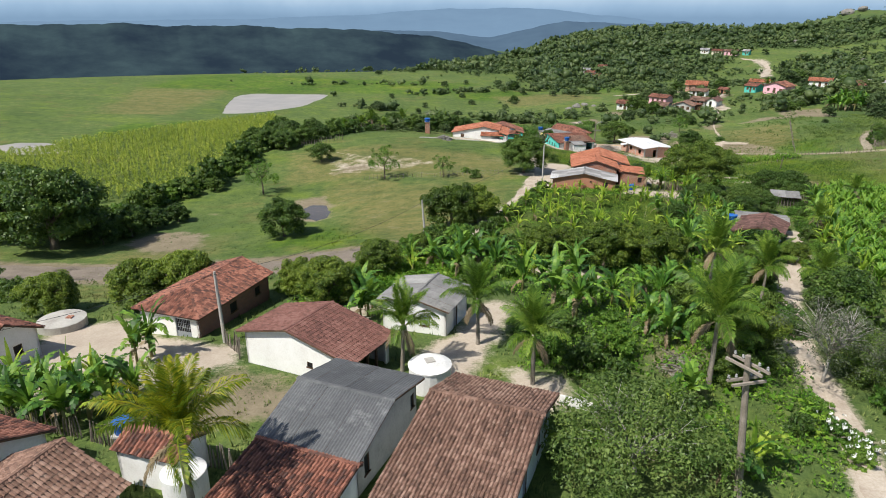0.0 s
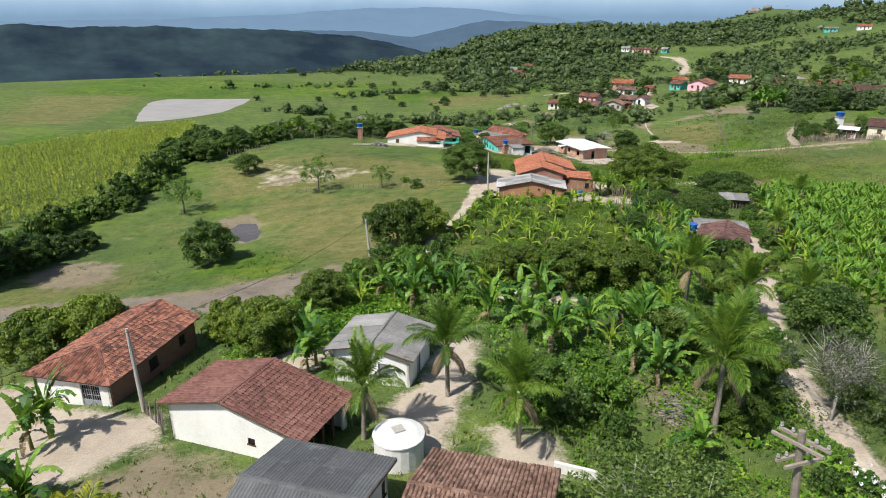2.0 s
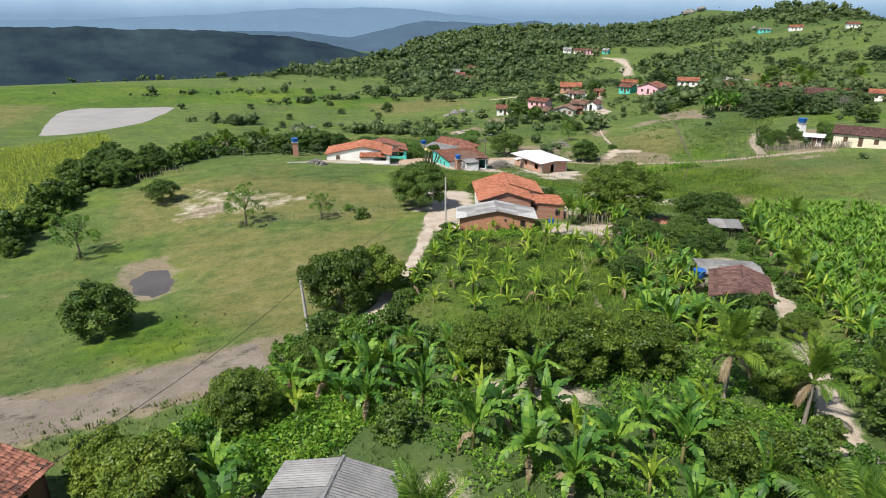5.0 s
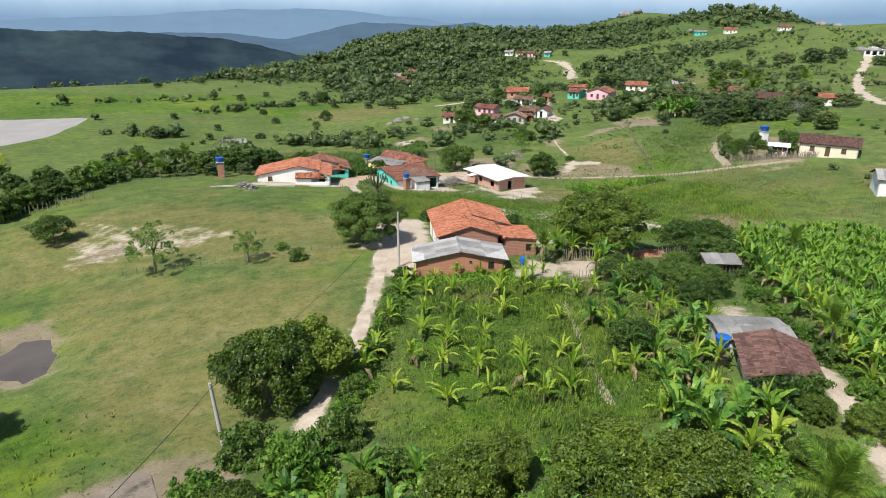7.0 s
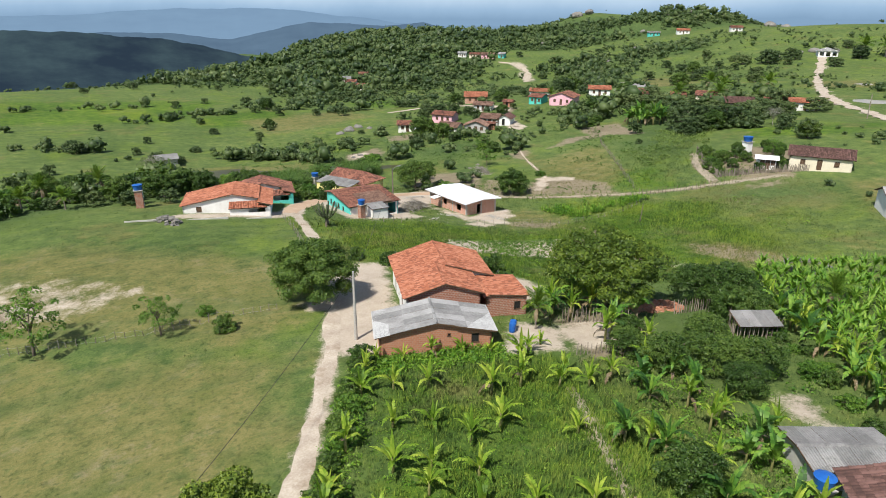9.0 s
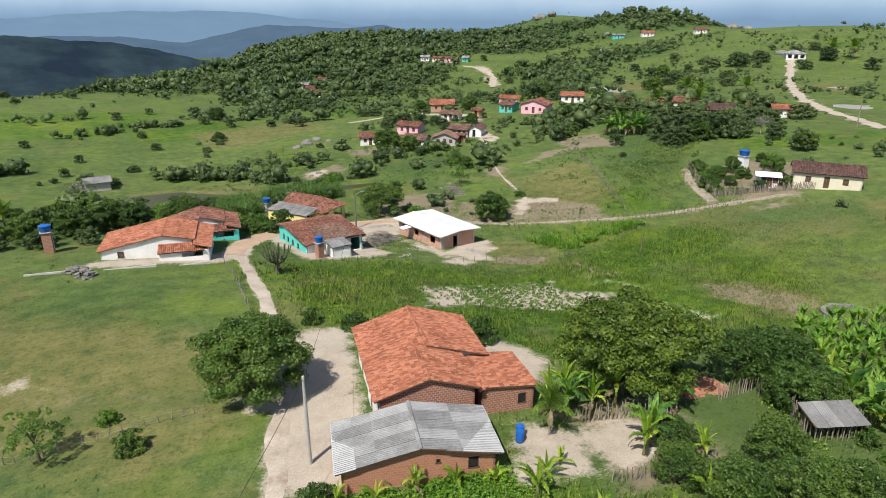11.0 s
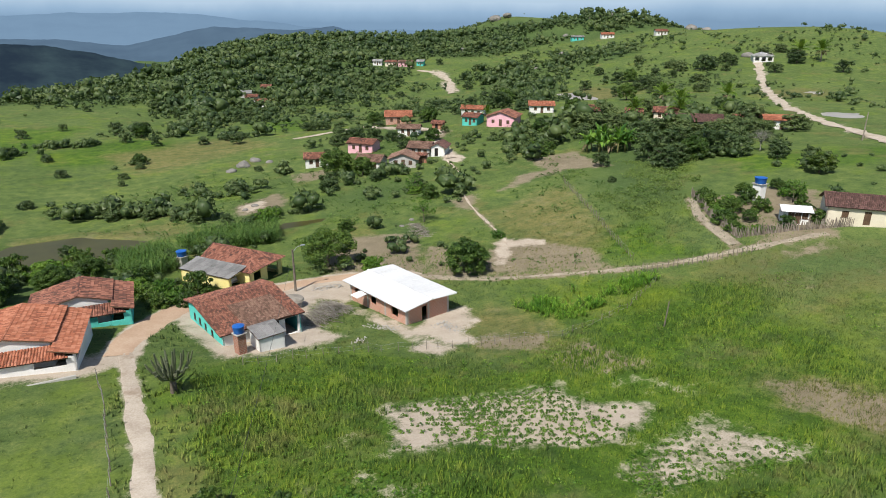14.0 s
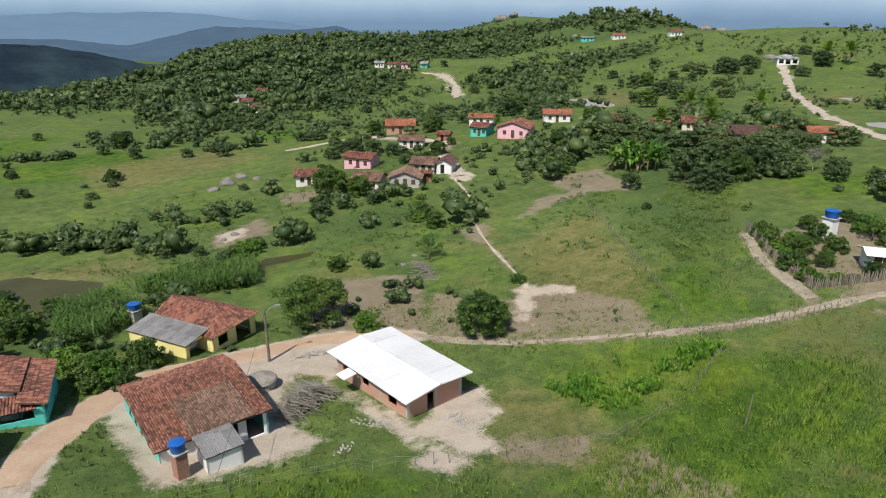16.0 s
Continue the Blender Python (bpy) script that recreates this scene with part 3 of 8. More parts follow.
PATCHY = [  # sparse crops on pale soil
    [(38.6, 137.3), (44, 136.4), (48.3, 135.2), (55.3, 134.7), (54.2, 131.7), (56.4, 129.2), (59.8, 127.7), (57.8, 125.3), (52.2, 123.9), (47.6, 125.5), (41.2, 129.1), (35.4, 130)],
    [(49, 120.6), (54, 122.4), (62.7, 123.9), (63.6, 119.2), (65.4, 115.1), (63.2, 114.4), (55, 116.6), (49, 117)], [(38, 123), (33, 130), (30, 128), (35, 120)], [(30.6, 132.4), (35.6, 136.4), (37, 134.8), (32.6, 131.4)],
    [(-23, 139), (-11, 135), (0, 126.5), (-9, 122), (-24, 123)], [(33, 108), (40, 118), (36, 122), (31, 112)],
    [(60.1, 134.4), (63.6, 133.6), (66.8, 126.6), (66.2, 124), (62.1, 128), (58.4, 131.7)], [(-24.3, 132.6), (-18, 132.2), (-14.9, 128.2), (-17.6, 123.2), (-21.7, 121.7)],
]
LUSH_FIELD = [
    [(20, 127), (24, 150), (40, 150), (52, 140), (58, 142), (66, 142), (76, 146), (84, 138), (86, 126), (80, 112), (62, 108), (40, 112), (26, 120)],
    [(39, 129), (49.5, 126), (46, 119), (36.5, 122.5)], [(66, 158), (78, 155), (86, 147), (92, 140), (80, 128), (70, 135), (62, 149)],
    [(-98, 167), (-100, 201), (-75, 216), (-70, 204), (-88, 188)], [(-24, 78), (-14, 74), (-8, 80), (-14, 88), (-22, 86)],
    [(94, 150), (98, 166), (86, 172), (82, 160)],
]
LUSH_PASTURE = [
    [(160, 176), (140, 185), (128, 176), (150, 160), (175, 165)], [(24, 128), (20, 146), (26, 152), (40, 148), (36, 140), (27, 140)], [(28, 120), (52, 117), (52, 124), (36, 127), (24, 124)],
    [(71, 344), (93, 346), (94, 329), (85, 306), (71, 320)], [(8, 66), (30, 66), (32, 96), (16, 98)], [(-140, 300), (0, 300), (20, 360), (-140, 380)],
    [(4.7, 308), (31.9, 327), (44, 313), (41, 291), (17.8, 286), (6, 288)],
]
LUSH = LUSH_FIELD + LUSH_PASTURE
DRY_SLOPE = [
    [(-8, 80), (-4, 74), (0, 78), (3, 86), (-4, 88)], [(86, 188), (98, 190), (104, 193), (97, 180), (92, 171), (85, 176)],
    [(66, 166), (78, 176), (86, 190), (104, 193), (97, 180), (90, 165), (80, 160)], [(-30, 118), (-8, 118), (6, 108), (14, 112), (14, 130), (-12, 146), (-34, 142)],
    [(-21, 119), (-9.7, 115.5), (-4.8, 107), (-8, 100.9), (-12.2, 99), (-17, 97), (-22, 108)], [(-13.2, 134.7), (-2, 128.4), (-2.6, 122), (-12.2, 126)], [(-14, 84), (-4, 73), (0, 77), (8, 92), (10, 106), (-6, 112), (-16, 98)], [(-44, 82), (-30, 88), (-30, 78), (-42, 72)], [(69, 121), (72, 126), (77, 122), (80, 114), (72, 111), (71, 115.5)],
    [(101, 145), (111, 131), (102, 126), (95, 135)], [(53, 149), (61, 146), (60, 141), (52, 144)], [(82, 166), (78, 192), (92, 188), (94, 168)],
]
DRY_PASTURE = [
    [(188, 284), (202, 330), (232, 332), (226, 290)], [(232, 250), (262, 262), (282, 250), (262, 232)],
    [(-120, 220), (-95, 225), (-98, 300), (-140, 300)], [(4, 196), (24, 198), (27, 212), (34, 214), (30, 224), (4, 224)], [(104, 118), (116, 136), (128, 128), (112, 112)],
    [(30, 270), (70, 290), (60, 312), (20, 300)], [(52, 197), (60, 199), (58, 188), (52, 190)],
    [(56.4, 156), (62, 155), (65, 148), (62, 142.4), (55.4, 144.4), (53.6, 149)], [(88, 146), (92, 149), (103, 146), (112, 140), (106, 132), (94, 136)],
]
DRY = DRY_SLOPE + DRY_PASTURE
WOODY_NEAR = [
    [(-47, 97), (-40, 101), (-34, 95), (-34.5, 83), (-39, 82), (-45.7, 91)], [(-20, 450), (40, 430), (60, 600), (10, 680), (-30, 600)],
    [(-8, 46), (-14, 56), (-9, 66), (0, 72), (8, 66), (24, 64), (30, 58), (26, 42), (8, 42), (4, 52)],
    [(56, 600), (140, 700), (330, 620), (420, 560), (480, 480), (380, 470), (260, 500), (230, 540), (150, 470), (90, 470), (60, 540)],
    [(-40, 150), (0, 172), (20, 190), (10, 200), (-30, 196), (-60, 180)],
]
WOODY_RIDGE = [
    [(112, 190), (180, 206), (205, 222), (195, 235), (160, 240), (120, 205)], [(46, 92), (64, 108), (50, 112), (38, 106)], [(60, 220), (80, 225), (80, 212), (66, 206)],
    [(230, 440), (330, 420), (320, 388), (230, 405)], [(30, 545), (47, 420), (57, 354), (72, 363), (96, 390), (132, 404), (184, 454), (224, 505), (216, 590), (160, 575)],
    [(178, 306), (188, 350), (240, 446), (265, 436), (224, 348), (200, 318)], [(124, 204), (150, 196), (176, 194), (196, 208), (150, 248), (134, 232)],
    [(94, 144), (104, 144), (112, 138), (106, 131), (96, 136)], [(104, 172), (106, 192), (120, 194), (122, 182), (110, 170)],
]
WOODY = WOODY_NEAR + WOODY_RIDGE


def ground_z(x, y):
    """The ground with the hollows of the ponds."""
    z = height(x, y)
    for poly, _, drop in PONDS.values():
        p = np.asarray(poly)
        level = float(height(p[:, 0].mean(), p[:, 1].mean())) - drop
        d = inside(poly, np.asarray(x, float), np.asarray(y, float))
        s = max(2.5, np.ptp(p[:, 0]) * 0.12)
        rim = np.where(d > 0, level - 0.5 * smooth(0, s, d) - 0.05, level + 0.12 + 0.3 * smooth(0, s, -d))
        z = z + (rim - z) * (1 - smooth(s * 0.3, s * 1.6, -d))
    return z


def gz(x, y):
    return float(ground_z(np.array([x], float), np.array([y], float))[0])


# ---- building blocks ----
def np_mesh(name, v, f, smooth_faces=False, **point_values):
    """A mesh from arrays of corners and of faces with equally many corners each."""
    me = bpy.data.meshes.new(name)
    v, f = np.ascontiguousarray(v, np.float32), np.ascontiguousarray(f, np.int32)
    k = f.shape[1]
    me.vertices.add(len(v))
    me.vertices.foreach_set("co", v.ravel())
    me.loops.add(f.size)
    me.loops.foreach_set("vertex_index", f.ravel())
    me.polygons.add(len(f))
    me.polygons.foreach_set("loop_start", np.arange(0, f.size, k, dtype=np.int32))
    me.polygons.foreach_set("loop_total", np.full(len(f), k, np.int32))
    if smooth_faces:
        me.polygons.foreach_set("use_smooth", np.ones(len(f), bool))
    for key, val in point_values.items():
        me.attributes.new(key, "FLOAT", "POINT").data.foreach_set("value", np.ascontiguousarray(val, np.float32))
    me.update()
    me.validate()
    return me


class Geo:
    """Collects corners and faces of one mesh."""

    def __init__(self):
        self.v, self.f, self.soft = [], [], False

    def add(self, verts, faces):
        n = len(self.v)
        self.v += [tuple(p) for p in verts]
        self.f += [tuple(i + n for i in q) for q in faces]
        return self

    def box(self, a, b, m=None):
        c = [Vector((x, y, z)) for z in (a[2], b[2]) for y in (a[1], b[1]) for x in (a[0], b[0])]
        if m is not None:
            c = [m @ p for p in c]
        return self.add(c, [(0, 2, 3, 1), (4, 5, 7, 6), (0, 1, 5, 4), (2, 6, 7, 3), (0, 4, 6, 2), (1, 3, 7, 5)])

    def tube(self, pts, radii, n=8, cap=True):
        pts = [Vector(p) for p in pts]
        vs = []
        for i, p in enumerate(pts):
            t = (pts[min(i + 1, len(pts) - 1)] - pts[max(i - 1, 0)]).normalized()
            a = t.orthogonal().normalized() if i == 0 else (a - t * a.dot(t)).normalized()
            b = t.cross(a)
            vs += [p + (a * math.cos(2 * math.pi * k / n) + b * math.sin(2 * math.pi * k / n)) * radii[i] for k in range(n)]
        fs = [(i * n + k, i * n + (k + 1) % n, (i + 1) * n + (k + 1) % n, (i + 1) * n + k) for i in range(len(pts) - 1) for k in range(n)]
        if cap:
            fs += [tuple(range(n))[::-1], tuple(range((len(pts) - 1) * n, len(pts) * n))]
        return self.add(vs, fs)

    def lathe(self, prof, n=24, cx=0.0, cy=0.0):
        vs = [(cx + r * math.cos(2 * math.pi * k / n), cy + r * math.sin(2 * math.pi * k / n), z) for r, z in prof for k in range(n)]
        fs = [(i * n + k, i * n + (k + 1) % n, (i + 1) * n + (k + 1) % n, (i + 1) * n + k) for i in range(len(prof) - 1) for k in range(n)]
        return self.add(vs, fs + [tuple(range(n))[::-1], tuple(range((len(prof) - 1) * n, len(prof) * n))])

    def slab(self, poly, down):
        """A flat polygon, thickened along -down."""
        poly = [Vector(p) for p in poly]
        n = len(poly)
        low = [p - Vector(down) for p in poly]
        return self.add(poly + low, [tuple(range(n)), tuple(range(2 * n - 1, n - 1, -1))] + [((i + 1) % n, i, n + i, n + (i + 1) % n) for i in range(n)])

    def mesh(self, name):
        me = bpy.data.meshes.new(name)
        me.from_pydata(self.v, [], self.f)
        if self.soft:
            for p in me.polygons:
                p.use_smooth = True
        return me


def part(name, geo, material, parent, label="", kind=""):
    """One mesh object under a thing or under a part."""
    me = geo.mesh(name) if isinstance(geo, Geo) else geo
    if not me.materials:
        me.materials.append(material)
    ob = new(name, me)
    ob.parent = parent
    return tagged(ob, label=label, kind=kind)


def thing(name, m, label, category, group="", kind=""):
    ob = new(name)
    ob.empty_display_size = 0.3
    ob.matrix_basis = m
    return tagged(ob, label, category, group, kind)


def single(name, geo, material, m, label, category, group="", kind=""):
    me = geo.mesh(name) if isinstance(geo, Geo) else geo
    if not me.materials:
        me.materials.append(material)
    ob = new(name, me)
    ob.matrix_basis = m
    return tagged(ob, label, category, group, kind)


ID = Matrix.Identity(4)

# ---- the ground: one sheet to the horizon ----
def axis(lo, hi, step, far, grow=1.085):
    mid = list(np.arange(lo, hi + step, step))
    out, s = [], step
    while (out[-1] if out else 0) < far:
        s *= grow
        out.append((out[-1] if out else 0) + s)
    return np.array([lo - o for o in out[::-1]] + mid + [mid[-1] + o for o in out])


gx, gy = axis(-42, 128, 1.15, 4500), axis(18, 216, 1.15, 4600)
X, Y = np.meshgrid(gx, gy)
x, y = X.ravel(), Y.ravel()


def zone(polys, x, y, soft):
    m = np.zeros(len(x))
    for p in polys:
        q = np.asarray(p)
        k = (x > q[:, 0].min() - 20) & (x < q[:, 0].max() + 15) & (y > q[:, 1].min() - 15) & (y < q[:, 1].max() + 15)
        if k.any():
            m[k] = np.maximum(m[k], smooth(-soft, soft, inside(p, x[k], y[k])))
    return m


def cover(x, y):
    """How much bare soil, lush grass, dry grass and wood's floor there is at each place."""
    soil = zone(YARDS, x, y, 2.2)
    for i, p in enumerate(PATCHY):
        soil = np.maximum(soil, (0.90, 0.64, 0.42)[min(i, 2)] * zone([p], x, y, 2.8))
    k = (x > -80) & (x < 350) & (y > 0) & (y < 520)
    for line, w in ((LANE, 0.4), (MAIN, 1.5), (SANDPATH, 0.7), (FARROAD, 0.6), (HILLROAD, 2.0), (VILLAGEROAD, 1.2), (PASTUREPATH[0], -0.2), (PASTUREPATH[1], -0.2)):
        soil[k] = np.maximum(soil[k], smooth(w + 1.3, w - 0.7, along(line, x[k], y[k])))
    worn = np.maximum(0.95 * zone(WORN, x, y, 3.0), 0.9 * smooth(6.5, 3.0, along(MUDROAD, x, y)))
    for line, w in ((TRACK, 0.6), (PLOTPATH, 0.1), (FOOTPATH, 0.1), (WALLPATH, 0.7)):
        worn = np.maximum(worn, smooth(w + 1.3, w - 0.7, along(line, x, y)))
    return dict(soil=soil, worn=worn, lush=zone(LUSH, x, y, 5.0), dry=0.80 * zone(DRY, x, y, 4.5), wood=zone(WOODY, x, y, 12.0) + smooth(420, 620, np.hypot(x - 60, y - 60)) * 0.45 + 0.9 * smooth(600, 720, np.hypot(x - 100, y - 250)))


nx, ny = len(gx), len(gy)
idx = np.arange(nx * ny).reshape(ny, nx)
quads = np.stack([idx[:-1, :-1], idx[:-1, 1:], idx[1:, 1:], idx[1:, :-1]], -1).reshape(-1, 4)
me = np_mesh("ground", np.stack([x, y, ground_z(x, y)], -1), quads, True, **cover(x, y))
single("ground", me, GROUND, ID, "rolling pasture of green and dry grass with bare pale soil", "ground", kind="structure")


def ribbon(name, line, width, material, label, lift=0.05, wobble=0.25):
    """A beaten road along a line, with uneven edges, lying on the ground."""
    pts = []
    for (ax, ay), (bx, by) in zip(line[:-1], line[1:]):
        n = max(2, int(math.hypot(bx - ax, by - ay) / 0.9))
        pts += [(ax + (bx - ax) * i / n, ay + (by - ay) * i / n) for i in range(n)]
    pts.append(line[-1])
    p = np.array(pts)
    for _ in range(6):
        p[1:-1] = (p[:-2] + 2 * p[1:-1] + p[2:]) / 4
    t = np.gradient(p, axis=0)
    t /= np.linalg.norm(t, axis=1)[:, None]
    nrm = np.stack([-t[:, 1], t[:, 0]], -1)
    r = np.random.default_rng(len(line))
    wl, wr = (width / 2 + wobble * np.convolve(r.normal(size=len(p) + 4), np.ones(5) / 2.2, "valid") for _ in range(2))
    cols, zs = [-1, -0.6, -0.3, 0, 0.3, 0.6, 1], [-0.10, 0.0, -0.035, 0.02, -0.035, 0.0, -0.10]
    v = []
    for c, dz in zip(cols, zs):
        q = p + nrm * (c * np.where(c < 0, wl, wr))[:, None]
        v.append(np.column_stack([q, ground_z(q[:, 0], q[:, 1]) + lift + dz]))
    n = len(p)
    f = [(a * n + i, a * n + i + 1, (a + 1) * n + i + 1, (a + 1) * n + i) for a in range(len(cols) - 1) for i in range(n - 1)]
    return single(name, np_mesh(name, np.concatenate(v), np.array(f)[:, ::-1], True), material, ID, label, "road", kind="structure")


ribbon("lane", LANE, 1.7, DIRT, "pale beaten dirt lane between pasture and garden")
ribbon("road", MAIN, 3.3, CLAY, "reddish clay road through the hamlet", 0.07)
ribbon("field_track", TRACK, 1.3, TRAIL, "narrow pale track between field and slope", 0.06, 0.3)
ribbon("mud_road", MUDROAD, 8.5, MUD, "broad brown mud road with tyre marks", 0.06, 0.6)
ribbon("footpath", FOOTPATH, 0.55, DIRT, "narrow pale footpath up the slope", 0.06, 0.1)
ribbon("sand_path", SANDPATH, 1.5, DIRT, "sandy path between gardens", 0.05, 0.3)
ribbon("plot_path", PLOTPATH, 0.7, TRAIL, "narrow earth path through banana plot", 0.05, 0.12)
ribbon("wall_path", WALLPATH, 1.6, TRAIL, "grey path along the compound fence", 0.12, 0.15)
ribbon("far_road", FARROAD, 3.6, DIRT, "pale winding dirt road over far pasture", 0.25, 0.5)
ribbon("hill_road", HILLROAD, 3.2, DIRT, "pale dirt road up to the hilltop houses", 0.3, 0.4)
ribbon("village_road", VILLAGEROAD, 2.2, DIRT, "pale dirt road between village houses", 0.2, 0.4)
for nm, (poly, wmat, drop) in PONDS.items():
    q = np.asarray(poly)
    c = q.mean(0)
    g = Geo().add([(*(c + (p - c) * 1.03), float(height(*c)) - drop) for p in q], [tuple(range(len(q)))])
    if inside(poly, c[:1] * 0 + c[0], c[:1] * 0 + c[1])[0] and Vector((*(q[1] - q[0]), 0)).cross(Vector((*(q[2] - q[1]), 0))).z < 0:
        g.f = [g.f[0][::-1]]
    single(nm, g, wmat, ID, {"pond": "small muddy pond in the pasture", "lagoon": "broad silty grey lagoon on the plain", "reservoir": "dark green farm pond with grassy banks"}.get(nm, "small still water among grass"), "water", kind="structure")


# ---- distant ranges ----
def far_range(name, R, prof, material, label, rough):
    """A mountain range at R metres, with its skyline given as (azimuth, elevation) in degrees from the first camera."""
    az = np.linspace(prof[0][0], prof[-1][0], 420)
    el = np.interp(az, [p[0] for p in prof], [p[1] for p in prof])
    r = np.random.default_rng(int(R))
    jag = sum(a * np.sin(np.radians(az) * k + r.uniform(0, 6)) for k, a in ((41, 1.0), (77, 0.7), (160, 0.4), (333, 0.25), (610, 0.15)))
    top = 22.8 + R * np.tan(np.radians(el)) + jag * rough
    rows = []
    for i in range(13):
        k = i / 12
        gully = sum(np.sin(np.radians(az) * f + 2.5 * k * s) for f, s in ((90, 1), (210, -1), (430, 1.4)))
        rad = R * (1 - 0.30 * k) + gully * R * 0.008 * math.sin(math.pi * k)
        z = top - (top + 170) * (k ** 0.85) + gully * rough * 2 * math.sin(math.pi * k)
        rows.append(np.column_stack([rad * np.sin(np.radians(az)), rad * np.cos(np.radians(az)), z]))
    rows.insert(0, rows[0] * np.array([1.08, 1.08, 1]) - np.array([0, 0, R * 0.04]))
    n = len(az)
    f = [(a * n + i, (a + 1) * n + i, (a + 1) * n + i + 1, a * n + i + 1) for a in range(len(rows) - 1) for i in range(n - 1)]
    single(name, np_mesh(name, np.concatenate(rows), np.array(f), True), material, ID, label, "hills", kind="structure")


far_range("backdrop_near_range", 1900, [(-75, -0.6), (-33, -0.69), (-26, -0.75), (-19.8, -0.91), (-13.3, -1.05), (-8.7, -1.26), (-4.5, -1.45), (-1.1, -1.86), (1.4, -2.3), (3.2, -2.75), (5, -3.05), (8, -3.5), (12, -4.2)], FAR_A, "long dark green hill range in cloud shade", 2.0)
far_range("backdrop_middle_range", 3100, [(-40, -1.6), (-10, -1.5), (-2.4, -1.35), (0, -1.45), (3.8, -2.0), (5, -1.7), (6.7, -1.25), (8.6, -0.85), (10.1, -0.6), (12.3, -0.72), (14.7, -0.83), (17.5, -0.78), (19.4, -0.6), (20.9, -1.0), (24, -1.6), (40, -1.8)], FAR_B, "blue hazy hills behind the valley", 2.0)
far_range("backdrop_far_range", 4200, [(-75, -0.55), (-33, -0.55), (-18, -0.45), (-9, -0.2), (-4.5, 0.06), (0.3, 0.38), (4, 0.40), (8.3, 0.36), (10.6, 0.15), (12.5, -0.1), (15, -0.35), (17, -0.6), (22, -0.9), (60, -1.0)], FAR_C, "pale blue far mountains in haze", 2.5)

# ring added round the land; it glows as the haze would
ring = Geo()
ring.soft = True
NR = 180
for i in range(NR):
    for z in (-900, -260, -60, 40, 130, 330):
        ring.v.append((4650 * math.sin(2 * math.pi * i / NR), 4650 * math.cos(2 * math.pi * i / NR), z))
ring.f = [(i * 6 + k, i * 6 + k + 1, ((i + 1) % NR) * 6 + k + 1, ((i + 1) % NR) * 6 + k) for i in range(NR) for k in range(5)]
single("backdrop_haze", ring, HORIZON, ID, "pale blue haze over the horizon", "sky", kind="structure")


# ---- roofs and walls ----
def cover_roof(polys, style, pitch, course, rise, seed):
    """Tiles or corrugated sheets laid on flat roof planes. Each plane begins with its eave, the slope rising to the left of it."""
    r = random.Random(seed)
    g = Geo()
    for poly in polys:
        p = [Vector(q) for q in poly]
        U = (p[1] - p[0]).normalized()
        N = U.cross(p[-1] - p[0]).normalized()
        V = N.cross(U)
        flat = [((q - p[0]).dot(U), (q - p[0]).dot(V)) for q in p]

        def span(u):
            vs = []
            for (a, b), (c, d) in zip(flat, flat[1:] + flat[:1]):
                if (a <= u < c) or (c <= u < a):
                    vs.append(b + (d - b) * (u - a) / (c - a))
            return (min(vs), max(vs)) if len(vs) > 1 else None
        u0, u1 = min(f[0] for f in flat), max(f[0] for f in flat)
        if style in ("tile", "fine"):
            n = max(1, round((u1 - u0) / pitch))
            w = (u1 - u0) / n
            prof = ((-0.52, 0.0), (-0.24, rise), (0.24, rise), (0.52, 0.0))
            for i in range(n):
                u = u0 + (i + 0.5) * w
                s = span(u)
                if not s:
                    continue
                v = s[0] - 0.04 - r.random() * 0.05
                while v < s[1] - 0.03:
                    e = min(v + course + 0.06, s[1])
                    du, lift = r.uniform(-0.02, 0.02), r.uniform(0.0, 0.02)
                    q = [p[0] + U * (u + a * w * k + du) + V * vv + N * (h + t) for vv, k, t in ((v, 1.0, 0.05 + lift), (e, 0.86, 0.012)) for a, h in prof]
                    g.add(q, [(0, 1, 5, 4), (1, 2, 6, 5), (2, 3, 7, 6)])
                    v += course
        else:
            n = max(1, round((u1 - u0) / pitch))
            w = (u1 - u0) / n
            k = 6
            for i in range(n):
                s = span(u0 + (i + 0.5) * w)
                if not s:
                    continue
                m = max(1, round((s[1] - s[0]) / course))
                for j in range(m):
                    va, vb = s[0] + (s[1] - s[0]) * j / m - 0.06, s[0] + (s[1] - s[0]) * (j + 1) / m + 0.05
                    q = []
                    for c in range(2 * k + 1):
                        uu = u0 + (i + c / (2 * k)) * w
                        ss = span(min(max(uu, u0 + 1e-3), u1 - 1e-3)) or s
                        hh = (rise if c % 2 else 0.0) + 0.02 * (i % 2)
                        q += [p[0] + U * (uu + 0.03) + V * max(va, ss[0] - 0.06) + N * (hh + 0.035), p[0] + U * (uu + 0.03) + V * min(vb, ss[1]) + N * (hh + 0.008)]
                    g.add(q, [(2 * c, 2 * c + 2, 2 * c + 3, 2 * c + 1) for c in range(2 * k)])
    return g


def ridge_caps(lines, seed, width=0.17):
    r = random.Random(seed)
    g = Geo()
    for a, b in lines:
        a, b = Vector(a), Vector(b)
        d = b - a
        n = max(1, round(d.length / 0.4))
        t = d.normalized()
        side = t.cross(Vector((0, 0, 1))).normalized()
        up = side.cross(t)
        for i in range(n):
            q = []
            for k, wd, lf in ((i / n, 1.0, 0.05), ((i + 1.12) / n, 0.85, 0.03)):
                o = a + d * k + side * r.uniform(-0.015, 0.015)
                q += [o + side * width * wd * c + up * (h + lf) for c, h in ((-1, -0.06), (-0.5, 0.05), (0.5, 0.05), (1, -0.06))]
            g.add(q, [(0, 1, 5, 4), (1, 2, 6, 5), (2, 3, 7, 6)])
    return g


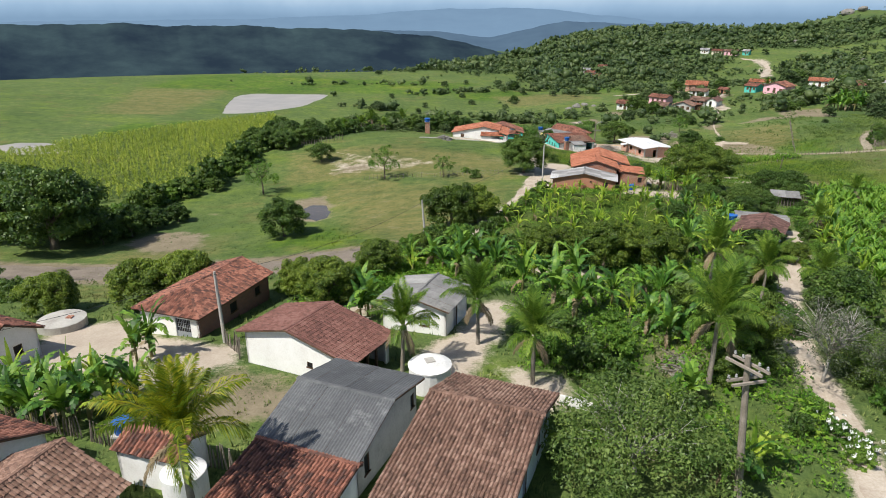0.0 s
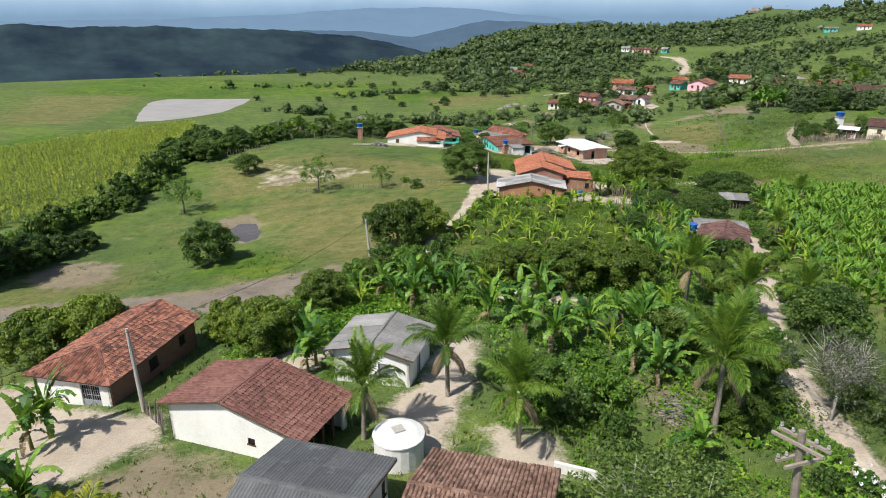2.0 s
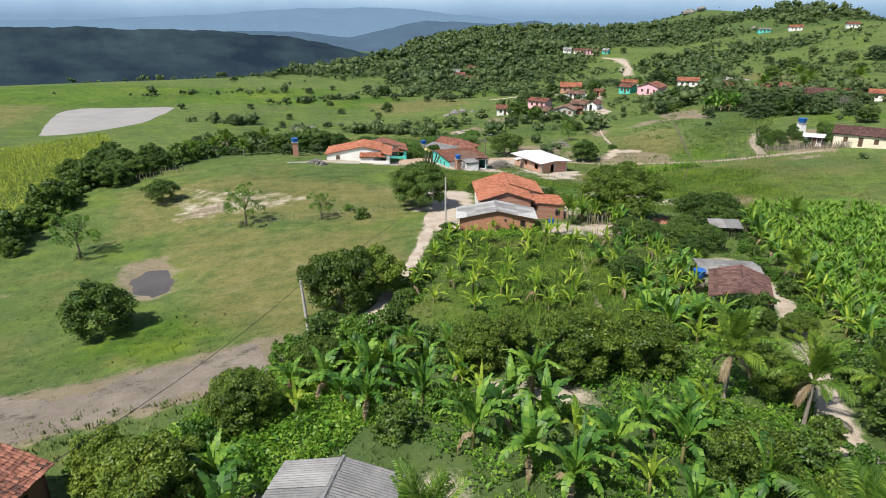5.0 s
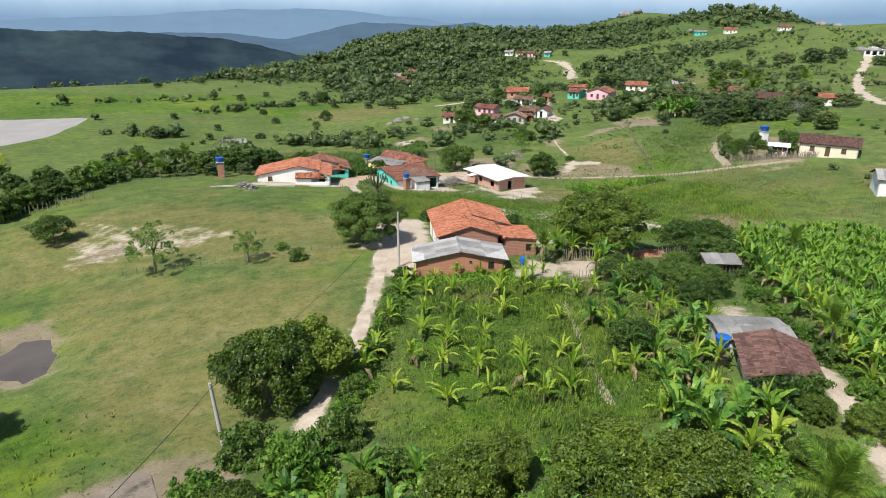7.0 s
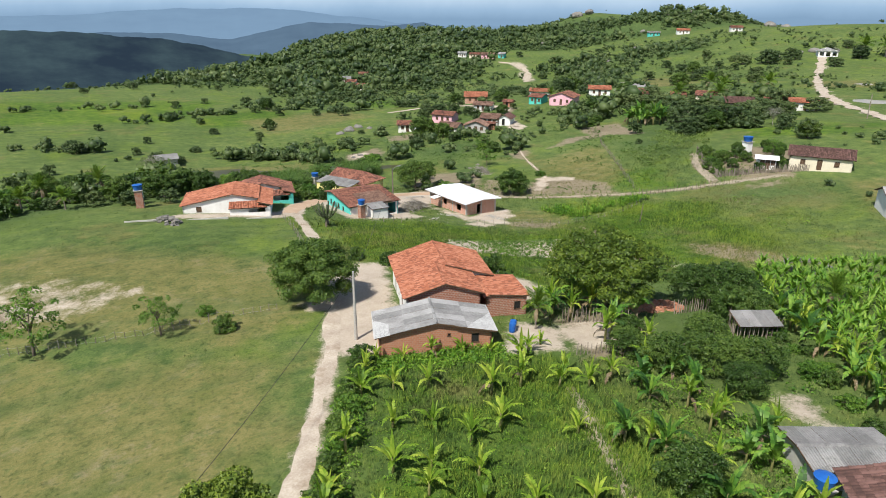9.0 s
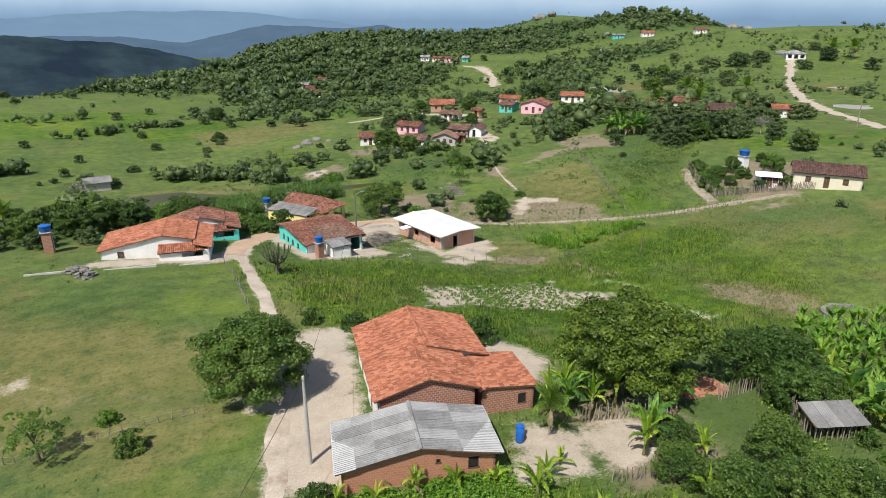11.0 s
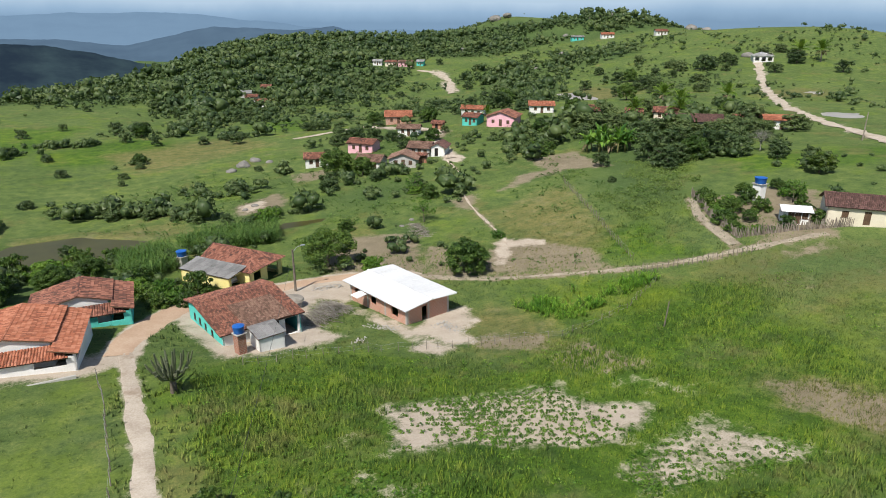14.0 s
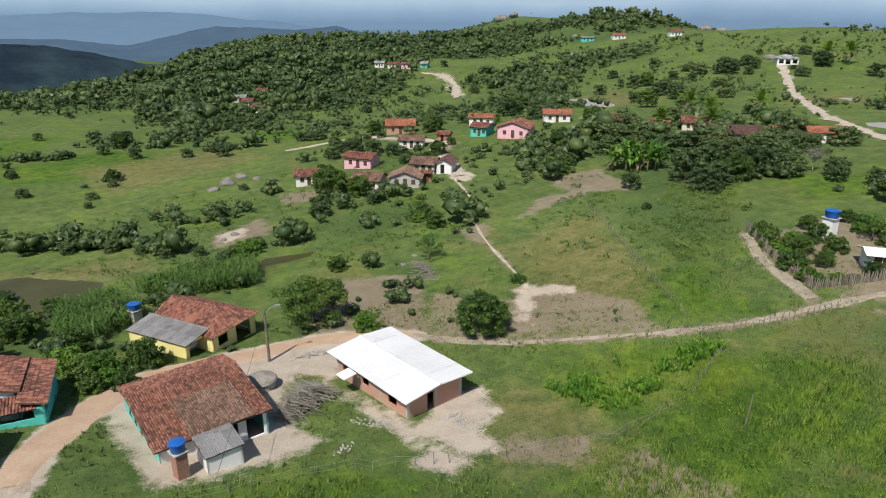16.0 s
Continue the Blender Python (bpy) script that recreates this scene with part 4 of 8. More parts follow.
ROOFS = {"tile": (0.25, 0.40, 0.075), "fine": (0.20, 0.34, 0.06), "sheet": (1.05, 2.3, 0.036), "smooth": (2.0, 4.0, 0.012)}


def roof(parent, polys, ridges, material, style="tile", seed=1, label="", deck=None):
    """A roof: a deck of boards, its tiles or sheets, and ridge caps."""
    d = Geo()
    for poly in polys:
        p = [Vector(q) for q in poly]
        nrm = (p[1] - p[0]).cross(p[-1] - p[0]).normalized()
        d.slab(p, nrm * 0.09)
    top = part("roof", d, deck or WOOD, parent, label)
    part("tile_covering" if style in ("tile", "fine") else "sheet_covering", cover_roof(polys, style, *ROOFS[style], seed), material, top, kind="stuff")
    if ridges:
        part("ridge_capping", ridge_caps(ridges, seed), material, top, kind="stuff")
    return top


def wall(parent, p0, p1, h, material, openings=(), crown=(), base=-0.9, t=0.16, name="wall"):
    """A wall from p0 to p1 with its outside to the right, openings (u, v, width, height, filling) cut through and a gable above."""
    a, b = Vector((*p0, 0)), Vector((*p1, 0))
    L = (b - a).length
    U = (b - a) / L
    out = Vector((U.y, -U.x, 0))
    L = round(L, 4)
    us = sorted({0.0, L, *(round(o[0], 4) for o in openings), *(round(o[0] + o[2], 4) for o in openings)})
    vs = sorted({round(base, 4), round(h, 4), *(round(o[1], 4) for o in openings), *(round(o[1] + o[3], 4) for o in openings)})
    bm = bmesh.new()
    grid = {}

    def vert(u, v):
        k = (round(u, 4), round(v, 4))
        if k not in grid:
            grid[k] = bm.verts.new(a + U * u + Vector((0, 0, v)))
        return grid[k]
    for u0, u1 in zip(us[:-1], us[1:]):
        for v0, v1 in zip(vs[:-1], vs[1:]):
            if not any(o[0] - 1e-4 <= u0 and u1 <= o[0] + o[2] + 1e-4 and o[1] - 1e-4 <= v0 and v1 <= o[1] + o[3] + 1e-4 for o in openings):
                bm.faces.new([vert(u0, v0), vert(u1, v0), vert(u1, v1), vert(u0, v1)])
    if crown:
        bm.faces.new([vert(u, h) for u in us] + [vert(u * L, v) for u, v in crown])
    ext = bmesh.ops.extrude_face_region(bm, geom=bm.faces[:])
    bmesh.ops.translate(bm, verts=[e for e in ext["geom"] if isinstance(e, bmesh.types.BMVert)], vec=-out * t)
    bmesh.ops.recalc_face_normals(bm, faces=bm.faces[:])
    me = bpy.data.meshes.new(name)
    bm.to_mesh(me)
    bm.free()
    w = part(name, me, material, parent)
    rot = Matrix((( U.x, -out.x, 0, a.x), (U.y, -out.y, 0, a.y), (0, 0, 1, 0), (0, 0, 0, 1)))
    for u, v, wd, hh, kind in openings:
        fill_opening(w, rot, u, v, wd, hh, kind)
    return w


def fill_opening(w, rot, u, v, wd, hh, kind):
    """Shutters, doors, gates or a bare hole; local x along the wall, y inwards."""
    if kind == "hole":
        return
    name = "door" if kind in ("wood_door", "gate", "white_door") else "window"
    frm = Geo()
    e = 0.06
    for a, b in (((u, 0.03, v), (u + e, 0.12, v + hh)), ((u + wd - e, 0.03, v), (u + wd, 0.12, v + hh)), ((u + e, 0.03, v + hh - e), (u + wd - e, 0.12, v + hh))):
        frm.box(a, b, rot)
    if name == "window":
        frm.box((u - 0.05, -0.05, v - 0.06), (u + wd + 0.05, 0.1, v), rot)
    fm = {"gate": METAL, "white": WHITEPAINT, "white_door": WHITEPAINT}.get(kind, WOOD)
    top = part(name, frm, fm, w)
    leaf = Geo()
    if kind == "gate":
        leaf.box((u + e, 0.06, v), (u + wd - e, 0.09, v + hh * 0.45), rot)
        for i in range(9):
            x0 = u + e + (wd - 2 * e) * i / 8
            leaf.box((x0 - 0.012, 0.065, v + hh * 0.45), (x0 + 0.012, 0.085, v + hh - e), rot)
        leaf.box((u + wd / 2 - 0.03, 0.05, v), (u + wd / 2 + 0.03, 0.10, v + hh - e), rot)
        for k in (0.62, 0.8):
            leaf.box((u + e, 0.06, v + hh * k), (u + wd - e, 0.09, v + hh * k + 0.025), rot)
        part("grille", leaf, METAL, top)
        # dark sheet standing in for the unlit room behind the bars
        part("backing", Geo().box((u + e, 0.13, v + 0.01), (u + wd - e, 0.15, v + hh - e), rot), DARK, top)
        return
    mat_ = {"wood": WOOD, "wood_door": WOOD, "white": WHITEPAINT, "white_door": WHITEPAINT, "blue": METAL, "dark": DARK}[kind]
    n = 2 if wd > 0.7 and kind != "dark" else 1
    for i in range(n):
        a, b = u + e + (wd - 2 * e) * i / n + 0.008, u + e + (wd - 2 * e) * (i + 1) / n - 0.008
        g = Geo().box((a, 0.07, v + 0.01), (b, 0.10, v + hh - e), rot)
        if kind != "dark":
            m = (b - a) * 0.15
            for z0, z1 in ((0.08, 0.46), (0.54, 0.92)):
                g.box((a + m, 0.055, v + hh * z0), (b - m, 0.07, v + (hh - e) * z1), rot)
        # a dark opening gets a near-black panel in place of the unlit room
        part("pane" if kind == "dark" else "shutter" if name == "window" else "leaf", g, mat_, top)


def gable_house(name, x, y, yaw, W, D, h, rise, rmat, wmat, label, along_y=True, at=0.5, over=0.4, style="tile", hip=0.0, opens=None, mats=None, seed=1, group="", z=None, h2=None, skip=(), rlabel="", deck=None):
    """A one-storey house; local x across the front (W), y to the back (D), the front at y = 0.
    The ridge runs along y (or x), at the fraction `at` of the other side; hip: length of a hipped front end."""
    opens, mats = opens or {}, mats or {}
    c, s = math.cos(radians(yaw)), math.sin(radians(yaw))
    cs = [(x + c * a - s * b, y + s * a + c * b) for a, b in ((0, 0), (W, 0), (W, D), (0, D))]
    zs = [gz(*q) for q in cs]
    z = (sum(zs) / 4 if z is None else z)
    H2 = thing(name, pose(x, y, z, 0, 0, yaw), label, "house", group)
    low = min(zs) - z - 0.4
    hb = h if h2 is None else h2     # eave on the far side
    top = h + rise
    sides = {"front": ((0, 0), (W, 0)), "right": ((W, 0), (W, D)), "back": ((W, D), (0, D)), "left": ((0, D), (0, 0))}
    for k, (p0, p1) in sides.items():
        if k in skip:
            continue
        hh, crown = h, ()
        if along_y:
            if k == "right":
                hh = hb
            if k == "front" and not hip:
                crown = ([(1, hb)] if hb != h else []) + [(at, top)]
                hh = min(h, hb)
                crown = [(1, hb), (at, top), (0, h)] if hb != h else [(at, top)]
            if k == "back":
                crown = [(1, h), (1 - at, top), (0, hb)] if hb != h else [(1 - at, top)]
                hh = min(h, hb)
        else:
            if k == "back":
                hh = hb
            if k == "right":
                crown = [(1, hb), (at, top), (0, h)] if hb != h else [(at, top)]
                hh = min(h, hb)
            if k == "left":
                crown = [(1, h), (1 - at, top), (0, hb)] if hb != h else [(1 - at, top)]
                hh = min(h, hb)
        crown = [q for q in crown if abs(q[1] - hh) > 1e-3 or 0 < q[0] < 1]
        wall(H2, p0, p1, hh, mats.get(k, wmat), opens.get(k, ()), crown, base=low)
    o = over
    if along_y:
        r_ = W * at
        sl, sr = rise / r_, (top - hb) / (W - r_)
        zl, zr = h - sl * o + 0.1, hb - sr * o + 0.1
        t_ = top + 0.1
        f0 = -o + (hip or 0)
        left = [(-o, D + o, zl), (-o, -o, zl), (r_, f0, t_), (r_, D + o, t_)]
        right = [(W + o, -o, zr), (W + o, D + o, zr), (r_, D + o, t_), (r_, f0, t_)]
        polys, ridges = [left, right], [((r_, f0, t_), (r_, D + o, t_))]
        if hip:
            polys.append([(-o, -o, zl), (W + o, -o, zr), (r_, f0, t_)])
            ridges += [((-o, -o, zl), (r_, f0, t_)), ((W + o, -o, zr), (r_, f0, t_))]
    else:
        r_ = D * at
        sl, sr = rise / r_, (top - hb) / (D - r_)
        zl, zr = h - sl * o + 0.1, hb - sr * o + 0.1
        t_ = top + 0.1
        fr = [(-o, -o, zl), (W + o, -o, zl), (W + o, r_, t_), (-o, r_, t_)]
        bk = [(W + o, D + o, zr), (-o, D + o, zr), (-o, r_, t_), (W + o, r_, t_)]
        polys, ridges = [fr, bk], [((-o, r_, t_), (W + o, r_, t_))]
    roof(H2, polys, ridges, rmat, style, seed, rlabel, deck)
    return H2


def lean_to(parent, poly, material, style, seed, deck=None):
    return roof(parent, [poly], [], material, style, seed, "", deck)


# ---- houses along the near street ----
H1 = gable_house("house", -25.05, 47.6, -19, 5.8, 9.7, 2.55, 1.0, TILE_RED, PLASTER, "white-fronted house with weathered red tile roof and bare brick side", hip=3.2, style="fine", seed=1,
    opens={"front": [(1.0, 1.0, 1.2, 0.95, "white"), (3.5, 0.02, 1.5, 2.1, "gate")], "right": [(4.0, 1.0, 1.0, 0.9, "dark"), (7.6, 1.1, 0.8, 0.8, "dark")]}, mats={"right": BRICKDARK, "back": BRICKDARK, "left": BRICKDARK})
H2 = gable_house("house", -14.2, 40.7, -29, 9.3, 4.4, 2.4, 1.1, TILE_BROWN, PLASTER, "white house with smooth brown tile roof and verandah", style="fine", at=0.45, seed=2,
    opens={"front": [(5.6, 1.05, 0.5, 0.4, "dark")], "right": [(0.4, 0.15, 3.6, 1.9, "hole")]})
for k in range(3):
    part("verandah_post", Geo().box((9.15, 0.9 + k * 1.0, -0.5), (9.3, 1.05 + k * 1.0, 2.3)), WOOD, H2)
H3 = gable_house("house", -4.9, 46.1, -22, 5.4, 4.6, 2.5, 0.6, FIBRE, PLASTER, "small whitewashed house with grey fibre cement roof", style="sheet", seed=3,
    opens={"front": [(1.0, 1.3, 0.35, 0.35, "dark"), (3.2, 0.85, 0.85, 0.95, "blue")], "right": [(1.6, 0.0, 0.85, 2.05, "blue")]})
H4 = gable_house("house", -9.15, 27.6, -21.6, 5.2, 7.2, 2.7, 0.95, FIBRE_DARK, GREYWALL, "grey rendered house under dark fibre cement roof", along_y=False, style="sheet", seed=4, h2=2.8,
    opens={"right": [(0.8, 0.9, 0.55, 1.15, "dark"), (6.4, 1.3, 0.5, 0.9, "dark")]})
H5 = gable_house("house", -3.2, 22.4, -21.2, 5.5, 11.1, 2.3, 1.35, TILE_OLD, BLUEWALL, "long pale blue house with old brown tile roof", along_y=False, at=0.69, style="fine", h2=2.6, seed=5,
    opens={"right": [(5.2, 0.0, 0.9, 2.05, "blue"), (8.0, 1.0, 0.8, 1.0, "blue"), (9.8, 0.9, 0.7, 1.0, "blue")]})
H6 = gable_house("house", -10.7, 23.4, -21.6, 5.4, 4.0, 1.9, 0.6, TILE_RED, PLASTER, "low white house front with red tile porch roof", along_y=False, at=0.96, style="fine", h2=2.42, seed=6, over=0.25,
    opens={"right": [(1.5, 0.8, 0.9, 1.0, "wood")]})
H7 = gable_house("house", -23.1, 18.8, -17, 6.2, 7.2, 2.45, 1.5, TILE_OLD, PLASTER, "white house with old barrel tile roof", style="fine", seed=7, opens={"right": [(3.0, 0.0, 0.9, 2.05, "wood_door")]})
gable_house("house", -30.5, 25.6, -17, 8.0, 5.5, 2.5, 1.3, TILE_RED, PLASTER, "house with faded red tile roof behind fence", along_y=False, seed=8)
gable_house("shed", -16.8, 27.2, -17, 3.6, 2.4, 2.1, 0.5, TILE_RED, PLASTER, "small white shed with red tile roof", along_y=False, at=0.5, seed=9, over=0.2)
gable_house("house", -40.6, 42.3, -22, 8.0, 5.0, 2.5, 1.3, TILE_RED, PLASTER, "white house with brown tile roof by sandy yard", along_y=False, seed=10,
    opens={"right": [(0.7, 0.0, 0.85, 2.0, "wood_door"), (3.0, 1.0, 0.7, 0.8, "dark")]})

# ---- the orange house on the lane, with its grey annex ----
H10 = gable_house("house", 22.9, 112.0, -9.5, 9.2, 6.8, 3.15, 1.4, TILE_ORANGE, PLASTER, "house with bright orange tile roof by dirt lane", style="fine", seed=11, at=0.5,
    opens={"left": [(2.0, 0.0, 0.9, 2.05, "wood_door"), (5.0, 1.0, 1.0, 1.0, "wood")], "right": [(1.0, 1.0, 0.8, 0.9, "wood")]})
H10b = gable_house("house", 21.8, 106.9, -10, 7.2, 5.3, 3.05, 1.15, TILE_ORANGE, BRICK, "front wing with orange tile roof and brick gable", style="fine", seed=12, at=0.52, over=0.3, skip=("back",), opens={"left": [(1.5, 0.0, 0.9, 2.05, "wood_door")]}, mats={"left": PLASTER})
gable_house("annex", 29.7, 106.0, -8, 4.2, 5.0, 2.45, 0.2, TILE_ORANGE, BRICK, "lean-to brick annex with orange tile roof", seed=13, at=0.08, h2=2.2, over=0.2, opens={"front": [(2.9, 0.9, 0.7, 0.8, "dark")]})
ANNEX = gable_house("annex", 17.55, 101.5, -13, 9.8, 4.6, 1.95, 1.0, FIBRE_PALE, BRICKORANGE, "brick annex with pale grey fibre cement roof", style="sheet", seed=14, at=0.5, over=0.35, opens={"front": [(8.0, 0.9, 0.7, 0.8, "dark"), (5.9, 1.6, 0.3, 0.25, "dark")]})
for poly, mat, k in (([(7.5, -0.4, 2.49), (7.5, 4.98, 2.49), (6.5, 4.98, 2.70), (6.5, -0.4, 2.70)], FIBRE, 90), ([(10.2, -0.4, 1.97), (10.2, 4.98, 1.97), (7.55, 4.98, 2.49), (7.55, -0.4, 2.49)], SHEET_NEW, 91), ([(-0.4, 4.98, 1.97), (-0.4, -0.4, 1.97), (0.9, -0.4, 2.24), (0.9, 4.98, 2.24)], SHEET_NEW, 92)):
    lean_to(ANNEX, poly, mat, "sheet", k)

# ---- the house by the sand path ----
H11 = gable_house("house", 32.8, 68.2, -33, 4.1, 5.5, 1.95, 0.68, TILE_DARK, PLASTER, "small house with mossy dark tile roof by sand path", seed=15, at=0.52, over=0.5, opens={"front": [(0.8, 0.8, 0.7, 0.8, "wood")]})
SHED11 = gable_house("shed", 35.6, 74.4, -22, 5.4, 3.6, 1.6, 0.25, FIBRE, GREYWALL, "low shed with grey corrugated roof", style="sheet", along_y=False, at=0.5, seed=16, over=0.3)

# ---- the hamlet on the clay road ----
def wing_house(x, y, yaw, W, D, h, rise, at, h2, px, rmat, wmat, pmat, label, seed):
    """A wide gabled farmhouse with a lower strip of roof on its right side and a porch roof before the gable from px on."""
    t = gable_house("house", x, y, yaw, W, D, h, rise, rmat, wmat, label, at=at, h2=h2, seed=seed, over=0.3, opens={"front": [(2.0, 0.9, 0.8, 0.8, "wood")], "right": [(2.0, 0.1, 1.0, 2.0, "dark")]}, mats={"right": pmat})
    lean_to(t, [(W + 2.4, -1.9, h2 - 0.75), (W + 2.4, D + 0.3, h2 - 0.75), (W + 0.2, D + 0.3, h2 - 0.12), (W + 0.2, -1.9, h2 - 0.12)], rmat, "tile", seed + 50)
    lean_to(t, [(px, -2.0, h2 - 1.0), (W + 1.6, -2.0, h2 - 1.0), (W + 0.3, -0.2, h2 - 0.35), (px, -0.2, h2 - 0.35)], rmat, "tile", seed + 60)
    wall(t, (px + 0.1, -1.7), (W + 2.1, -1.7), h2 - 1.0, pmat, [(W - px - 1.4, 0.75, 2.6, h2 - 1.95, "hole")])
    wall(t, (W + 2.1, -1.7), (W + 2.1, 1.6), h2 - 0.85, pmat, [(0.5, 0.8, 2.2, h2 - 1.85, "hole")])
    wall(t, (W + 2.1, 1.6), (W + 2.1, D), h2 - 0.85, pmat)
    return t


hA = wing_house(2.0, 158.2, -8, 11.2, 7.8, 1.9, 1.5, 0.68, 2.6, 7.0, TILE_ORANGE, PLASTER, PLASTER, "long white farmhouse with orange tile roof", 17)
hR = wing_house(10.4, 169.0, -4, 7.9, 6.0, 2.3, 1.3, 0.62, 2.75, 4.2, TILE_RED, PLASTER, TEAL, "turquoise farmhouse with weathered red tile roof", 19)
hB = gable_house("house", 28.1, 156.2, 10, 8.9, 10.6, 2.25, 0.85, TILE_RED, TEAL, "turquoise and white house under large tile roof", along_y=False, at=0.735, style="fine", seed=20, h2=2.5,
    opens={"left": [(1.5, 0.8, 0.7, 0.8, "dark"), (3.2, 0.8, 0.7, 0.8, "dark"), (5.0, 0.8, 0.7, 0.8, "dark"), (7.0, 0.8, 0.7, 0.8, "dark")], "front": [(5.4, 0.0, 0.9, 2.0, "dark"), (7.0, 0.0, 1.5, 2.0, "hole")]}, mats={"front": PLASTER})
lean_to(hB, [(2.5, -0.48, 2.46), (7.7, -0.48, 2.46), (7.7, 5.0, 3.06), (2.5, 5.0, 3.06)], TILE_OLD, "fine", 84)
gable_house("shed", 31.2, 153.4, 10, 2.8, 2.4, 1.7, 0.25, FIBRE, PLASTER, "small white outhouse with grey sheet roof", along_y=False, at=0.95, h2=2.0, style="sheet", seed=21, over=0.15)
hC = gable_house("house", 48.75, 155.1, 13.5, 6.8, 11.5, 2.65, 0.3, WHITEROOF, BRICKPALE, "unfinished brick house with new white sheet roof", style="smooth", seed=22, over=0.75, deck=WHITEPAINT,
    opens={"front": [(2.4, 0.0, 0.85, 2.1, "hole")], "left": [(1.0, 1.0, 1.1, 1.05, "hole"), (4.4, 1.0, 1.1, 1.05, "hole"), (8.6, 0.9, 1.3, 1.1, "hole")][::1]})
for u in (0.0, 3.3, 6.52):
    part("column", Geo().box((u - 0.02, -0.02, -0.8), (u + 0.28, 0.2, 2.75)), CONCRETE, hC)
for v in (4.0, 7.6, 11.3):
    part("column", Geo().box((-0.02, v, -0.8), (0.2, v + 0.28, 2.75)), CONCRETE, hC)
part("sill_band", Geo().box((-0.03, -0.03, -0.06), (6.83, 0.1, 0.10)), CONCRETE, hC)
part("canopy", Geo().slab([(-2.2, 6.9, 2.35), (-0.75, 6.9, 2.5), (-0.75, 8.3, 2.5), (-2.2, 8.3, 2.35)], (0, 0, 0.1)), WHITEPAINT, hC)
hY = gable_house("house", 35.6, 177.6, 36, 6.8, 9.2, 2.5, 1.6, TILE_RED, YELLOW, "yellow house with weathered red tile roof and porch", seed=23, at=0.5, hip=3.0,
    opens={"front": [(0.8, 0.8, 1.5, 1.2, "hole"), (3.6, 0.0, 2.4, 2.1, "hole")], "right": [(0.8, 0.3, 2.4, 1.8, "hole")]})
GAR = gable_house("garage", 32.7, 176.9, 36, 3.4, 8.8, 1.9, 0.55, FIBRE, YELLOW, "yellow carport with grey corrugated roof", along_y=True, at=0.96, h2=2.4, style="sheet", seed=24, over=0.2, opens={"front": [(0.4, 0.0, 2.6, 1.85, "hole")]})


# ---- plants ----
ICO = (1 + math.sqrt(5)) / 2
ICO_V = np.array([(-1, ICO, 0), (1, ICO, 0), (-1, -ICO, 0), (1, -ICO, 0), (0, -1, ICO), (0, 1, ICO), (0, -1, -ICO), (0, 1, -ICO), (ICO, 0, -1), (ICO, 0, 1), (-ICO, 0, -1), (-ICO, 0, 1)], float) / math.hypot(1, ICO)
ICO_F = np.array([(0, 11, 5), (0, 5, 1), (0, 1, 7), (0, 7, 10), (0, 10, 11), (1, 5, 9), (5, 11, 4), (11, 10, 2), (10, 7, 6), (7, 1, 8), (3, 9, 4), (3, 4, 2), (3, 2, 6), (3, 6, 8), (3, 8, 9), (4, 9, 5), (2, 4, 11), (6, 2, 10), (8, 6, 7), (9, 8, 1)])


def leaf_cloud(lobes, n, size, seed, flat=0.0, shape=(0.62, 1.0), core=0.0):
    """Three-cornered leaves spread through the outer shells of some ellipsoid lobes (x, y, z, rx, ry, rz),
    over a dense uneven heart that fills the share `core` of each lobe. Returns corners and faces."""
    r = np.random.default_rng(seed)
    L = np.array(lobes, float)
    wgt = L[:, 3] * L[:, 5] + L[:, 3] * L[:, 4]
    pick = r.choice(len(L), n * 2, p=wgt / wgt.sum())
    d = r.normal(size=(n * 2, 3))
    d[:, 2] = np.where((d[:, 2] < -0.3) & (r.random(n * 2) < 0.6), -d[:, 2], d[:, 2])
    d /= np.linalg.norm(d, axis=1)[:, None]
    rad = 1.10 - 0.42 * r.random(n * 2) ** 1.8
    p = L[pick, :3] + d * L[pick, 3:] * rad[:, None]
    deep = np.zeros(n * 2, bool)
    for i, l in enumerate(L):
        q = (p - l[:3]) / l[3:]
        deep |= ((q ** 2).sum(1) < 0.5) & (pick != i)
    k = np.flatnonzero(~deep)[:n]
    p, d = p[k], d[k]
    m = len(k)
    nrm = d * 0.8 + r.normal(size=(m, 3)) * 0.6 + np.array([0, 0, 0.35 + flat])
    nrm /= np.linalg.norm(nrm, axis=1)[:, None]
    t = np.cross(nrm, r.normal(size=(m, 3)))
    t /= np.linalg.norm(t, axis=1)[:, None]
    b = np.cross(nrm, t)
    s = size * r.uniform(0.6, 1.4, m)[:, None]
    w, l = s * shape[0], s * shape[1]
    v = np.stack([p - t * l * 0.55 - nrm * s * 0.1, p + t * l * 0.4 + b * w * 0.5, p + t * l * 0.3 - b * w * 0.5 + nrm * s * 0.08], 1).reshape(-1, 3)
    f = np.arange(3 * m).reshape(m, 3)
    if core:
        heart = (L[:, None, :3] + ICO_V[None] * L[:, None, 3:] * (core * r.uniform(0.75, 1.12, (len(L), 12, 1)))).reshape(-1, 3)
        f = np.concatenate([f, (ICO_F[None] + 12 * np.arange(len(L))[:, None, None]).reshape(-1, 3) + len(v)])
        v = np.concatenate([v, heart])
    return v, f


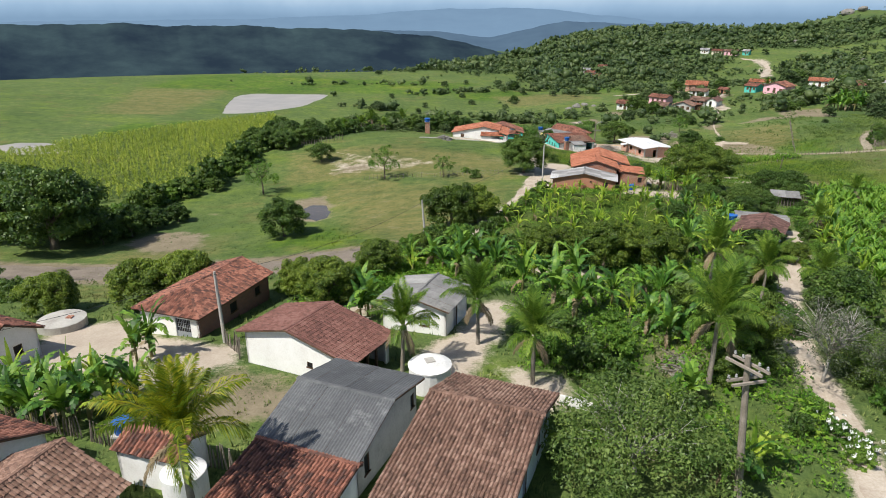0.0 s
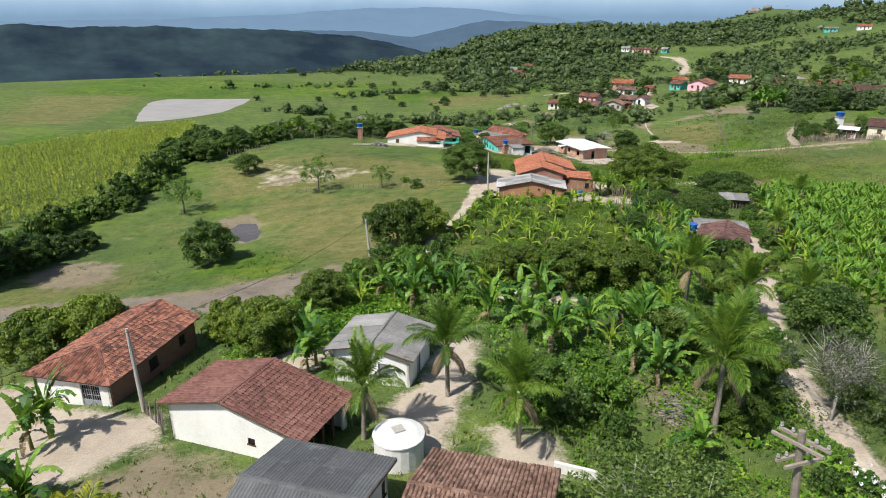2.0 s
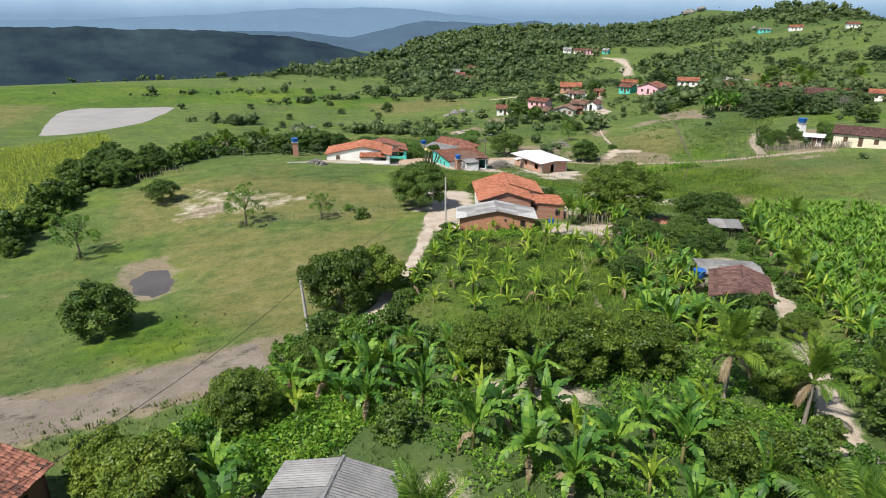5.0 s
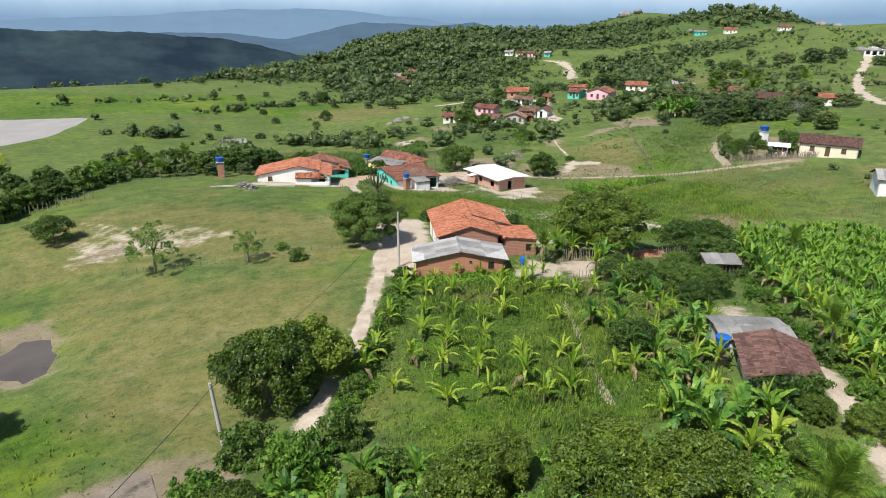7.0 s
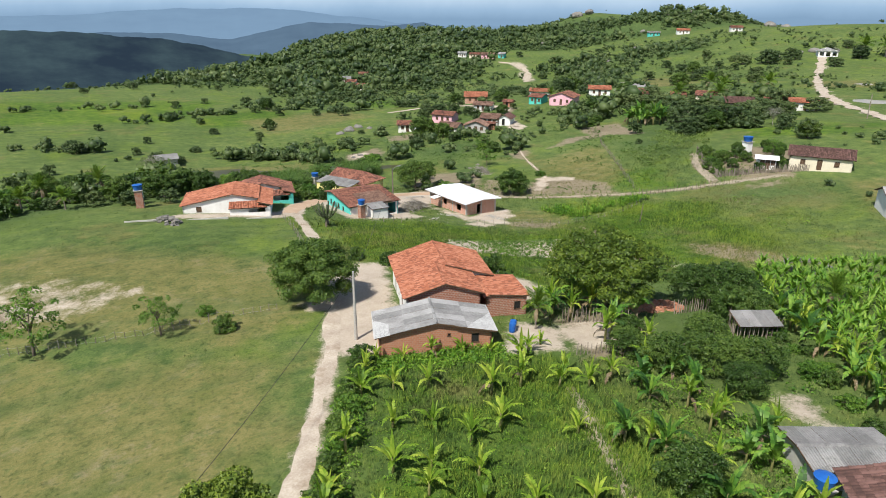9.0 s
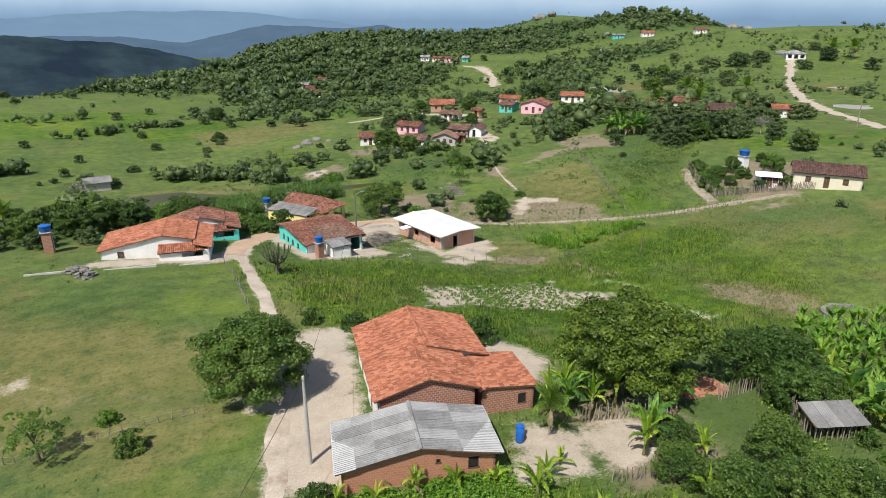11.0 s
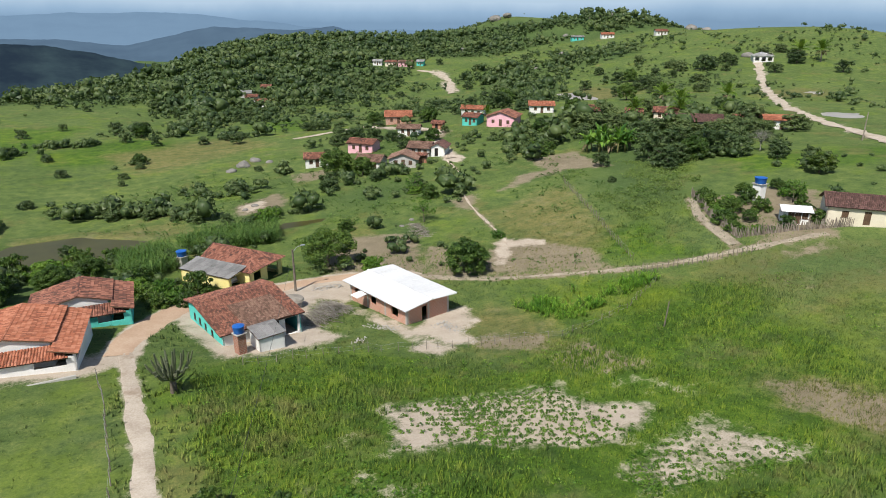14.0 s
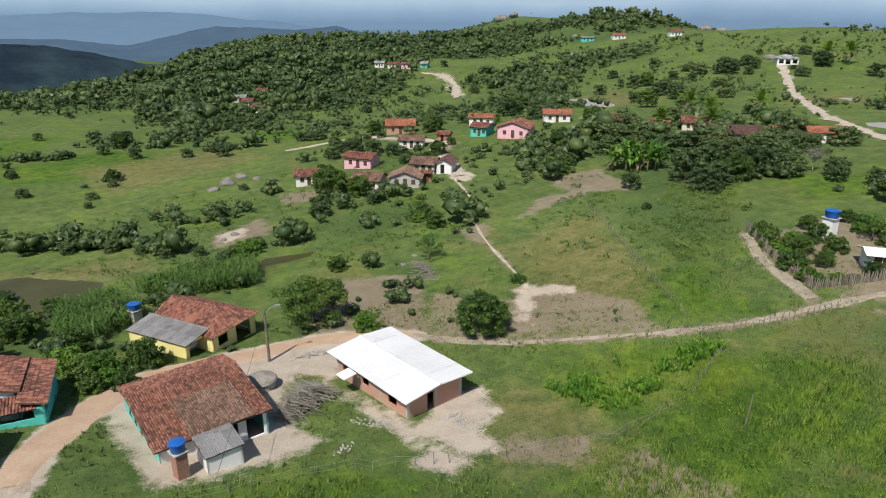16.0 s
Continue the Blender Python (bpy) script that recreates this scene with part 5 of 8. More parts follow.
def lobes_for(R, H, base, seed, n=56, spread=0.66):
    """Leafy clumps at the ends of boughs over an uneven dome, with gaps between them."""
    r = random.Random(seed)
    hh = H - base
    out = [(0, 0, base + hh * 0.45, R * 0.46, R * 0.46, hh * 0.33)]
    bulge = [r.uniform(0.82, 1.14) for _ in range(7)]
    for i in range(n):
        a = 2.4 * i + r.uniform(-0.45, 0.45)
        k = math.sqrt((i + 0.5) / n)
        rr = R * spread * 1.22 * k * r.uniform(0.86, 1.12) * bulge[int(a % 6.283 / 6.284 * 7)]
        z = base + hh * (0.22 + 0.62 * math.sqrt(max(0, 1 - k * k * 0.92)) + r.uniform(-0.12, 0.10))
        q = r.uniform(0.11, 0.21)
        out.append((rr * math.cos(a), rr * math.sin(a), z, R * q * r.uniform(0.9, 1.25), R * q * r.uniform(0.9, 1.25), max(hh * 0.09, R * q * r.uniform(0.55, 0.8))))
    for i in range(10):
        a = 0.63 * i + r.uniform(-0.3, 0.3)
        out.append((R * spread * 0.98 * math.cos(a), R * spread * 0.98 * math.sin(a), base + hh * r.uniform(0.10, 0.26), R * 0.2, R * 0.2, hh * 0.12))
    return out


def tree_trunk(H, base, R, r0, seed, lean=0.06, limbs=6, twigs=2):
    r = random.Random(seed)
    g = Geo()
    g.soft = True
    top = Vector((r.uniform(-lean, lean) * H, r.uniform(-lean, lean) * H, base + (H - base) * 0.3))
    fork = top * 0.62
    g.tube([(0, 0, -0.4), fork * 0.35 + Vector((r0 * 0.3, 0, 0)), fork, top], [r0 * 1.35, r0, r0 * 0.85, r0 * 0.55], 8)
    for i in range(limbs):
        a = 2 * math.pi * i / limbs + r.uniform(-0.4, 0.4)
        e = Vector((math.cos(a) * R * r.uniform(0.45, 0.75), math.sin(a) * R * r.uniform(0.45, 0.75), base + (H - base) * r.uniform(0.45, 0.8)))
        s = fork.lerp(top, r.random())
        mid = s.lerp(e, 0.5) + Vector((0, 0, (H - base) * 0.10))
        g.tube([s, mid, e], [r0 * 0.5, r0 * 0.3, r0 * 0.1], 6)
        for _ in range(twigs):
            e2 = mid + Vector((r.uniform(-1, 1) * R * 0.35, r.uniform(-1, 1) * R * 0.35, (H - base) * r.uniform(0.1, 0.35)))
            g.tube([mid, mid.lerp(e2, 0.6) + Vector((0, 0, 0.1)), e2], [r0 * 0.25, r0 * 0.15, r0 * 0.05], 5)
    return g


def tree_kind(name, R, H, base, n, size, leaf, bark, r0, seed, label, category="tree", group="", spread=0.62, shape=(0.7, 1.0), limbs=6, twigs=2, core=0.72, clumps=56):
    """A model tree, out of which the others are copied."""
    t = thing(name, ID, label, category, group)
    part("trunk", tree_trunk(H, base, R, r0, seed, 0.06, limbs, twigs), bark, t)
    v, f = leaf_cloud(lobes_for(R, H, base, seed, clumps, spread * 1.06), n, size, seed, shape=shape, core=core)
    part("crown", np_mesh("crown", v, f), leaf, t)
    return t


used = set()
GROWTH = {}


def grow(model, wide, high):
    """The usual size of a model's copies, across and upwards."""
    GROWTH[model.name] = (wide, high)


def plant(model, x, y, size=1.0, turn=0.0, tall=1.0, label="", sink=0.05, lean=(0, 0)):
    """Puts the model itself the first time, then copies of it."""
    wide, high = GROWTH.get(model.name, (1.0, 1.0))
    m = pose(x, y, gz(x, y) - sink, lean[0], lean[1], turn) @ Matrix.Diagonal((size * wide, size * wide, size * tall * high, 1))
    if model.name in used:
        ob = copy_thing(model, m @ Matrix.Diagonal((*model.scale, 1)).inverted())
    else:
        used.add(model.name)
        model.matrix_basis = m
        ob = model
    return tagged(ob, label=label)


# base shapes have a crown 1 unit = 1 m; copies are scaled a little
MANGO = tree_kind("mango_tree", 4.2, 6.2, 0.7, 13500, 0.23, LEAF_MANGO, BARK, 0.24, 11, "dense dark green mango tree with rounded crown")
MANGO2 = tree_kind("mango_tree", 4.0, 5.2, 0.5, 12500, 0.23, LEAF_MANGO, BARK, 0.22, 12, "broad mango tree with dark glossy leaves")
SHADE = tree_kind("shade_tree", 5.5, 7.8, 1.6, 13000, 0.30, LEAF_DARK, BARK, 0.34, 13, "large spreading shade tree with dark crown", clumps=70)
ROUND = tree_kind("round_tree", 4.6, 6.8, 0.5, 8500, 0.30, LEAF_DARK, BARK, 0.26, 14, "dense round tree with small dark leaves")
LIGHT = tree_kind("feathery_tree", 3.4, 4.4, 0.8, 8000, 0.19, LEAF_DARK, BARK, 0.16, 15, "green feathery tree with open crown", core=0.5)
BUSH = tree_kind("bush", 2.0, 2.1, 0.0, 1800, 0.22, LEAF_DARK, BARK, 0.08, 16, "leafy dark green bush", "bush", limbs=4, twigs=1, clumps=15)
BUSH2 = tree_kind("bush", 2.1, 1.8, 0.0, 1800, 0.22, LEAF_GREEN, BARK, 0.08, 17, "leafy bright green bush", "bush", limbs=4, twigs=1, clumps=15)
CITRUS = tree_kind("orange_tree", 4.4, 4.2, 0.2, 17000, 0.16, LEAF_CITRUS, BARKPALE, 0.10, 18, "sprawling fruit tree with pale twigs and small leaves", spread=0.78, limbs=16, twigs=5, core=0.0, clumps=64)
THIN = tree_kind("sapling", 2.0, 4.8, 1.5, 2000, 0.18, LEAF_GREEN, BARK, 0.10, 19, "thin open tree with leaves in loose tufts", spread=0.85, core=0.0, clumps=11, limbs=7)
GREY = tree_kind("bare_tree", 3.2, 5.6, 1.4, 5200, 0.12, LEAF_GREY, BARKPALE, 0.10, 20, "nearly bare grey tree with pale branches", spread=0.8, limbs=18, twigs=9, core=0.0)

FARTREE = tree_kind("hillside_tree", 4.6, 6.6, 0.8, 1400, 0.48, LEAF_SCRUB, BARK, 0.26, 21, "dark rounded tree on far slope", limbs=3, twigs=0, clumps=22, core=0.8)
FARTREE2 = tree_kind("hillside_tree", 4.8, 5.6, 0.5, 1400, 0.48, LEAF_SCRUB, BARK, 0.26, 22, "broad green tree on far slope", limbs=3, twigs=0, clumps=22, core=0.8)
FARBUSH = tree_kind("hedge_bush", 2.0, 2.1, 0.0, 1100, 0.27, LEAF_DARK, BARK, 0.08, 23, "leafy dark hedge bush", "bush", limbs=3, twigs=0, clumps=18, core=0.8)
FINE = tree_kind("round_tree", 4.7, 7.0, 0.9, 26000, 0.20, LEAF_DARK, BARK, 0.26, 28, "dense round tree with small dark leaves by the lane", spread=0.66, clumps=90)
BROAD = tree_kind("shade_tree", 4.6, 6.9, 1.7, 24000, 0.20, LEAF_MANGO, BARK, 0.30, 27, "broad shade tree with dark spreading boughs by the houses", spread=0.74, clumps=70)
for model, wide, high in ((MANGO, 0.76, 0.76), (MANGO2, 1.04, 1.2), (SHADE, 1.15, 1.1), (ROUND, 0.92, 0.92), (LIGHT, 1.3, 1.3), (BUSH, 1.1, 1.25), (BUSH2, 1.0, 1.1), (THIN, 1.1, 1.1), (FARTREE, 0.64, 0.64), (FARTREE2, 0.68, 0.66), (FARBUSH, 1.35, 1.5)):
    grow(model, wide, high)
plant(FINE, 14.6, 116.0, 1.0, 0)
plant(MANGO2, 1.0, 79.8, 1.0, 60, 1.0)
plant(MANGO2, 4.2, 82.0, 0.85, 190, 1.0)
plant(BROAD, 42.6, 104.6, 1.2, 40)
STANDS = []
STANDS.append((MANGO, [(-10.4, 52.4, 0.95, 0), (-6.6, 60.3, 0.85, 80), (16.0, 60.0, 1.05, 200), (21.5, 59.5, 0.95, 310), (13.0, 65.0, 0.66, 20), (18.6, 63.4, 0.8, 150), (-28.6, 55.2, 1.0, 40), (28.2, 54.2, 0.68, 120), (34.6, 64.4, 0.42, 20), (138.5, 162.5, 0.85, 15), (19.0, 36.8, 0.55, 60)]))
STANDS.append((MANGO2, [(-24.6, 56.5, 0.85, 30), (-13.6, 55.6, 0.6, 210), (10.0, 63.0, 0.64, 100), (30.0, 59.6, 0.42, 20), (4.5, 65.0, 0.42, 300), (-36.5, 54.0, 0.7, 75), (-1.5, 65.5, 0.55, 10), (36.2, 61.8, 0.4, 50), (20.5, 46.5, 0.62, 15), (22.5, 42.0, 0.6, 200)]))
STANDS.append((SHADE, [(-52.5, 81.0, 1.3, 0), (-62.0, 86.0, 1.2, 200)]))
STANDS.append((ROUND, [(-47.6, 84.0, 0.62, 30), (-45.6, 88.4, 0.66, 120), (-47.4, 91.6, 0.7, 220), (-44.2, 93.4, 0.55, 300), (-42.4, 97.4, 0.5, 70), (-51.4, 87.6, 0.7, 160), (-43.0, 116.6, 0.45, 10), (-41.0, 150.0, 0.8, 100), (-46.0, 154.0, 0.75, 200), (-36.5, 147.0, 0.72, 40), (-33.4, 152.4, 0.66, 90), (-30.4, 157.0, 0.62, 180), (-38.0, 158.0, 0.8, 270), (-34.0, 166.0, 0.7, 20), (-8.0, 173.0, 0.7, 0), (-2.0, 177.0, 0.75, 50), (5.6, 181.6, 0.7, 110), (12.0, 185.0, 0.62, 190), (-14.6, 177.0, 0.78, 260), (-21.0, 182.0, 0.8, 310), (16.4, 191.0, 0.55, 30)]))
STANDS.append((ROUND, [(-22.3, 84.6, 0.9, 90), (64.6, 167.6, 0.86, 40), (2.5, 182.0, 0.8, 60), (130.0, 235.0, 0.85, 10), (52.6, 97.6, 0.6, 50), (104.3, 253.3, 0.6, 110)]))
STANDS.append((LIGHT, [(38.2, 90.2, 0.55, 30), (41.8, 88.4, 0.56, 140), (41.0, 84.6, 0.46, 220), (37.2, 93.6, 0.45, 300), (39.6, 96.6, 0.4, 80), (47.8, 181.0, 1.05, 0), (44.6, 92.6, 0.55, 50), (53.0, 103.2, 0.75, 10), (56.0, 101.4, 0.8, 70), (29.0, 77.0, 0.5, 20), (44.5, 87.0, 0.55, 310), (-26.0, 133.0, 0.7, 40), (54.3, 96.4, 0.55, 90), (32.6, 48.0, 0.75, 60)]))
STANDS.append((CITRUS, [(10.0, 27.6, 1.1, 20), (29.5, 38.0, 0.7, 100)]))
STANDS.append((THIN, [(-11.2, 116.3, 1.25, 0), (-0.2, 114.7, 0.82, 100), (70.3, 192.5, 0.9, 40), (-33.0, 113.0, 1.3, 60), (120.0, 155.0, 0.8, 90), (77.5, 211.0, 0.8, 10)]))
STANDS.append((GREY, [(25.2, 37.2, 1.05, 0), (151.0, 184.0, 0.9, 60), (-4.5, 214.0, 1.0, 130)]))
for model, spots in STANDS:
    for x_, y_, s_, a_ in spots:
        plant(model, x_, y_, s_, a_)

r = random.Random(5)
BUSHES_SLOPE = [
    (53.2, 176.0, 1.0), (28.6, 177.0, 1.1), (24.6, 176.2, 1.1), (5.5, 113.0, 0.65), (4.0, 117.5, 0.5), (21.8, 185.0, 1.2), (47.2, 213.5, 1.4), (57.1, 197.5, 0.9), (77.2, 210.3, 1.0),
    (78.1, 205.0, 1.0), (76.4, 177.2, 0.7), (26.0, 126.3, 0.8), (30.0, 124.5, 0.9), (36.5, 119.0, 0.9), (34.5, 123.2, 0.7), (22.2, 129.0, 0.6), (7.3, 40.2, 0.8), (9.6, 38.6, 0.9),
    (12.0, 40.8, 1.0), (11.3, 36.4, 0.7), (6.6, 44.6, 0.8), (9.0, 44.0, 0.9), (13.0, 45.5, 0.8), (-3.0, 49.8, 0.6), (-9.0, 58.4, 0.9), (3.0, 56.0, 0.9), (6.6, 57.6, 1.0), (24.6, 47.6, 0.9),
]
BUSHES_GARDEN = [
    (22.5, 51.5, 1.0), (-1.0, 73.5, 1.1), (2.0, 70.0, 1.2), (5.0, 72.5, 0.9), (-3.8, 69.5, 1.0), (7.0, 67.5, 0.9), (-15.5, 57.5, 0.6),
]
BUSHES = BUSHES_SLOPE + BUSHES_GARDEN
for i, (x_, y_, s_) in enumerate(BUSHES):
    plant(BUSH if i % 2 else BUSH2, x_, y_, s_, r.uniform(0, 360), r.uniform(0.8, 1.2))
# dark shrubs on the garden side of the lane
for i in range(17):
    k = i / 16
    plant((BUSH, BUSH, BUSH2)[i % 3], 6.6 + 9.2 * k + r.uniform(-0.3, 0.5), 78.0 + 23.0 * k, r.uniform(0.45, 0.72), r.uniform(0, 360), r.uniform(0.7, 1.05))
# hedges: along the maize, behind the long farmhouse, along the garden path, round the compound
for line, step, lo, hi in (([(-58, 88), (-50, 106), (-46, 120), (-43, 136), (-43, 156), (-44, 176)], 2.7, 0.8, 1.5), ([(-38, 150), (-24, 168), (-10, 180), (4, 190), (18, 196)], 4.0, 0.9, 1.7), ([(-30, 176), (-14, 192), (4, 204)], 5.0, 0.9, 1.6),
                           ([(40.4, 66), (45, 76), (50.6, 87), (56, 97)], 1.8, 0.4, 0.8), ([(104, 152), (113, 168)], 2.2, 0.5, 0.8), ([(120, 152), (127, 160)], 2.5, 0.5, 0.9), ([(28.0, 33), (29.4, 38), (31.4, 44), (34, 51), (38, 58)], 1.7, 0.6, 1.1), ([(21.0, 31), (22.6, 36), (24.6, 42), (27.2, 47), (30, 53)], 2.2, 0.4, 0.7), ([(-44, 60), (-58, 64)], 3.0, 0.9, 1.4)):
    for (ax, ay), (bx, by) in zip(line[:-1], line[1:]):
        n = max(1, int(math.hypot(bx - ax, by - ay) / step))
        for i in range(n):
            k = (i + r.random() * 0.7) / n
            s_ = r.uniform(lo, hi)
            plant(r.choice((FARBUSH, FARBUSH, BUSH2)) if ax < 20 and ay > 84 else r.choice((BUSH, BUSH2)), ax + (bx - ax) * k + r.uniform(-1, 1), ay + (by - ay) * k + r.uniform(-1, 1), s_, r.uniform(0, 360), r.uniform(0.8, 1.25))


# bananas
def banana_leaf(L, w, rise, bend, torn, seed, n=10):
    """A banana leaf along x: a midrib with two rows of strips, torn apart and hanging more the more the wind has worn it."""
    r = random.Random(seed)
    rib, v, f = [(0.0, 0.0)], [], []
    for i in range(n):
        a = radians(rise - bend * ((i + 0.5) / n) ** 1.3)
        rib.append((rib[-1][0] + math.cos(a) * L / n, rib[-1][1] + math.sin(a) * L / n))
    for i in range(n):
        (x0, z0), (x1, z1) = rib[i], rib[i + 1]
        s = (i + 0.5) / n
        ww = w * max(0.10, math.sin(math.pi * min(1, 0.08 + 0.90 * s) ** 0.75)) ** 0.8
        for sd in (1, -1):
            e = ww * (1 - 0.35 * torn * r.random())
            gap = 0.30 * torn * r.random()
            lift = e * (0.34 - torn * r.uniform(0.2, 1.5))
            push = (x1 - x0) * 0.35
            k = len(v)
            v += [(x0, 0, z0), (x1, 0, z1), (x1 + push - gap * (x1 - x0), sd * e, z1 + lift), (x0 + push + gap * (x1 - x0), sd * e, z0 + lift)]
            f.append((k, k + 1, k + 2, k + 3) if sd < 0 else (k, k + 3, k + 2, k + 1))
    return v, f


LEAVES, UPRIGHT, DARKLEAVES = [], [], []
for i, (L, w, rise, bend, torn) in enumerate(((1.9, 0.25, 82, 62, 0.3), (2.3, 0.31, 72, 105, 0.5), (2.3, 0.32, 60, 122, 0.6), (2.0, 0.30, 44, 128, 0.65), (1.6, 0.12, 87, 14, 0.08), (1.4, 0.2, 0, 90, 0.6))):
    g = Geo().add(*banana_leaf(L, w, rise, bend, torn, i))
    g.soft = True
    me = g.mesh("leaf")
    me.materials.append(LEAF_BANANA if i != 5 else LEAF_DEAD)
    LEAVES.append(me)
    dark = me.copy()
    dark.materials[0] = LEAF_BANANADARK if i != 5 else LEAF_DEAD
    DARKLEAVES.append(dark)
    if i in (4, 5):
        UPRIGHT.append(me)
    else:
        g = Geo().add(*banana_leaf(L * 0.82, w * 0.72, (80, 70, 60, 48)[i], (50, 84, 96, 104)[i], torn * 0.8, i))
        g.soft = True
        up = g.mesh("leaf")
        up.materials.append(LEAF_BANANA)
        UPRIGHT.append(up)


def banana_kind(seed, h, n, label, dead=0, LEAVES=LEAVES):
    r = random.Random(seed)
    t = thing("banana_plant", ID, label, "banana plant", "banana plants")
    g = Geo()
    g.soft = True
    g.tube([(0, 0, -0.2), (0.02, 0, h * 0.5), (0.0, 0.02, h)], [0.13, 0.10, 0.055], 8)
    part("pseudostem", g, STEM, t)
    for i in range(n + dead):
        k = i if i < n else 5
        me = LEAVES[4] if i == 0 else LEAVES[5] if i >= n else LEAVES[(i - 1) % 4]
        ob = new("leaf", me)
        ob.parent = t
        s = r.uniform(0.8, 1.1) * (1.2 if LEAVES is DARKLEAVES else 1.0)
        ob.matrix_basis = pose(0, 0, h - 0.05 - 0.05 * i * (i > 0), 0, 0, 137.5 * i + r.uniform(-25, 25)) @ Matrix.Diagonal((s, s, s, 1))
        if i >= n:
            tagged(ob, label="dry brown hanging leaf")
    return t


BANANAS = [banana_kind(1, 1.5, 10, "banana plant with broad torn green leaves", 1, DARKLEAVES), banana_kind(2, 1.05, 8, "young banana plant with upright leaves", 0, UPRIGHT), banana_kind(3, 1.85, 11, "tall banana plant with drooping leaves", 2, DARKLEAVES), banana_kind(4, 0.7, 7, "small banana plant in grass", 0, UPRIGHT), banana_kind(6, 1.4, 9, "banana plant with yellow-green leaves", 1, UPRIGHT)]
for i, (wide, high) in enumerate(((0.92, 1.0), (1.0, 1.1), (0.85, 0.82), (1.0, 1.1), (1.0, 1.15))):
    grow(BANANAS[i], wide, high)
ROWS_P = [(9.8, 85.0), (9.1, 83.3), (11.7, 89.0), (14.4, 95.6), (17.0, 95.6), (15.4, 90.5), (13.9, 85.7), (11.8, 81.1), (19.5, 94.5), (17.9, 89.4), (16.2, 85.0), (15.2, 82.7), (13.5, 78.3), (19.5, 86.5), (18.6, 83.1), (17.4, 80.1), (16.0, 77.2), (23.4, 91.5), (22.1, 87.3), (15.8, 74.2), (20.4, 79.3), (19.8, 77.3), (18.4, 74.2), (18.8, 71.7), (23.4, 78.1), (26.5, 84.6), (28.8, 90.7), (26.0, 91.8), (28.2, 96.0), (30.2, 92.3), (9.4, 77.3), (12.5, 73.8), (7.9, 80.5), (21.0, 72.0), (23.0, 75.6)]
GROVE = [(29.9, 80.1), (29.6, 81.2), (28.5, 82.3), (25.7, 73.9), (26.6, 73.1), (29.6, 74.8), (34.7, 81.4), (27.5, 70.5), (26.6, 68.6), (36.4, 82.1), (37.7, 86.2), (40.2, 94.6), (37.9, 88.9), (30.9, 89.9), (32.9, 89.9), (34.8, 76.5), (38.0, 79.2), (29.6, 71.0), (30.2, 69.0), (29.1, 67.2), (32.9, 73.2), (33.5, 72.3), (34.0, 77.7), (32.0, 66.0), (35.6, 84.5), (33.4, 86.0), (31.4, 77.5), (36.2, 78.8), (28.2, 71.8), (31.2, 72.2), (34.6, 88.4), (36.8, 91.0), (27.0, 65.6), (25.0, 67.2)]
GARDEN_EAST = [
    (15.7, 44.3), (16.3, 42.1), (17.5, 42.8), (13.9, 33.1), (12.3, 49.2), (11.7, 53.6), (14.3, 49.9), (15.1, 47.2), (-0.2, 60.5), (2.0, 61.4), (-1.2, 62.4), (-3.2, 60.0), (-6.9, 47.7),
    (-6.4, 48.8), (18.0, 48.9), (22.1, 52.8), (17.4, 52.2), (9.4, 50.1), (9.1, 54.7), (8.2, 60.5), (-25.7, 33.9), (-23.6, 33.4), (-21.8, 33.3), (-29.3, 37.9), (-21.0, 34.2), (-24.8, 32.6),
    (-22.6, 32.2), (-20.2, 33.0), (-23.2, 35.0), (-26.4, 33.2), (-28.0, 35.0), (-21.6, 35.6), (-25.2, 35.0), (-19.4, 34.6), (-27.0, 37.2), (-23.6, 37.6), (-22.5, 41.2), (-22.0, 42.4),
    (14.8, 26.6), (16.2, 28.0), (14.9, 33.7), (-7.5, 53.2),
]
GARDEN_WEST = [
    (25.6, 63.4), (27.2, 62.0), (28.6, 64.4), (24.6, 65.2), (26.4, 66.0), (29.6, 62.6), (31.0, 64.6), (10.5, 56.8), (12.6, 58.4), (8.6, 57.2),
    (-6.3, 50.8), (5.0, 58.5), (3.4, 63.0), (13.0, 52.0), (19.5, 51.0), (7.0, 53.0), (-27.4, 35.2), (-24.6, 36.4), (10.8, 47.5), (20.0, 44.8), (1.4, 58.6),
]
GARDEN = GARDEN_EAST + GARDEN_WEST
for i, (x_, y_) in enumerate(ROWS_P):
    plant(BANANAS[(3, 1, 4, 1, 3)[i % 5]], x_, y_, r.uniform(0.85, 1.08), r.uniform(0, 360), r.uniform(0.95, 1.15))
for i, (x_, y_) in enumerate(GROVE):
    plant(BANANAS[(0, 4, 2, 1, 4)[i % 5]], x_, y_, r.uniform(0.8, 1.02), r.uniform(0, 360), r.uniform(0.95, 1.2))
for i, (x_, y_) in enumerate(GARDEN):
    plant(BANANAS[(2, 0, 2, 1)[i % 4]], x_, y_, r.uniform(0.95, 1.3), r.uniform(0, 360), r.uniform(0.95, 1.25))


def stuff(name, v, f, material, label, category, **vals):
    single(name, np_mesh(name, v, f, False, **vals), material, ID, label, category, kind="stuff")


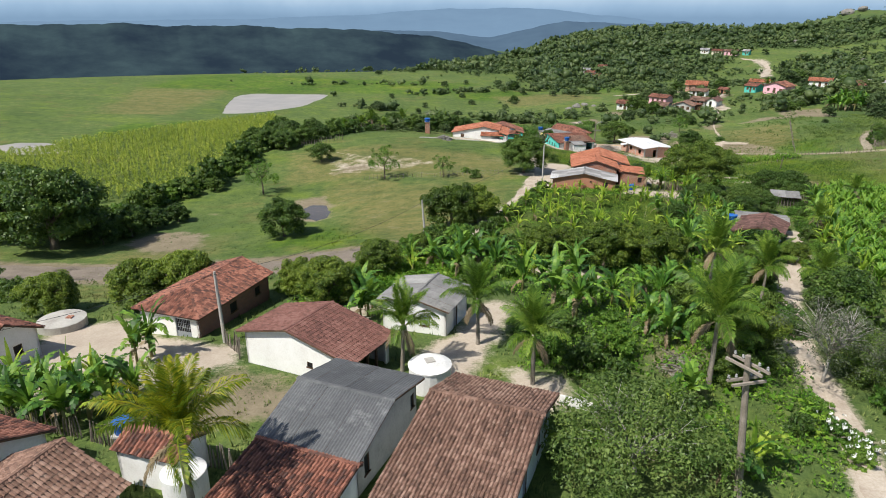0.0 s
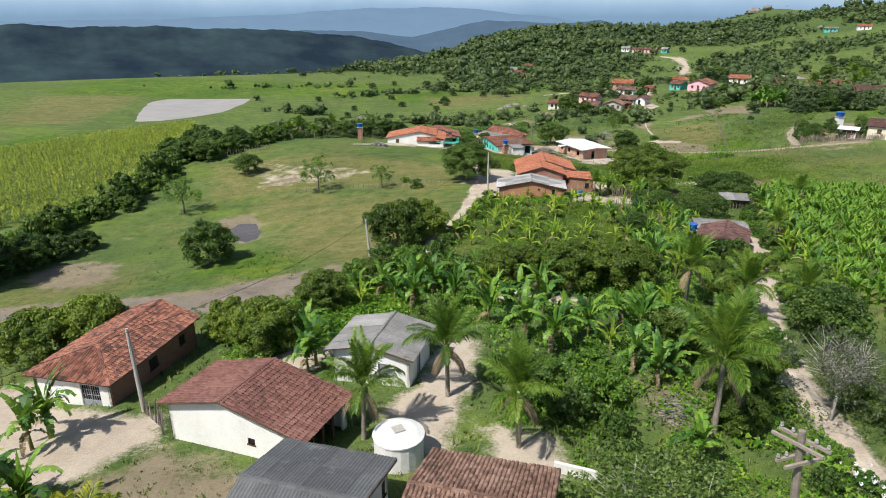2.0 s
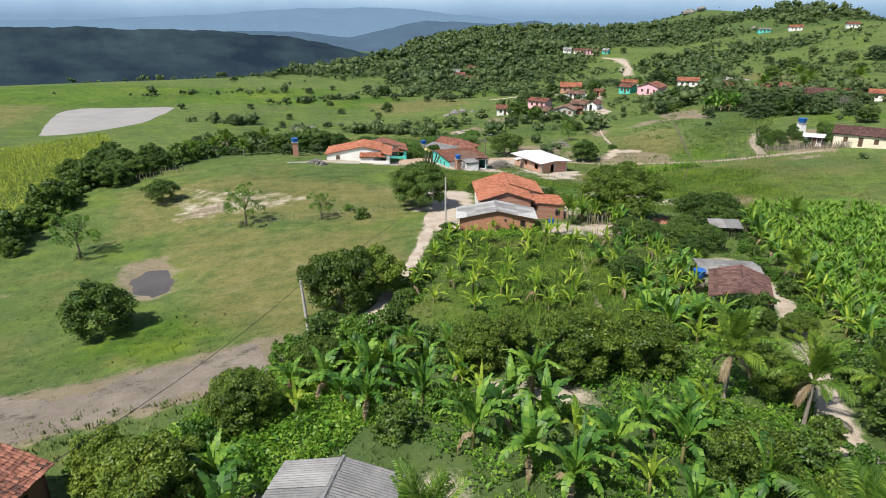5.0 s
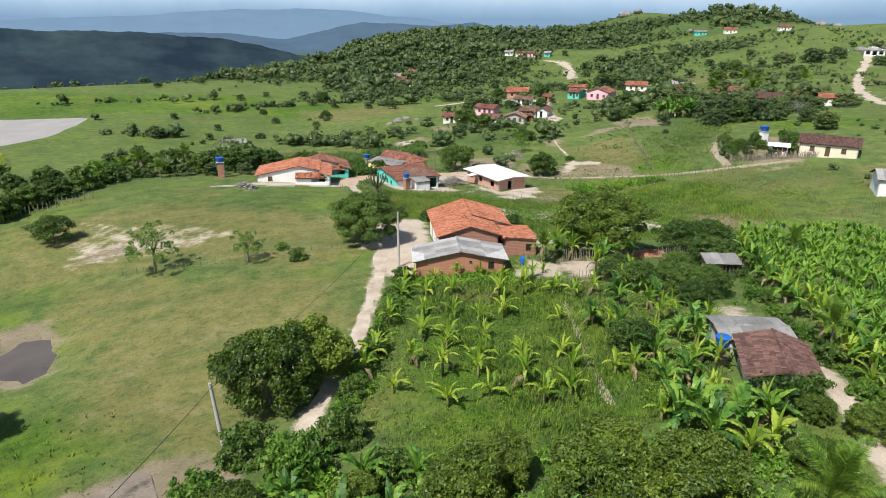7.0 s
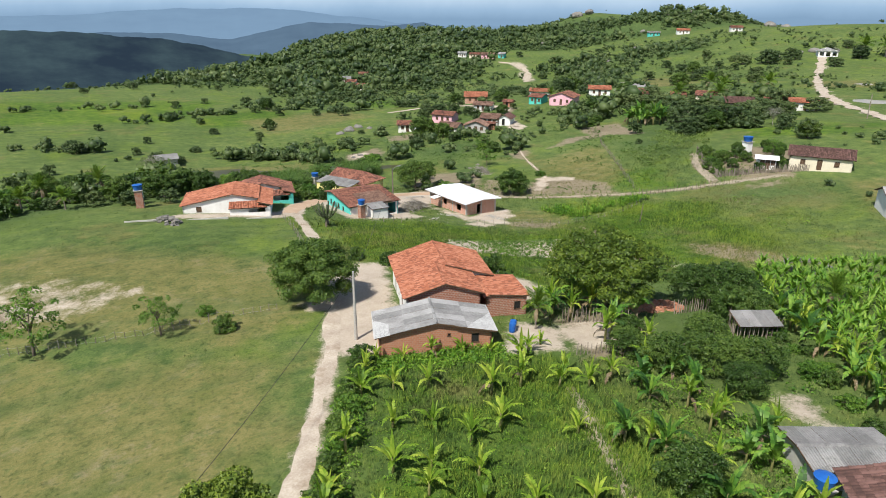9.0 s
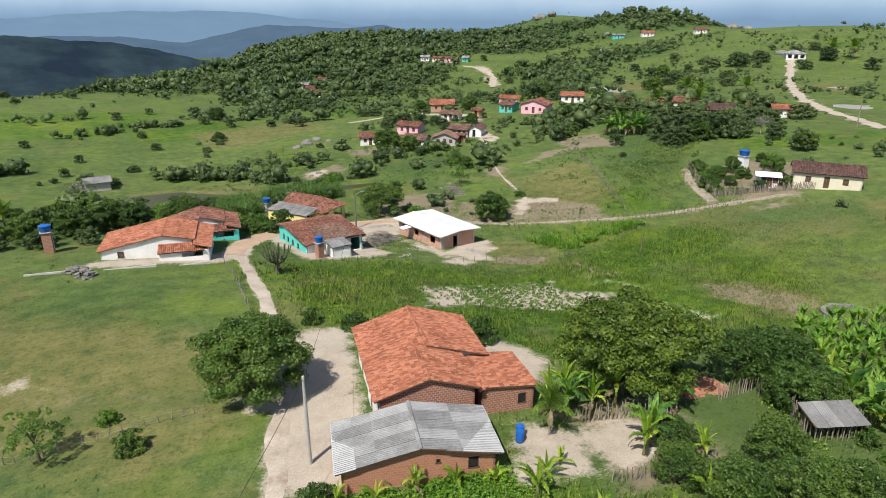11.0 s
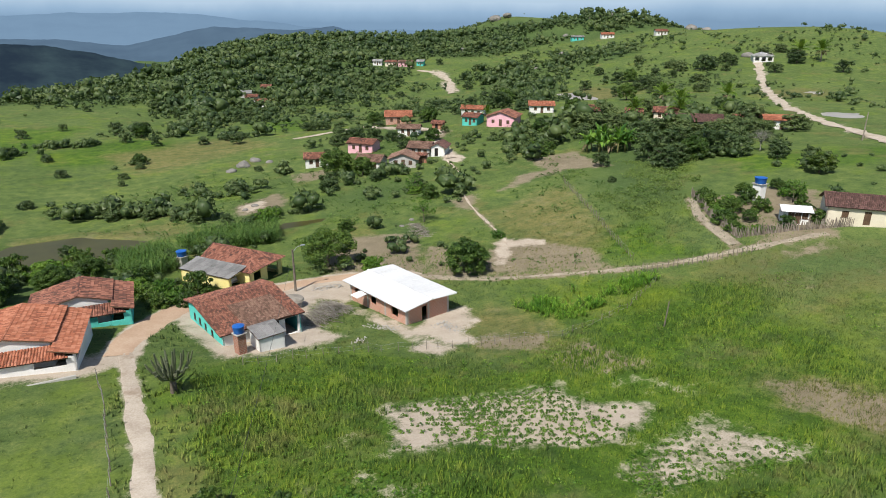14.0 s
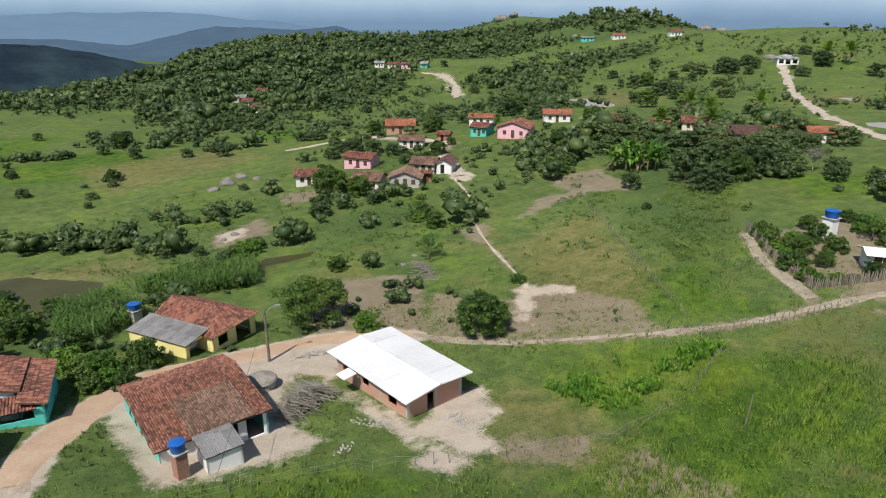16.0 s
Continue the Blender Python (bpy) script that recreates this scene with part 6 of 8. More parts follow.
def blade_field(places, leaf_sets, sizes, seed):
    """Copies of a small mesh at many places, joined."""
    r = np.random.default_rng(seed)
    V, F, n = [], [], 0
    for i, (x_, y_, z_) in enumerate(places):
        v, f = leaf_sets[i % len(leaf_sets)]
        a, s = r.uniform(0, 6.283), r.uniform(*sizes)
        c, sn = math.cos(a) * s, math.sin(a) * s
        w = np.column_stack([v[:, 0] * c - v[:, 1] * sn + x_, v[:, 0] * sn + v[:, 1] * c + y_, v[:, 2] * s + z_])
        V.append(w)
        F.append(f + n)
        n += len(w)
    return np.concatenate(V), np.concatenate(F)


def scatter(poly, step, seed, jitter=0.45):
    r = np.random.default_rng(seed)
    q = np.asarray(poly, float)
    xs, ys = np.meshgrid(np.arange(q[:, 0].min(), q[:, 0].max(), step), np.arange(q[:, 1].min(), q[:, 1].max(), step))
    xs, ys = xs.ravel() + r.uniform(-jitter, jitter, xs.size) * step, ys.ravel() + r.uniform(-jitter, jitter, ys.size) * step
    k = inside(poly, xs, ys) > 0
    xs, ys = xs[k], ys[k]
    return np.column_stack([xs, ys, ground_z(xs, ys)])


# dense banana plantation east of the sand path
clumps = []
for s in range(3):
    rr = random.Random(s + 40)
    V, F, n = [], [], 0
    h = rr.uniform(1.3, 2.0)
    for i in range(8):
        v, f = banana_leaf(rr.uniform(1.6, 2.1), 0.21, rr.uniform(64, 88), rr.uniform(30, 80), 0.3, i + 10 * s, 6)
        v, f = np.array(v)[::1], np.array(f)
        a = i * 2.4 + rr.uniform(-0.3, 0.3)
        V.append(np.column_stack([v[:, 0] * math.cos(a) - v[:, 1] * math.sin(a), v[:, 0] * math.sin(a) + v[:, 1] * math.cos(a), v[:, 2] + h]))
        F.append(f + n)
        n += len(v)
    g = Geo().tube([(0, 0, -0.2), (0, 0, h)], [0.12, 0.06], 4, False)
    V.append(np.array([tuple(p) for p in g.v]))
    F.append(np.array(g.f) + n)
    clumps.append((np.concatenate(V), np.concatenate(F)))
DENSE = [(37.5, 56), (41.4, 66), (46, 75.5), (52, 87), (60, 102), (69, 110), (78, 106), (84, 96), (74, 76), (62, 60), (52, 48), (42, 47)]
spots = scatter(DENSE, 1.5, 3)
edge = along([(36, 57), (40, 67), (45, 77), (51, 88.5), (59, 104)], spots[:, 0], spots[:, 1])
for i, (x_, y_, _) in enumerate(spots[edge < 3.6]):
    plant(BANANAS[(4, 1, 0)[i % 3]], x_, y_, r.uniform(0.85, 1.15), r.uniform(0, 360), r.uniform(0.9, 1.1), "banana plant at the edge of the plantation")
v, f = blade_field(spots[edge >= 3.6], clumps, (0.6, 0.95), 4)
stuff("banana_plantation", v, f, LEAF_FIELD, "dense green banana plantation behind the path", "plantation")

# maize and cane
def stalk(seed, h, n, w):
    rr = random.Random(seed)
    V, F, k = [], [], 0
    for i in range(n):
        a, z0 = rr.uniform(0, 6.283), h * rr.uniform(0.15, 0.8)
        L = h * rr.uniform(0.35, 0.6)
        c, s = math.cos(a), math.sin(a)
        q = [(0, -w), (0, w), (L * 0.5, w), (L * 0.5, -w), (L, 0.01), (L, -0.01)]
        zz = [z0, z0, z0 + L * 0.45, z0 + L * 0.45, z0 + L * 0.1, z0 + L * 0.1]
        V += [(c * x_ - s * y_, s * x_ + c * y_, z_) for (x_, y_), z_ in zip(q, zz)]
        F += [(k, k + 1, k + 2, k + 3), (k + 3, k + 2, k + 4, k + 5)]
        k += 6
    V += [(-0.03, 0, 0), (0.03, 0, 0), (0.02, 0, h), (-0.02, 0, h)]
    F += [(k, k + 1, k + 2, k + 3)]
    return np.array(V), np.array(F)


CORN = [(-60, 226), (-92, 172), (-98, 150), (-104, 122), (-80, 98), (-62, 103), (-53, 116), (-48, 130), (-47.5, 178), (-54, 212)]
maize = [stalk(i, 2.0, 7, 0.09) for i in range(5)]
v, f = blade_field(scatter(CORN, 1.28, 5), maize, (0.75, 1.15), 6)
stuff("maize_field", v, f, LEAF_CORN, "ripening yellow-green maize field", "field")
cane = [stalk(i + 20, 2.6, 8, 0.06) for i in range(5)]
CANE = [(26, 204), (30, 194), (24, 186), (20, 190), (20, 200)], [(33, 199), (45, 198), (47, 206), (36, 209), (29, 205)]
v, f = blade_field(np.concatenate([scatter(c, 0.55, 7) for c in CANE]), cane, (0.7, 1.1), 8)
stuff("cane_patch", v, f, LEAF_CANE, "tall green cane thicket by the pond", "plants")

def noise2(x, y, s):
    return np.array([noise.noise((a * s, b * s, 3.7)) for a, b in zip(x, y)])


REEDS = [(63, 153.4), (65, 147.5), (69.5, 146), (75, 148), (84, 149), (83, 151.2), (73, 153.2), (67, 156)]
q = scatter(REEDS, 0.42, 17)
q = q[noise2(q[:, 0], q[:, 1], 0.28) + 0.5 * noise2(q[:, 0], q[:, 1], 0.9) > -0.02]
v, f = blade_field(q, [stalk(i + 40, 1.3, 8, 0.06) for i in range(5)], (0.35, 1.15), 18)
stuff("tall_grass", v, f, LEAF_FIELD, "tall bright green grass clump beside the track", "plants")
# sparse crop rows on pale soil
crop_leaf = []
for s in range(4):
    v, f = leaf_cloud([(0, 0, 0.16, 0.30, 0.30, 0.18)], 22, 0.26, s + 60)
    crop_leaf.append((v, f))
pl = []
for poly in PATCHY[:3]:
    q = scatter(poly, 0.34, 9, 0.15)
    row = (q[:, 0] * 0.35 + q[:, 1] * 0.94 + 0.5 * noise2(q[:, 0], q[:, 1], 0.25)) % 0.82
    thick = 0.72 + 0.9 * noise2(q[:, 0], q[:, 1], 0.13)
    pl.append(q[(row < 0.26 + 0.36 * thick) & (np.random.default_rng(2).random(len(q)) < thick)])
v, f = blade_field(np.concatenate(pl), crop_leaf, (0.35, 0.85), 10)
stuff("bean_crop", v, f, LEAF_GREEN, "sparse rows of low bean plants on pale soil", "crop")


# coconut palms
def frond(L, rise, bend, seed, droop):
    r = random.Random(seed)
    n = 12
    pts, pos, ang = [], Vector((0, 0, 0)), radians(rise)
    for i in range(n + 1):
        pts.append(pos.copy())
        a = radians(rise - bend * ((i + 0.5) / n) ** 1.4)
        pos = pos + Vector((math.cos(a), 0, math.sin(a))) * (L / n)
    g = Geo().tube(pts[::2], [0.045 * (1 - 0.8 * i / 6) + 0.006 for i in range(7)], 4, False)
    m = 62
    for i in range(m):
        s = 0.14 + 0.86 * i / (m - 1)
        k = min(int(s * n), n - 1)
        p = pts[k].lerp(pts[k + 1], s * n - k)
        t = (pts[k + 1] - pts[k]).normalized()
        up = Vector((-t.z, 0, t.x))
        ln = L * 0.27 * (math.sin(math.pi * (0.12 + 0.80 * s)) ** 0.8 + 0.08) * r.uniform(0.85, 1.1)
        for sd in (-1, 1):
            out = (Vector((0, sd, 0)) * 0.66 + t * 0.70 + up * r.uniform(-0.05, 0.3)).normalized()
            mid = p + out * ln * 0.5
            end = p + out * ln * 0.92 - Vector((0, 0, ln * droop * r.uniform(0.7, 1.6)))
            w = t * 0.042
            g.add([p, mid + w, end, mid - w], [(0, 1, 2, 3)])
    return g


FRONDS = [frond(3.9, 88, 26, 1, 0.12), frond(4.1, 80, 50, 2, 0.22), frond(4.0, 66, 74, 3, 0.34), frond(3.5, 40, 86, 4, 0.5), frond(2.4, -25, 55, 5, 0.4)]


def palm_kind(seed, h, n, leafmat, label, lean, dead=3):
    r = random.Random(seed)
    t = thing("coconut_palm", ID, label, "palm tree", "coconut palms")
    g = Geo()
    g.soft = True
    k = 9
    g.tube([(lean * h * (i / k) ** 1.6, 0, -0.4 + (h + 0.4) * i / k) for i in range(k + 1)], [0.20 - 0.075 * i / k + (0.10 if i == 0 else 0) + 0.012 * (i % 2) for i in range(k + 1)], 9)
    part("trunk", g, PALMTRUNK, t)
    mats = {}
    for i in range(n + dead):
        j = 4 if i >= n else min(3, int(4 * i / n))
        key = (j, i >= n)
        if key not in mats:
            me = FRONDS[j].mesh("frond")
            me.materials.append(LEAF_DEAD if i >= n else leafmat)
            mats[key] = me
        ob = new("frond", mats[key])
        ob.parent = t
        s = r.uniform(0.85, 1.08)
        ob.matrix_basis = pose(lean * h, 0, h - 0.1 - 0.015 * i, r.uniform(-6, 6), 0, 137.5 * i + r.uniform(-18, 18)) @ Matrix.Diagonal((s, s, s, 1))
        if i >= n:
            tagged(ob, label="dry brown hanging frond")
    part("fruit", Geo().lathe([(0.02, h - 0.55), (0.22, h - 0.45), (0.28, h - 0.3), (0.15, h - 0.1)], 8, lean * h, 0), LEAF_GREEN, t)
    return t


PALM = palm_kind(1, 4.6, 17, LEAF_PALM, "coconut palm with full green crown", 0.04)
grow(PALM, 0.84, 0.84)
PALMTALL = palm_kind(2, 5.2, 18, LEAF_PALM, "tall coconut palm with drooping lower fronds", 0.08)
PALMY = palm_kind(3, 5.4, 19, LEAF_PALMYELLOW, "wind-blown coconut palm with yellowing fronds", -0.05, 1)
plant(PALMY, -11.8, 24.0, 1.0, 100)
for model, x_, y_, s_, a_ in ((PALM, -2.9, 38.6, 0.95, 0), (PALM, 2.5, 42.6, 0.98, 130), (PALM, 5.8, 36.6, 0.98, 220), (PALMTALL, 17.3, 36.4, 0.98, 70), (PALM, 19.4, 39.0, 0.72, 300), (PALM, 32.3, 50.4, 0.8, 160), (PALM, 24.5, 54.6, 0.98, 20), (PALM, 27.6, 51.0, 0.9, 250),
                           (PALM, 32.8, 101.6, 0.62, 40), (PALM, 44.0, 72.0, 0.7, 200), (PALM, 62.0, 94.0, 0.75, 90), (PALM, -12.0, 182.0, 0.85, 10), (PALM, 0.0, 186.0, 0.8, 200), (PALM, -20.0, 176.0, 0.8, 100), (PALM, 128.0, 262.0, 0.8, 40)):
    plant(model, x_, y_, s_, a_)

for i, (x_, y_) in enumerate(((17.0, 100.6), (19.2, 100.0), (21.6, 99.6), (24.2, 99.0), (26.6, 98.4), (15.6, 98.6), (29.6, 97.2), (31.4, 98.2))):
    plant(BANANAS[(1, 3, 4)[i % 3]], x_, y_, r.uniform(0.65, 0.85), i * 70, 1.0)
for i, (x_, y_) in enumerate(((1.6, 64.4), (3.6, 61.8), (6.2, 63.6), (7.8, 61.4), (5.4, 67.4), (1.2, 67.2), (8.4, 66.2), (-3.6, 63.6))):
    plant(BANANAS[(0, 2)[i % 2]], x_, y_, r.uniform(0.8, 1.0), i * 61, 1.0)
for x_, y_, s_ in ((33.4, 66.9, 0.9), (35.0, 65.8, 1.0), (31.4, 66.2, 0.7)):
    plant(BUSH, x_, y_, s_, x_ * 40, 1.1)
# tall banana clump and trees among the upper houses
for i, (x_, y_) in enumerate(((125.5, 212.5), (127, 210), (128.5, 208.4), (130.4, 207.2), (132.3, 206.8), (134, 207.6), (127.6, 213.4), (130, 211), (132.6, 210.4), (135.4, 209.4), (131, 214), (128.8, 211.6))):
    plant(BANANAS[(2, 0)[i % 2]], x_, y_, r.uniform(1.6, 2.1), i * 77, r.uniform(1.0, 1.2))
for i, (x_, y_) in enumerate(((35.8, 103.6), (37.4, 102.8), (43.6, 100.8), (36.6, 105.4), (38.6, 104.2), (39.8, 103.0), (40.8, 104.6), (35.0, 105.0), (38.4, 97.6), (37.2, 96.8))):
    plant(BANANAS[(2, 4)[i % 2]], x_, y_, r.uniform(1.0, 1.3), i * 77, r.uniform(1.0, 1.25))
for i, (x_, y_, s_) in enumerate(((110.0, 158.6, 0.9), (113.6, 156.0, 1.0), (118.6, 163.6, 1.1), (122.0, 158.0, 0.9), (108.6, 154.4, 0.7), (116.6, 150.6, 0.8), (124.6, 161.2, 1.0), (107.4, 149.8, 0.6))):
    plant((LIGHT, BUSH, ROUND, BUSH2)[i % 4], x_, y_, s_ * (0.5, 0.9, 0.32, 0.8)[i % 4], i * 55)


def herbs(name, x, y, sizes, n, size, leaf, label, seed):
    """Low leafy clumps, joined."""
    forms = []
    for s in range(6):
        q = random.Random(s + seed)
        forms.append(leaf_cloud([(q.uniform(-0.4, 0.4), q.uniform(-0.4, 0.4), q.uniform(0.15, 0.5), 0.45, 0.45, 0.32) for _ in range(3)], int(n * 1.7), size * 0.78, s + seed))
    r = np.random.default_rng(seed)
    z = ground_z(x, y)
    k = len(x)
    s = r.uniform(*sizes, k) * r.uniform(0.6, 1.3, k)
    a = r.uniform(0, 6.283, k)
    V, F, m = [], [], 0
    for i in range(k):
        v, f = forms[i % 6]
        c, sn = math.cos(a[i]) * s[i], math.sin(a[i]) * s[i]
        V.append(np.column_stack([v[:, 0] * c - v[:, 1] * sn + x[i], v[:, 0] * sn + v[:, 1] * c + y[i], v[:, 2] * s[i] + z[i] - 0.05]))
        F.append(f + m)
        m += len(v)
    stuff(name, np.concatenate(V), np.concatenate(F), leaf, label, "weeds")


def sown(polys, n, seed, bare=0.3):
    """Places inside some outlines, off the bare soil and out of the water."""
    r = np.random.default_rng(seed)
    out = []
    for p in polys:
        q = np.asarray(p, float)
        x, y = r.uniform(q[:, 0].min(), q[:, 0].max(), n), r.uniform(q[:, 1].min(), q[:, 1].max(), n)
        k = (inside(p, x, y) > 0) & (cover(x, y)["soil"] < bare)
        for w, _, _ in PONDS.values():
            k &= inside(w, x, y) < -1
        out.append(np.column_stack([x[k], y[k]]))
    q = np.concatenate(out)
    return q[:, 0], q[:, 1]


GARDENS = [[(3.5, 33), (8, 30), (20, 26), (24, 36), (27, 44), (31, 54), (34, 62), (22, 66), (4, 68), (0, 60), (6, 52), (7, 44)], [(-12, 46), (-4, 52), (2, 58), (4, 70), (-6, 68), (-14, 58)]]
x_, y_ = sown(GARDENS, 2700, 31, 0.3)
herbs("garden_weeds", x_, y_, (0.4, 1.15), 16, 0.34, LEAF_FIELD, "rank green weeds and herbs between garden plants", 300)
EDGES = [[(5, 76), (7.5, 76), (13, 90), (17.5, 102), (15.5, 102), (10.5, 92), (6, 82)], [(16, 98), (29, 96), (30, 99), (17, 101)], [(24, 66), (34, 68), (42, 92), (36, 94), (30, 80)], [(36, 64), (44, 78), (54, 98), (62, 108), (58, 109), (48, 95), (38, 74)]]
PLOT = [[(5, 75), (9, 68), (18, 66), (25, 67), (29, 84), (31, 95), (16, 99), (11, 88)], [(25, 68), (33, 70), (40, 90), (33, 94), (29, 84)]]
x_, y_ = sown(PLOT, 1700, 33)
herbs("plot_weeds", x_, y_, (0.2, 0.42), 10, 0.4, LEAF_FIELD, "knee-high weeds between young banana plants", 330)
x_, y_ = sown(EDGES, 700, 32)
herbs("edge_weeds", x_, y_, (0.4, 0.9), 18, 0.34, LEAF_FIELD, "dense weeds along the lane and garden edges", 320)


# ---- houses of the village on the slope and of the compound ----
def small_house(x, y, yaw, W, D, h, rise, rmat, wmat, label, along_y=False, seed=1, group="village houses", style="tile", opens=None):
    o = opens or {"front": [(W * 0.18, 0.9, 0.9, 1.0, "wood"), (W * 0.45, 0.0, 0.9, 2.05, "wood_door"), (W * 0.72, 0.9, 0.9, 1.0, "wood")]}
    return gable_house("house", x, y, yaw, W, D, h, rise, rmat, wmat, label, along_y=along_y, seed=seed, over=0.45, style=style, opens=o, group=group)


HOMES = []


def house_on(a, b, D, h, rise, rmat, wmat, label, along_y=False, style="tile", opens=None, group="village houses"):
    """A small house whose front runs from a to b and looks to the valley."""
    W, yaw = math.hypot(b[0] - a[0], b[1] - a[1]), math.degrees(math.atan2(b[1] - a[1], b[0] - a[0]))
    HOMES.append((a[0] + (b[0] - a[0]) / 2 + 0.3 * D, a[1] + (b[1] - a[1]) / 2 + 0.4 * D, W))
    return small_house(a[0], a[1], yaw, W, D, h, rise, rmat, wmat, label, along_y, 100 + len(HOMES), group, style, opens)


ONE_DOOR = {"front": [(1.0, 0.0, 0.9, 2.0, "dark")]}
house_on((66.4, 251.3), (71.8, 249.4), 4.6, 2.3, 1.0, TILE_RED, PLASTER, "small white house with red tile roof on bare earth")
house_on((81.0, 259.2), (86.0, 253.7), 5.0, 2.5, 0.95, TILE_RED, PINK, "pale red house with tile roof on the slope")
house_on((75.2, 238.4), (79.6, 234.3), 5.4, 2.2, 1.1, TILE_OLD, PLASTER, "white-fronted house with old brown tile roof beside the big tree")
house_on((81.7, 233.2), (87.2, 229.5), 5.8, 2.2, 1.25, TILE_OLD, GREYWALL, "grey rendered house with gabled old tile roof", True)
house_on((90.4, 240.6), (94.6, 236.8), 5.2, 2.3, 1.1, TILE_OLD, GREYWALL, "grey house with brown tile roof by the path")
house_on((94.9, 236.6), (97.6, 234.2), 5.6, 2.2, 1.0, TILE_DARK, PLASTER, "narrow white house with dark tile roof above the footpath", True, opens=ONE_DOOR)
house_on((89.4, 233.6), (91.0, 232.0), 1.8, 1.9, 0.3, TILE_RED, BRICKORANGE, "little brick outhouse with tile roof", opens={})
house_on((99.8, 267.2), (105.0, 263.4), 4.3, 2.2, 0.9, TILE_OLD, PLASTER, "long white house with brown tile roof")
house_on((106.8, 291.6), (114.6, 288.0), 6.0, 2.6, 1.5, TILE_ORANGE, BRICKPALE, "brick house with bright orange tile roof")
house_on((111.6, 267.5), (113.8, 265.0), 2.6, 1.8, 0.6, TILE_RED, BRICKORANGE, "small brick shed with tile roof by the village road", opens=ONE_DOOR)
house_on((123.9, 255.8), (129.5, 249.5), 8.5, 2.7, 1.45, TILE_RED, PINK, "bright pink house with broad red gable roof", True, opens={})
house_on((120.6, 264.6), (123.4, 260.6), 5.5, 2.4, 0.9, TILE_RED, TEAL, "turquoise house with tile roof")
house_on((129.0, 279.5), (134.6, 274.6), 4.6, 2.5, 0.9, TILE_ORANGE, PLASTER, "white house with orange roof behind the pink house")
house_on((146.1, 264.7), (152.6, 260.4), 5.2, 2.4, 1.1, TILE_ORANGE, PLASTER, "white house with orange tile roof among trees")
house_on((153.2, 245.8), (157.2, 242.6), 4.6, 2.3, 1.2, TILE_RED, CREAM, "cream house with dull red roof under trees")
house_on((159.0, 234.6), (162.4, 231.6), 4.2, 2.3, 1.2, TILE_RED, GREYWALL, "grey house with brown roof half hidden by trees")
house_on((166.5, 231.0), (171.2, 226.0), 4.6, 2.4, 1.2, TILE_RED, CREAM, "cream house with red roof beside palms")
house_on((158.7, 217.9), (170.6, 209.6), 6.2, 2.3, 1.5, TILE_DARK, GREYWALL, "long house with dark brown tile roof and pale gable")
house_on((173.4, 208.6), (177.0, 205.0), 4.4, 2.3, 1.1, TILE_RED, CREAM, "small house with red roof beside the long house")
house_on((177.0, 202.0), (183.6, 196.6), 5.0, 2.4, 1.0, TILE_ORANGE, PLASTER, "white house with orange roof near the far road")
for a, b, D, rm, wm, lab in (((105.2, 454.8), (109.8, 452.6), 5.0, TILE_RED, CREAM, "cream house with red roof among woods"), ((90.4, 424.2), (95.0, 422.0), 5.0, TILE_RED, PLASTER, "white house with red roof among woods"), ((90.6, 405.2), (97.4, 401.6), 5.0, TILE_RED, PLASTER, "long white house with red roof among woods"), ((90.0, 439.2), (95.4, 436.8), 4.5, FIBRE, GREYWALL, "grey house with sheet roof among woods"),
                             ((193.2, 506.6), (198.4, 503.6), 5.0, FIBRE_PALE, PLASTER, "white house with pale roof on the hilltop"), ((199.0, 499.6), (205.2, 495.6), 5.5, TILE_RED, CREAM, "cream house with red roof on the hilltop"), ((206.4, 494.8), (214.2, 489.6), 5.0, TILE_OLD, PINK, "pale red house with old roof on the hilltop"), ((217.6, 489.8), (221.0, 486.8), 5.0, FIBRE_PALE, TEAL, "turquoise house on the hilltop")):
    house_on(a, b, D, 2.5, 1.1, rm, wm, lab, style="sheet" if rm in (FIBRE, FIBRE_PALE) else "tile")
VILLA = gable_house("villa", 321, 314, -42, 9.5, 7.5, 2.6, 1.6, FIBRE_PALE, PLASTER, "white villa with pale roof at the road's end", seed=70, style="smooth", hip=4.0, deck=WHITEPAINT, opens={"front": [(0.8, 0.3, 2.0, 1.8, "hole"), (3.8, 0, 2.0, 2.1, "hole"), (6.8, 0.3, 2.0, 1.8, "hole")]})
small_house(352, 462, -30, 9, 5.5, 2.6, 1.3, TILE_ORANGE, PLASTER, "white house with orange roof on the ridge", seed=71)
small_house(372, 430, -30, 8, 5, 2.6, 1.3, TILE_RED, PLASTER, "white house with red roof on the ridge", seed=72)
small_house(338, 478, -30, 9, 5, 2.4, 0.9, FIBRE_PALE, TEAL, "long turquoise building on the ridge", seed=73)
# the fenced compound
house_on((114.2, 145.9), (121.2, 137.7), 5.5, 2.6, 1.3, TILE_DARK, CREAM, "cream farmhouse with dark brown tile roof", group="")
small_house(110.4, 150.2, -45, 3.6, 3.0, 2.0, 0.4, WHITEROOF, PLASTER, "small white outbuilding with white roof", seed=75, group="", style="smooth")
small_house(104.6, 118.6, -39, 9.0, 6.0, 2.6, 1.1, FIBRE_PALE, PLASTER, "white house with pale roof past the field", seed=76, group="", style="sheet")


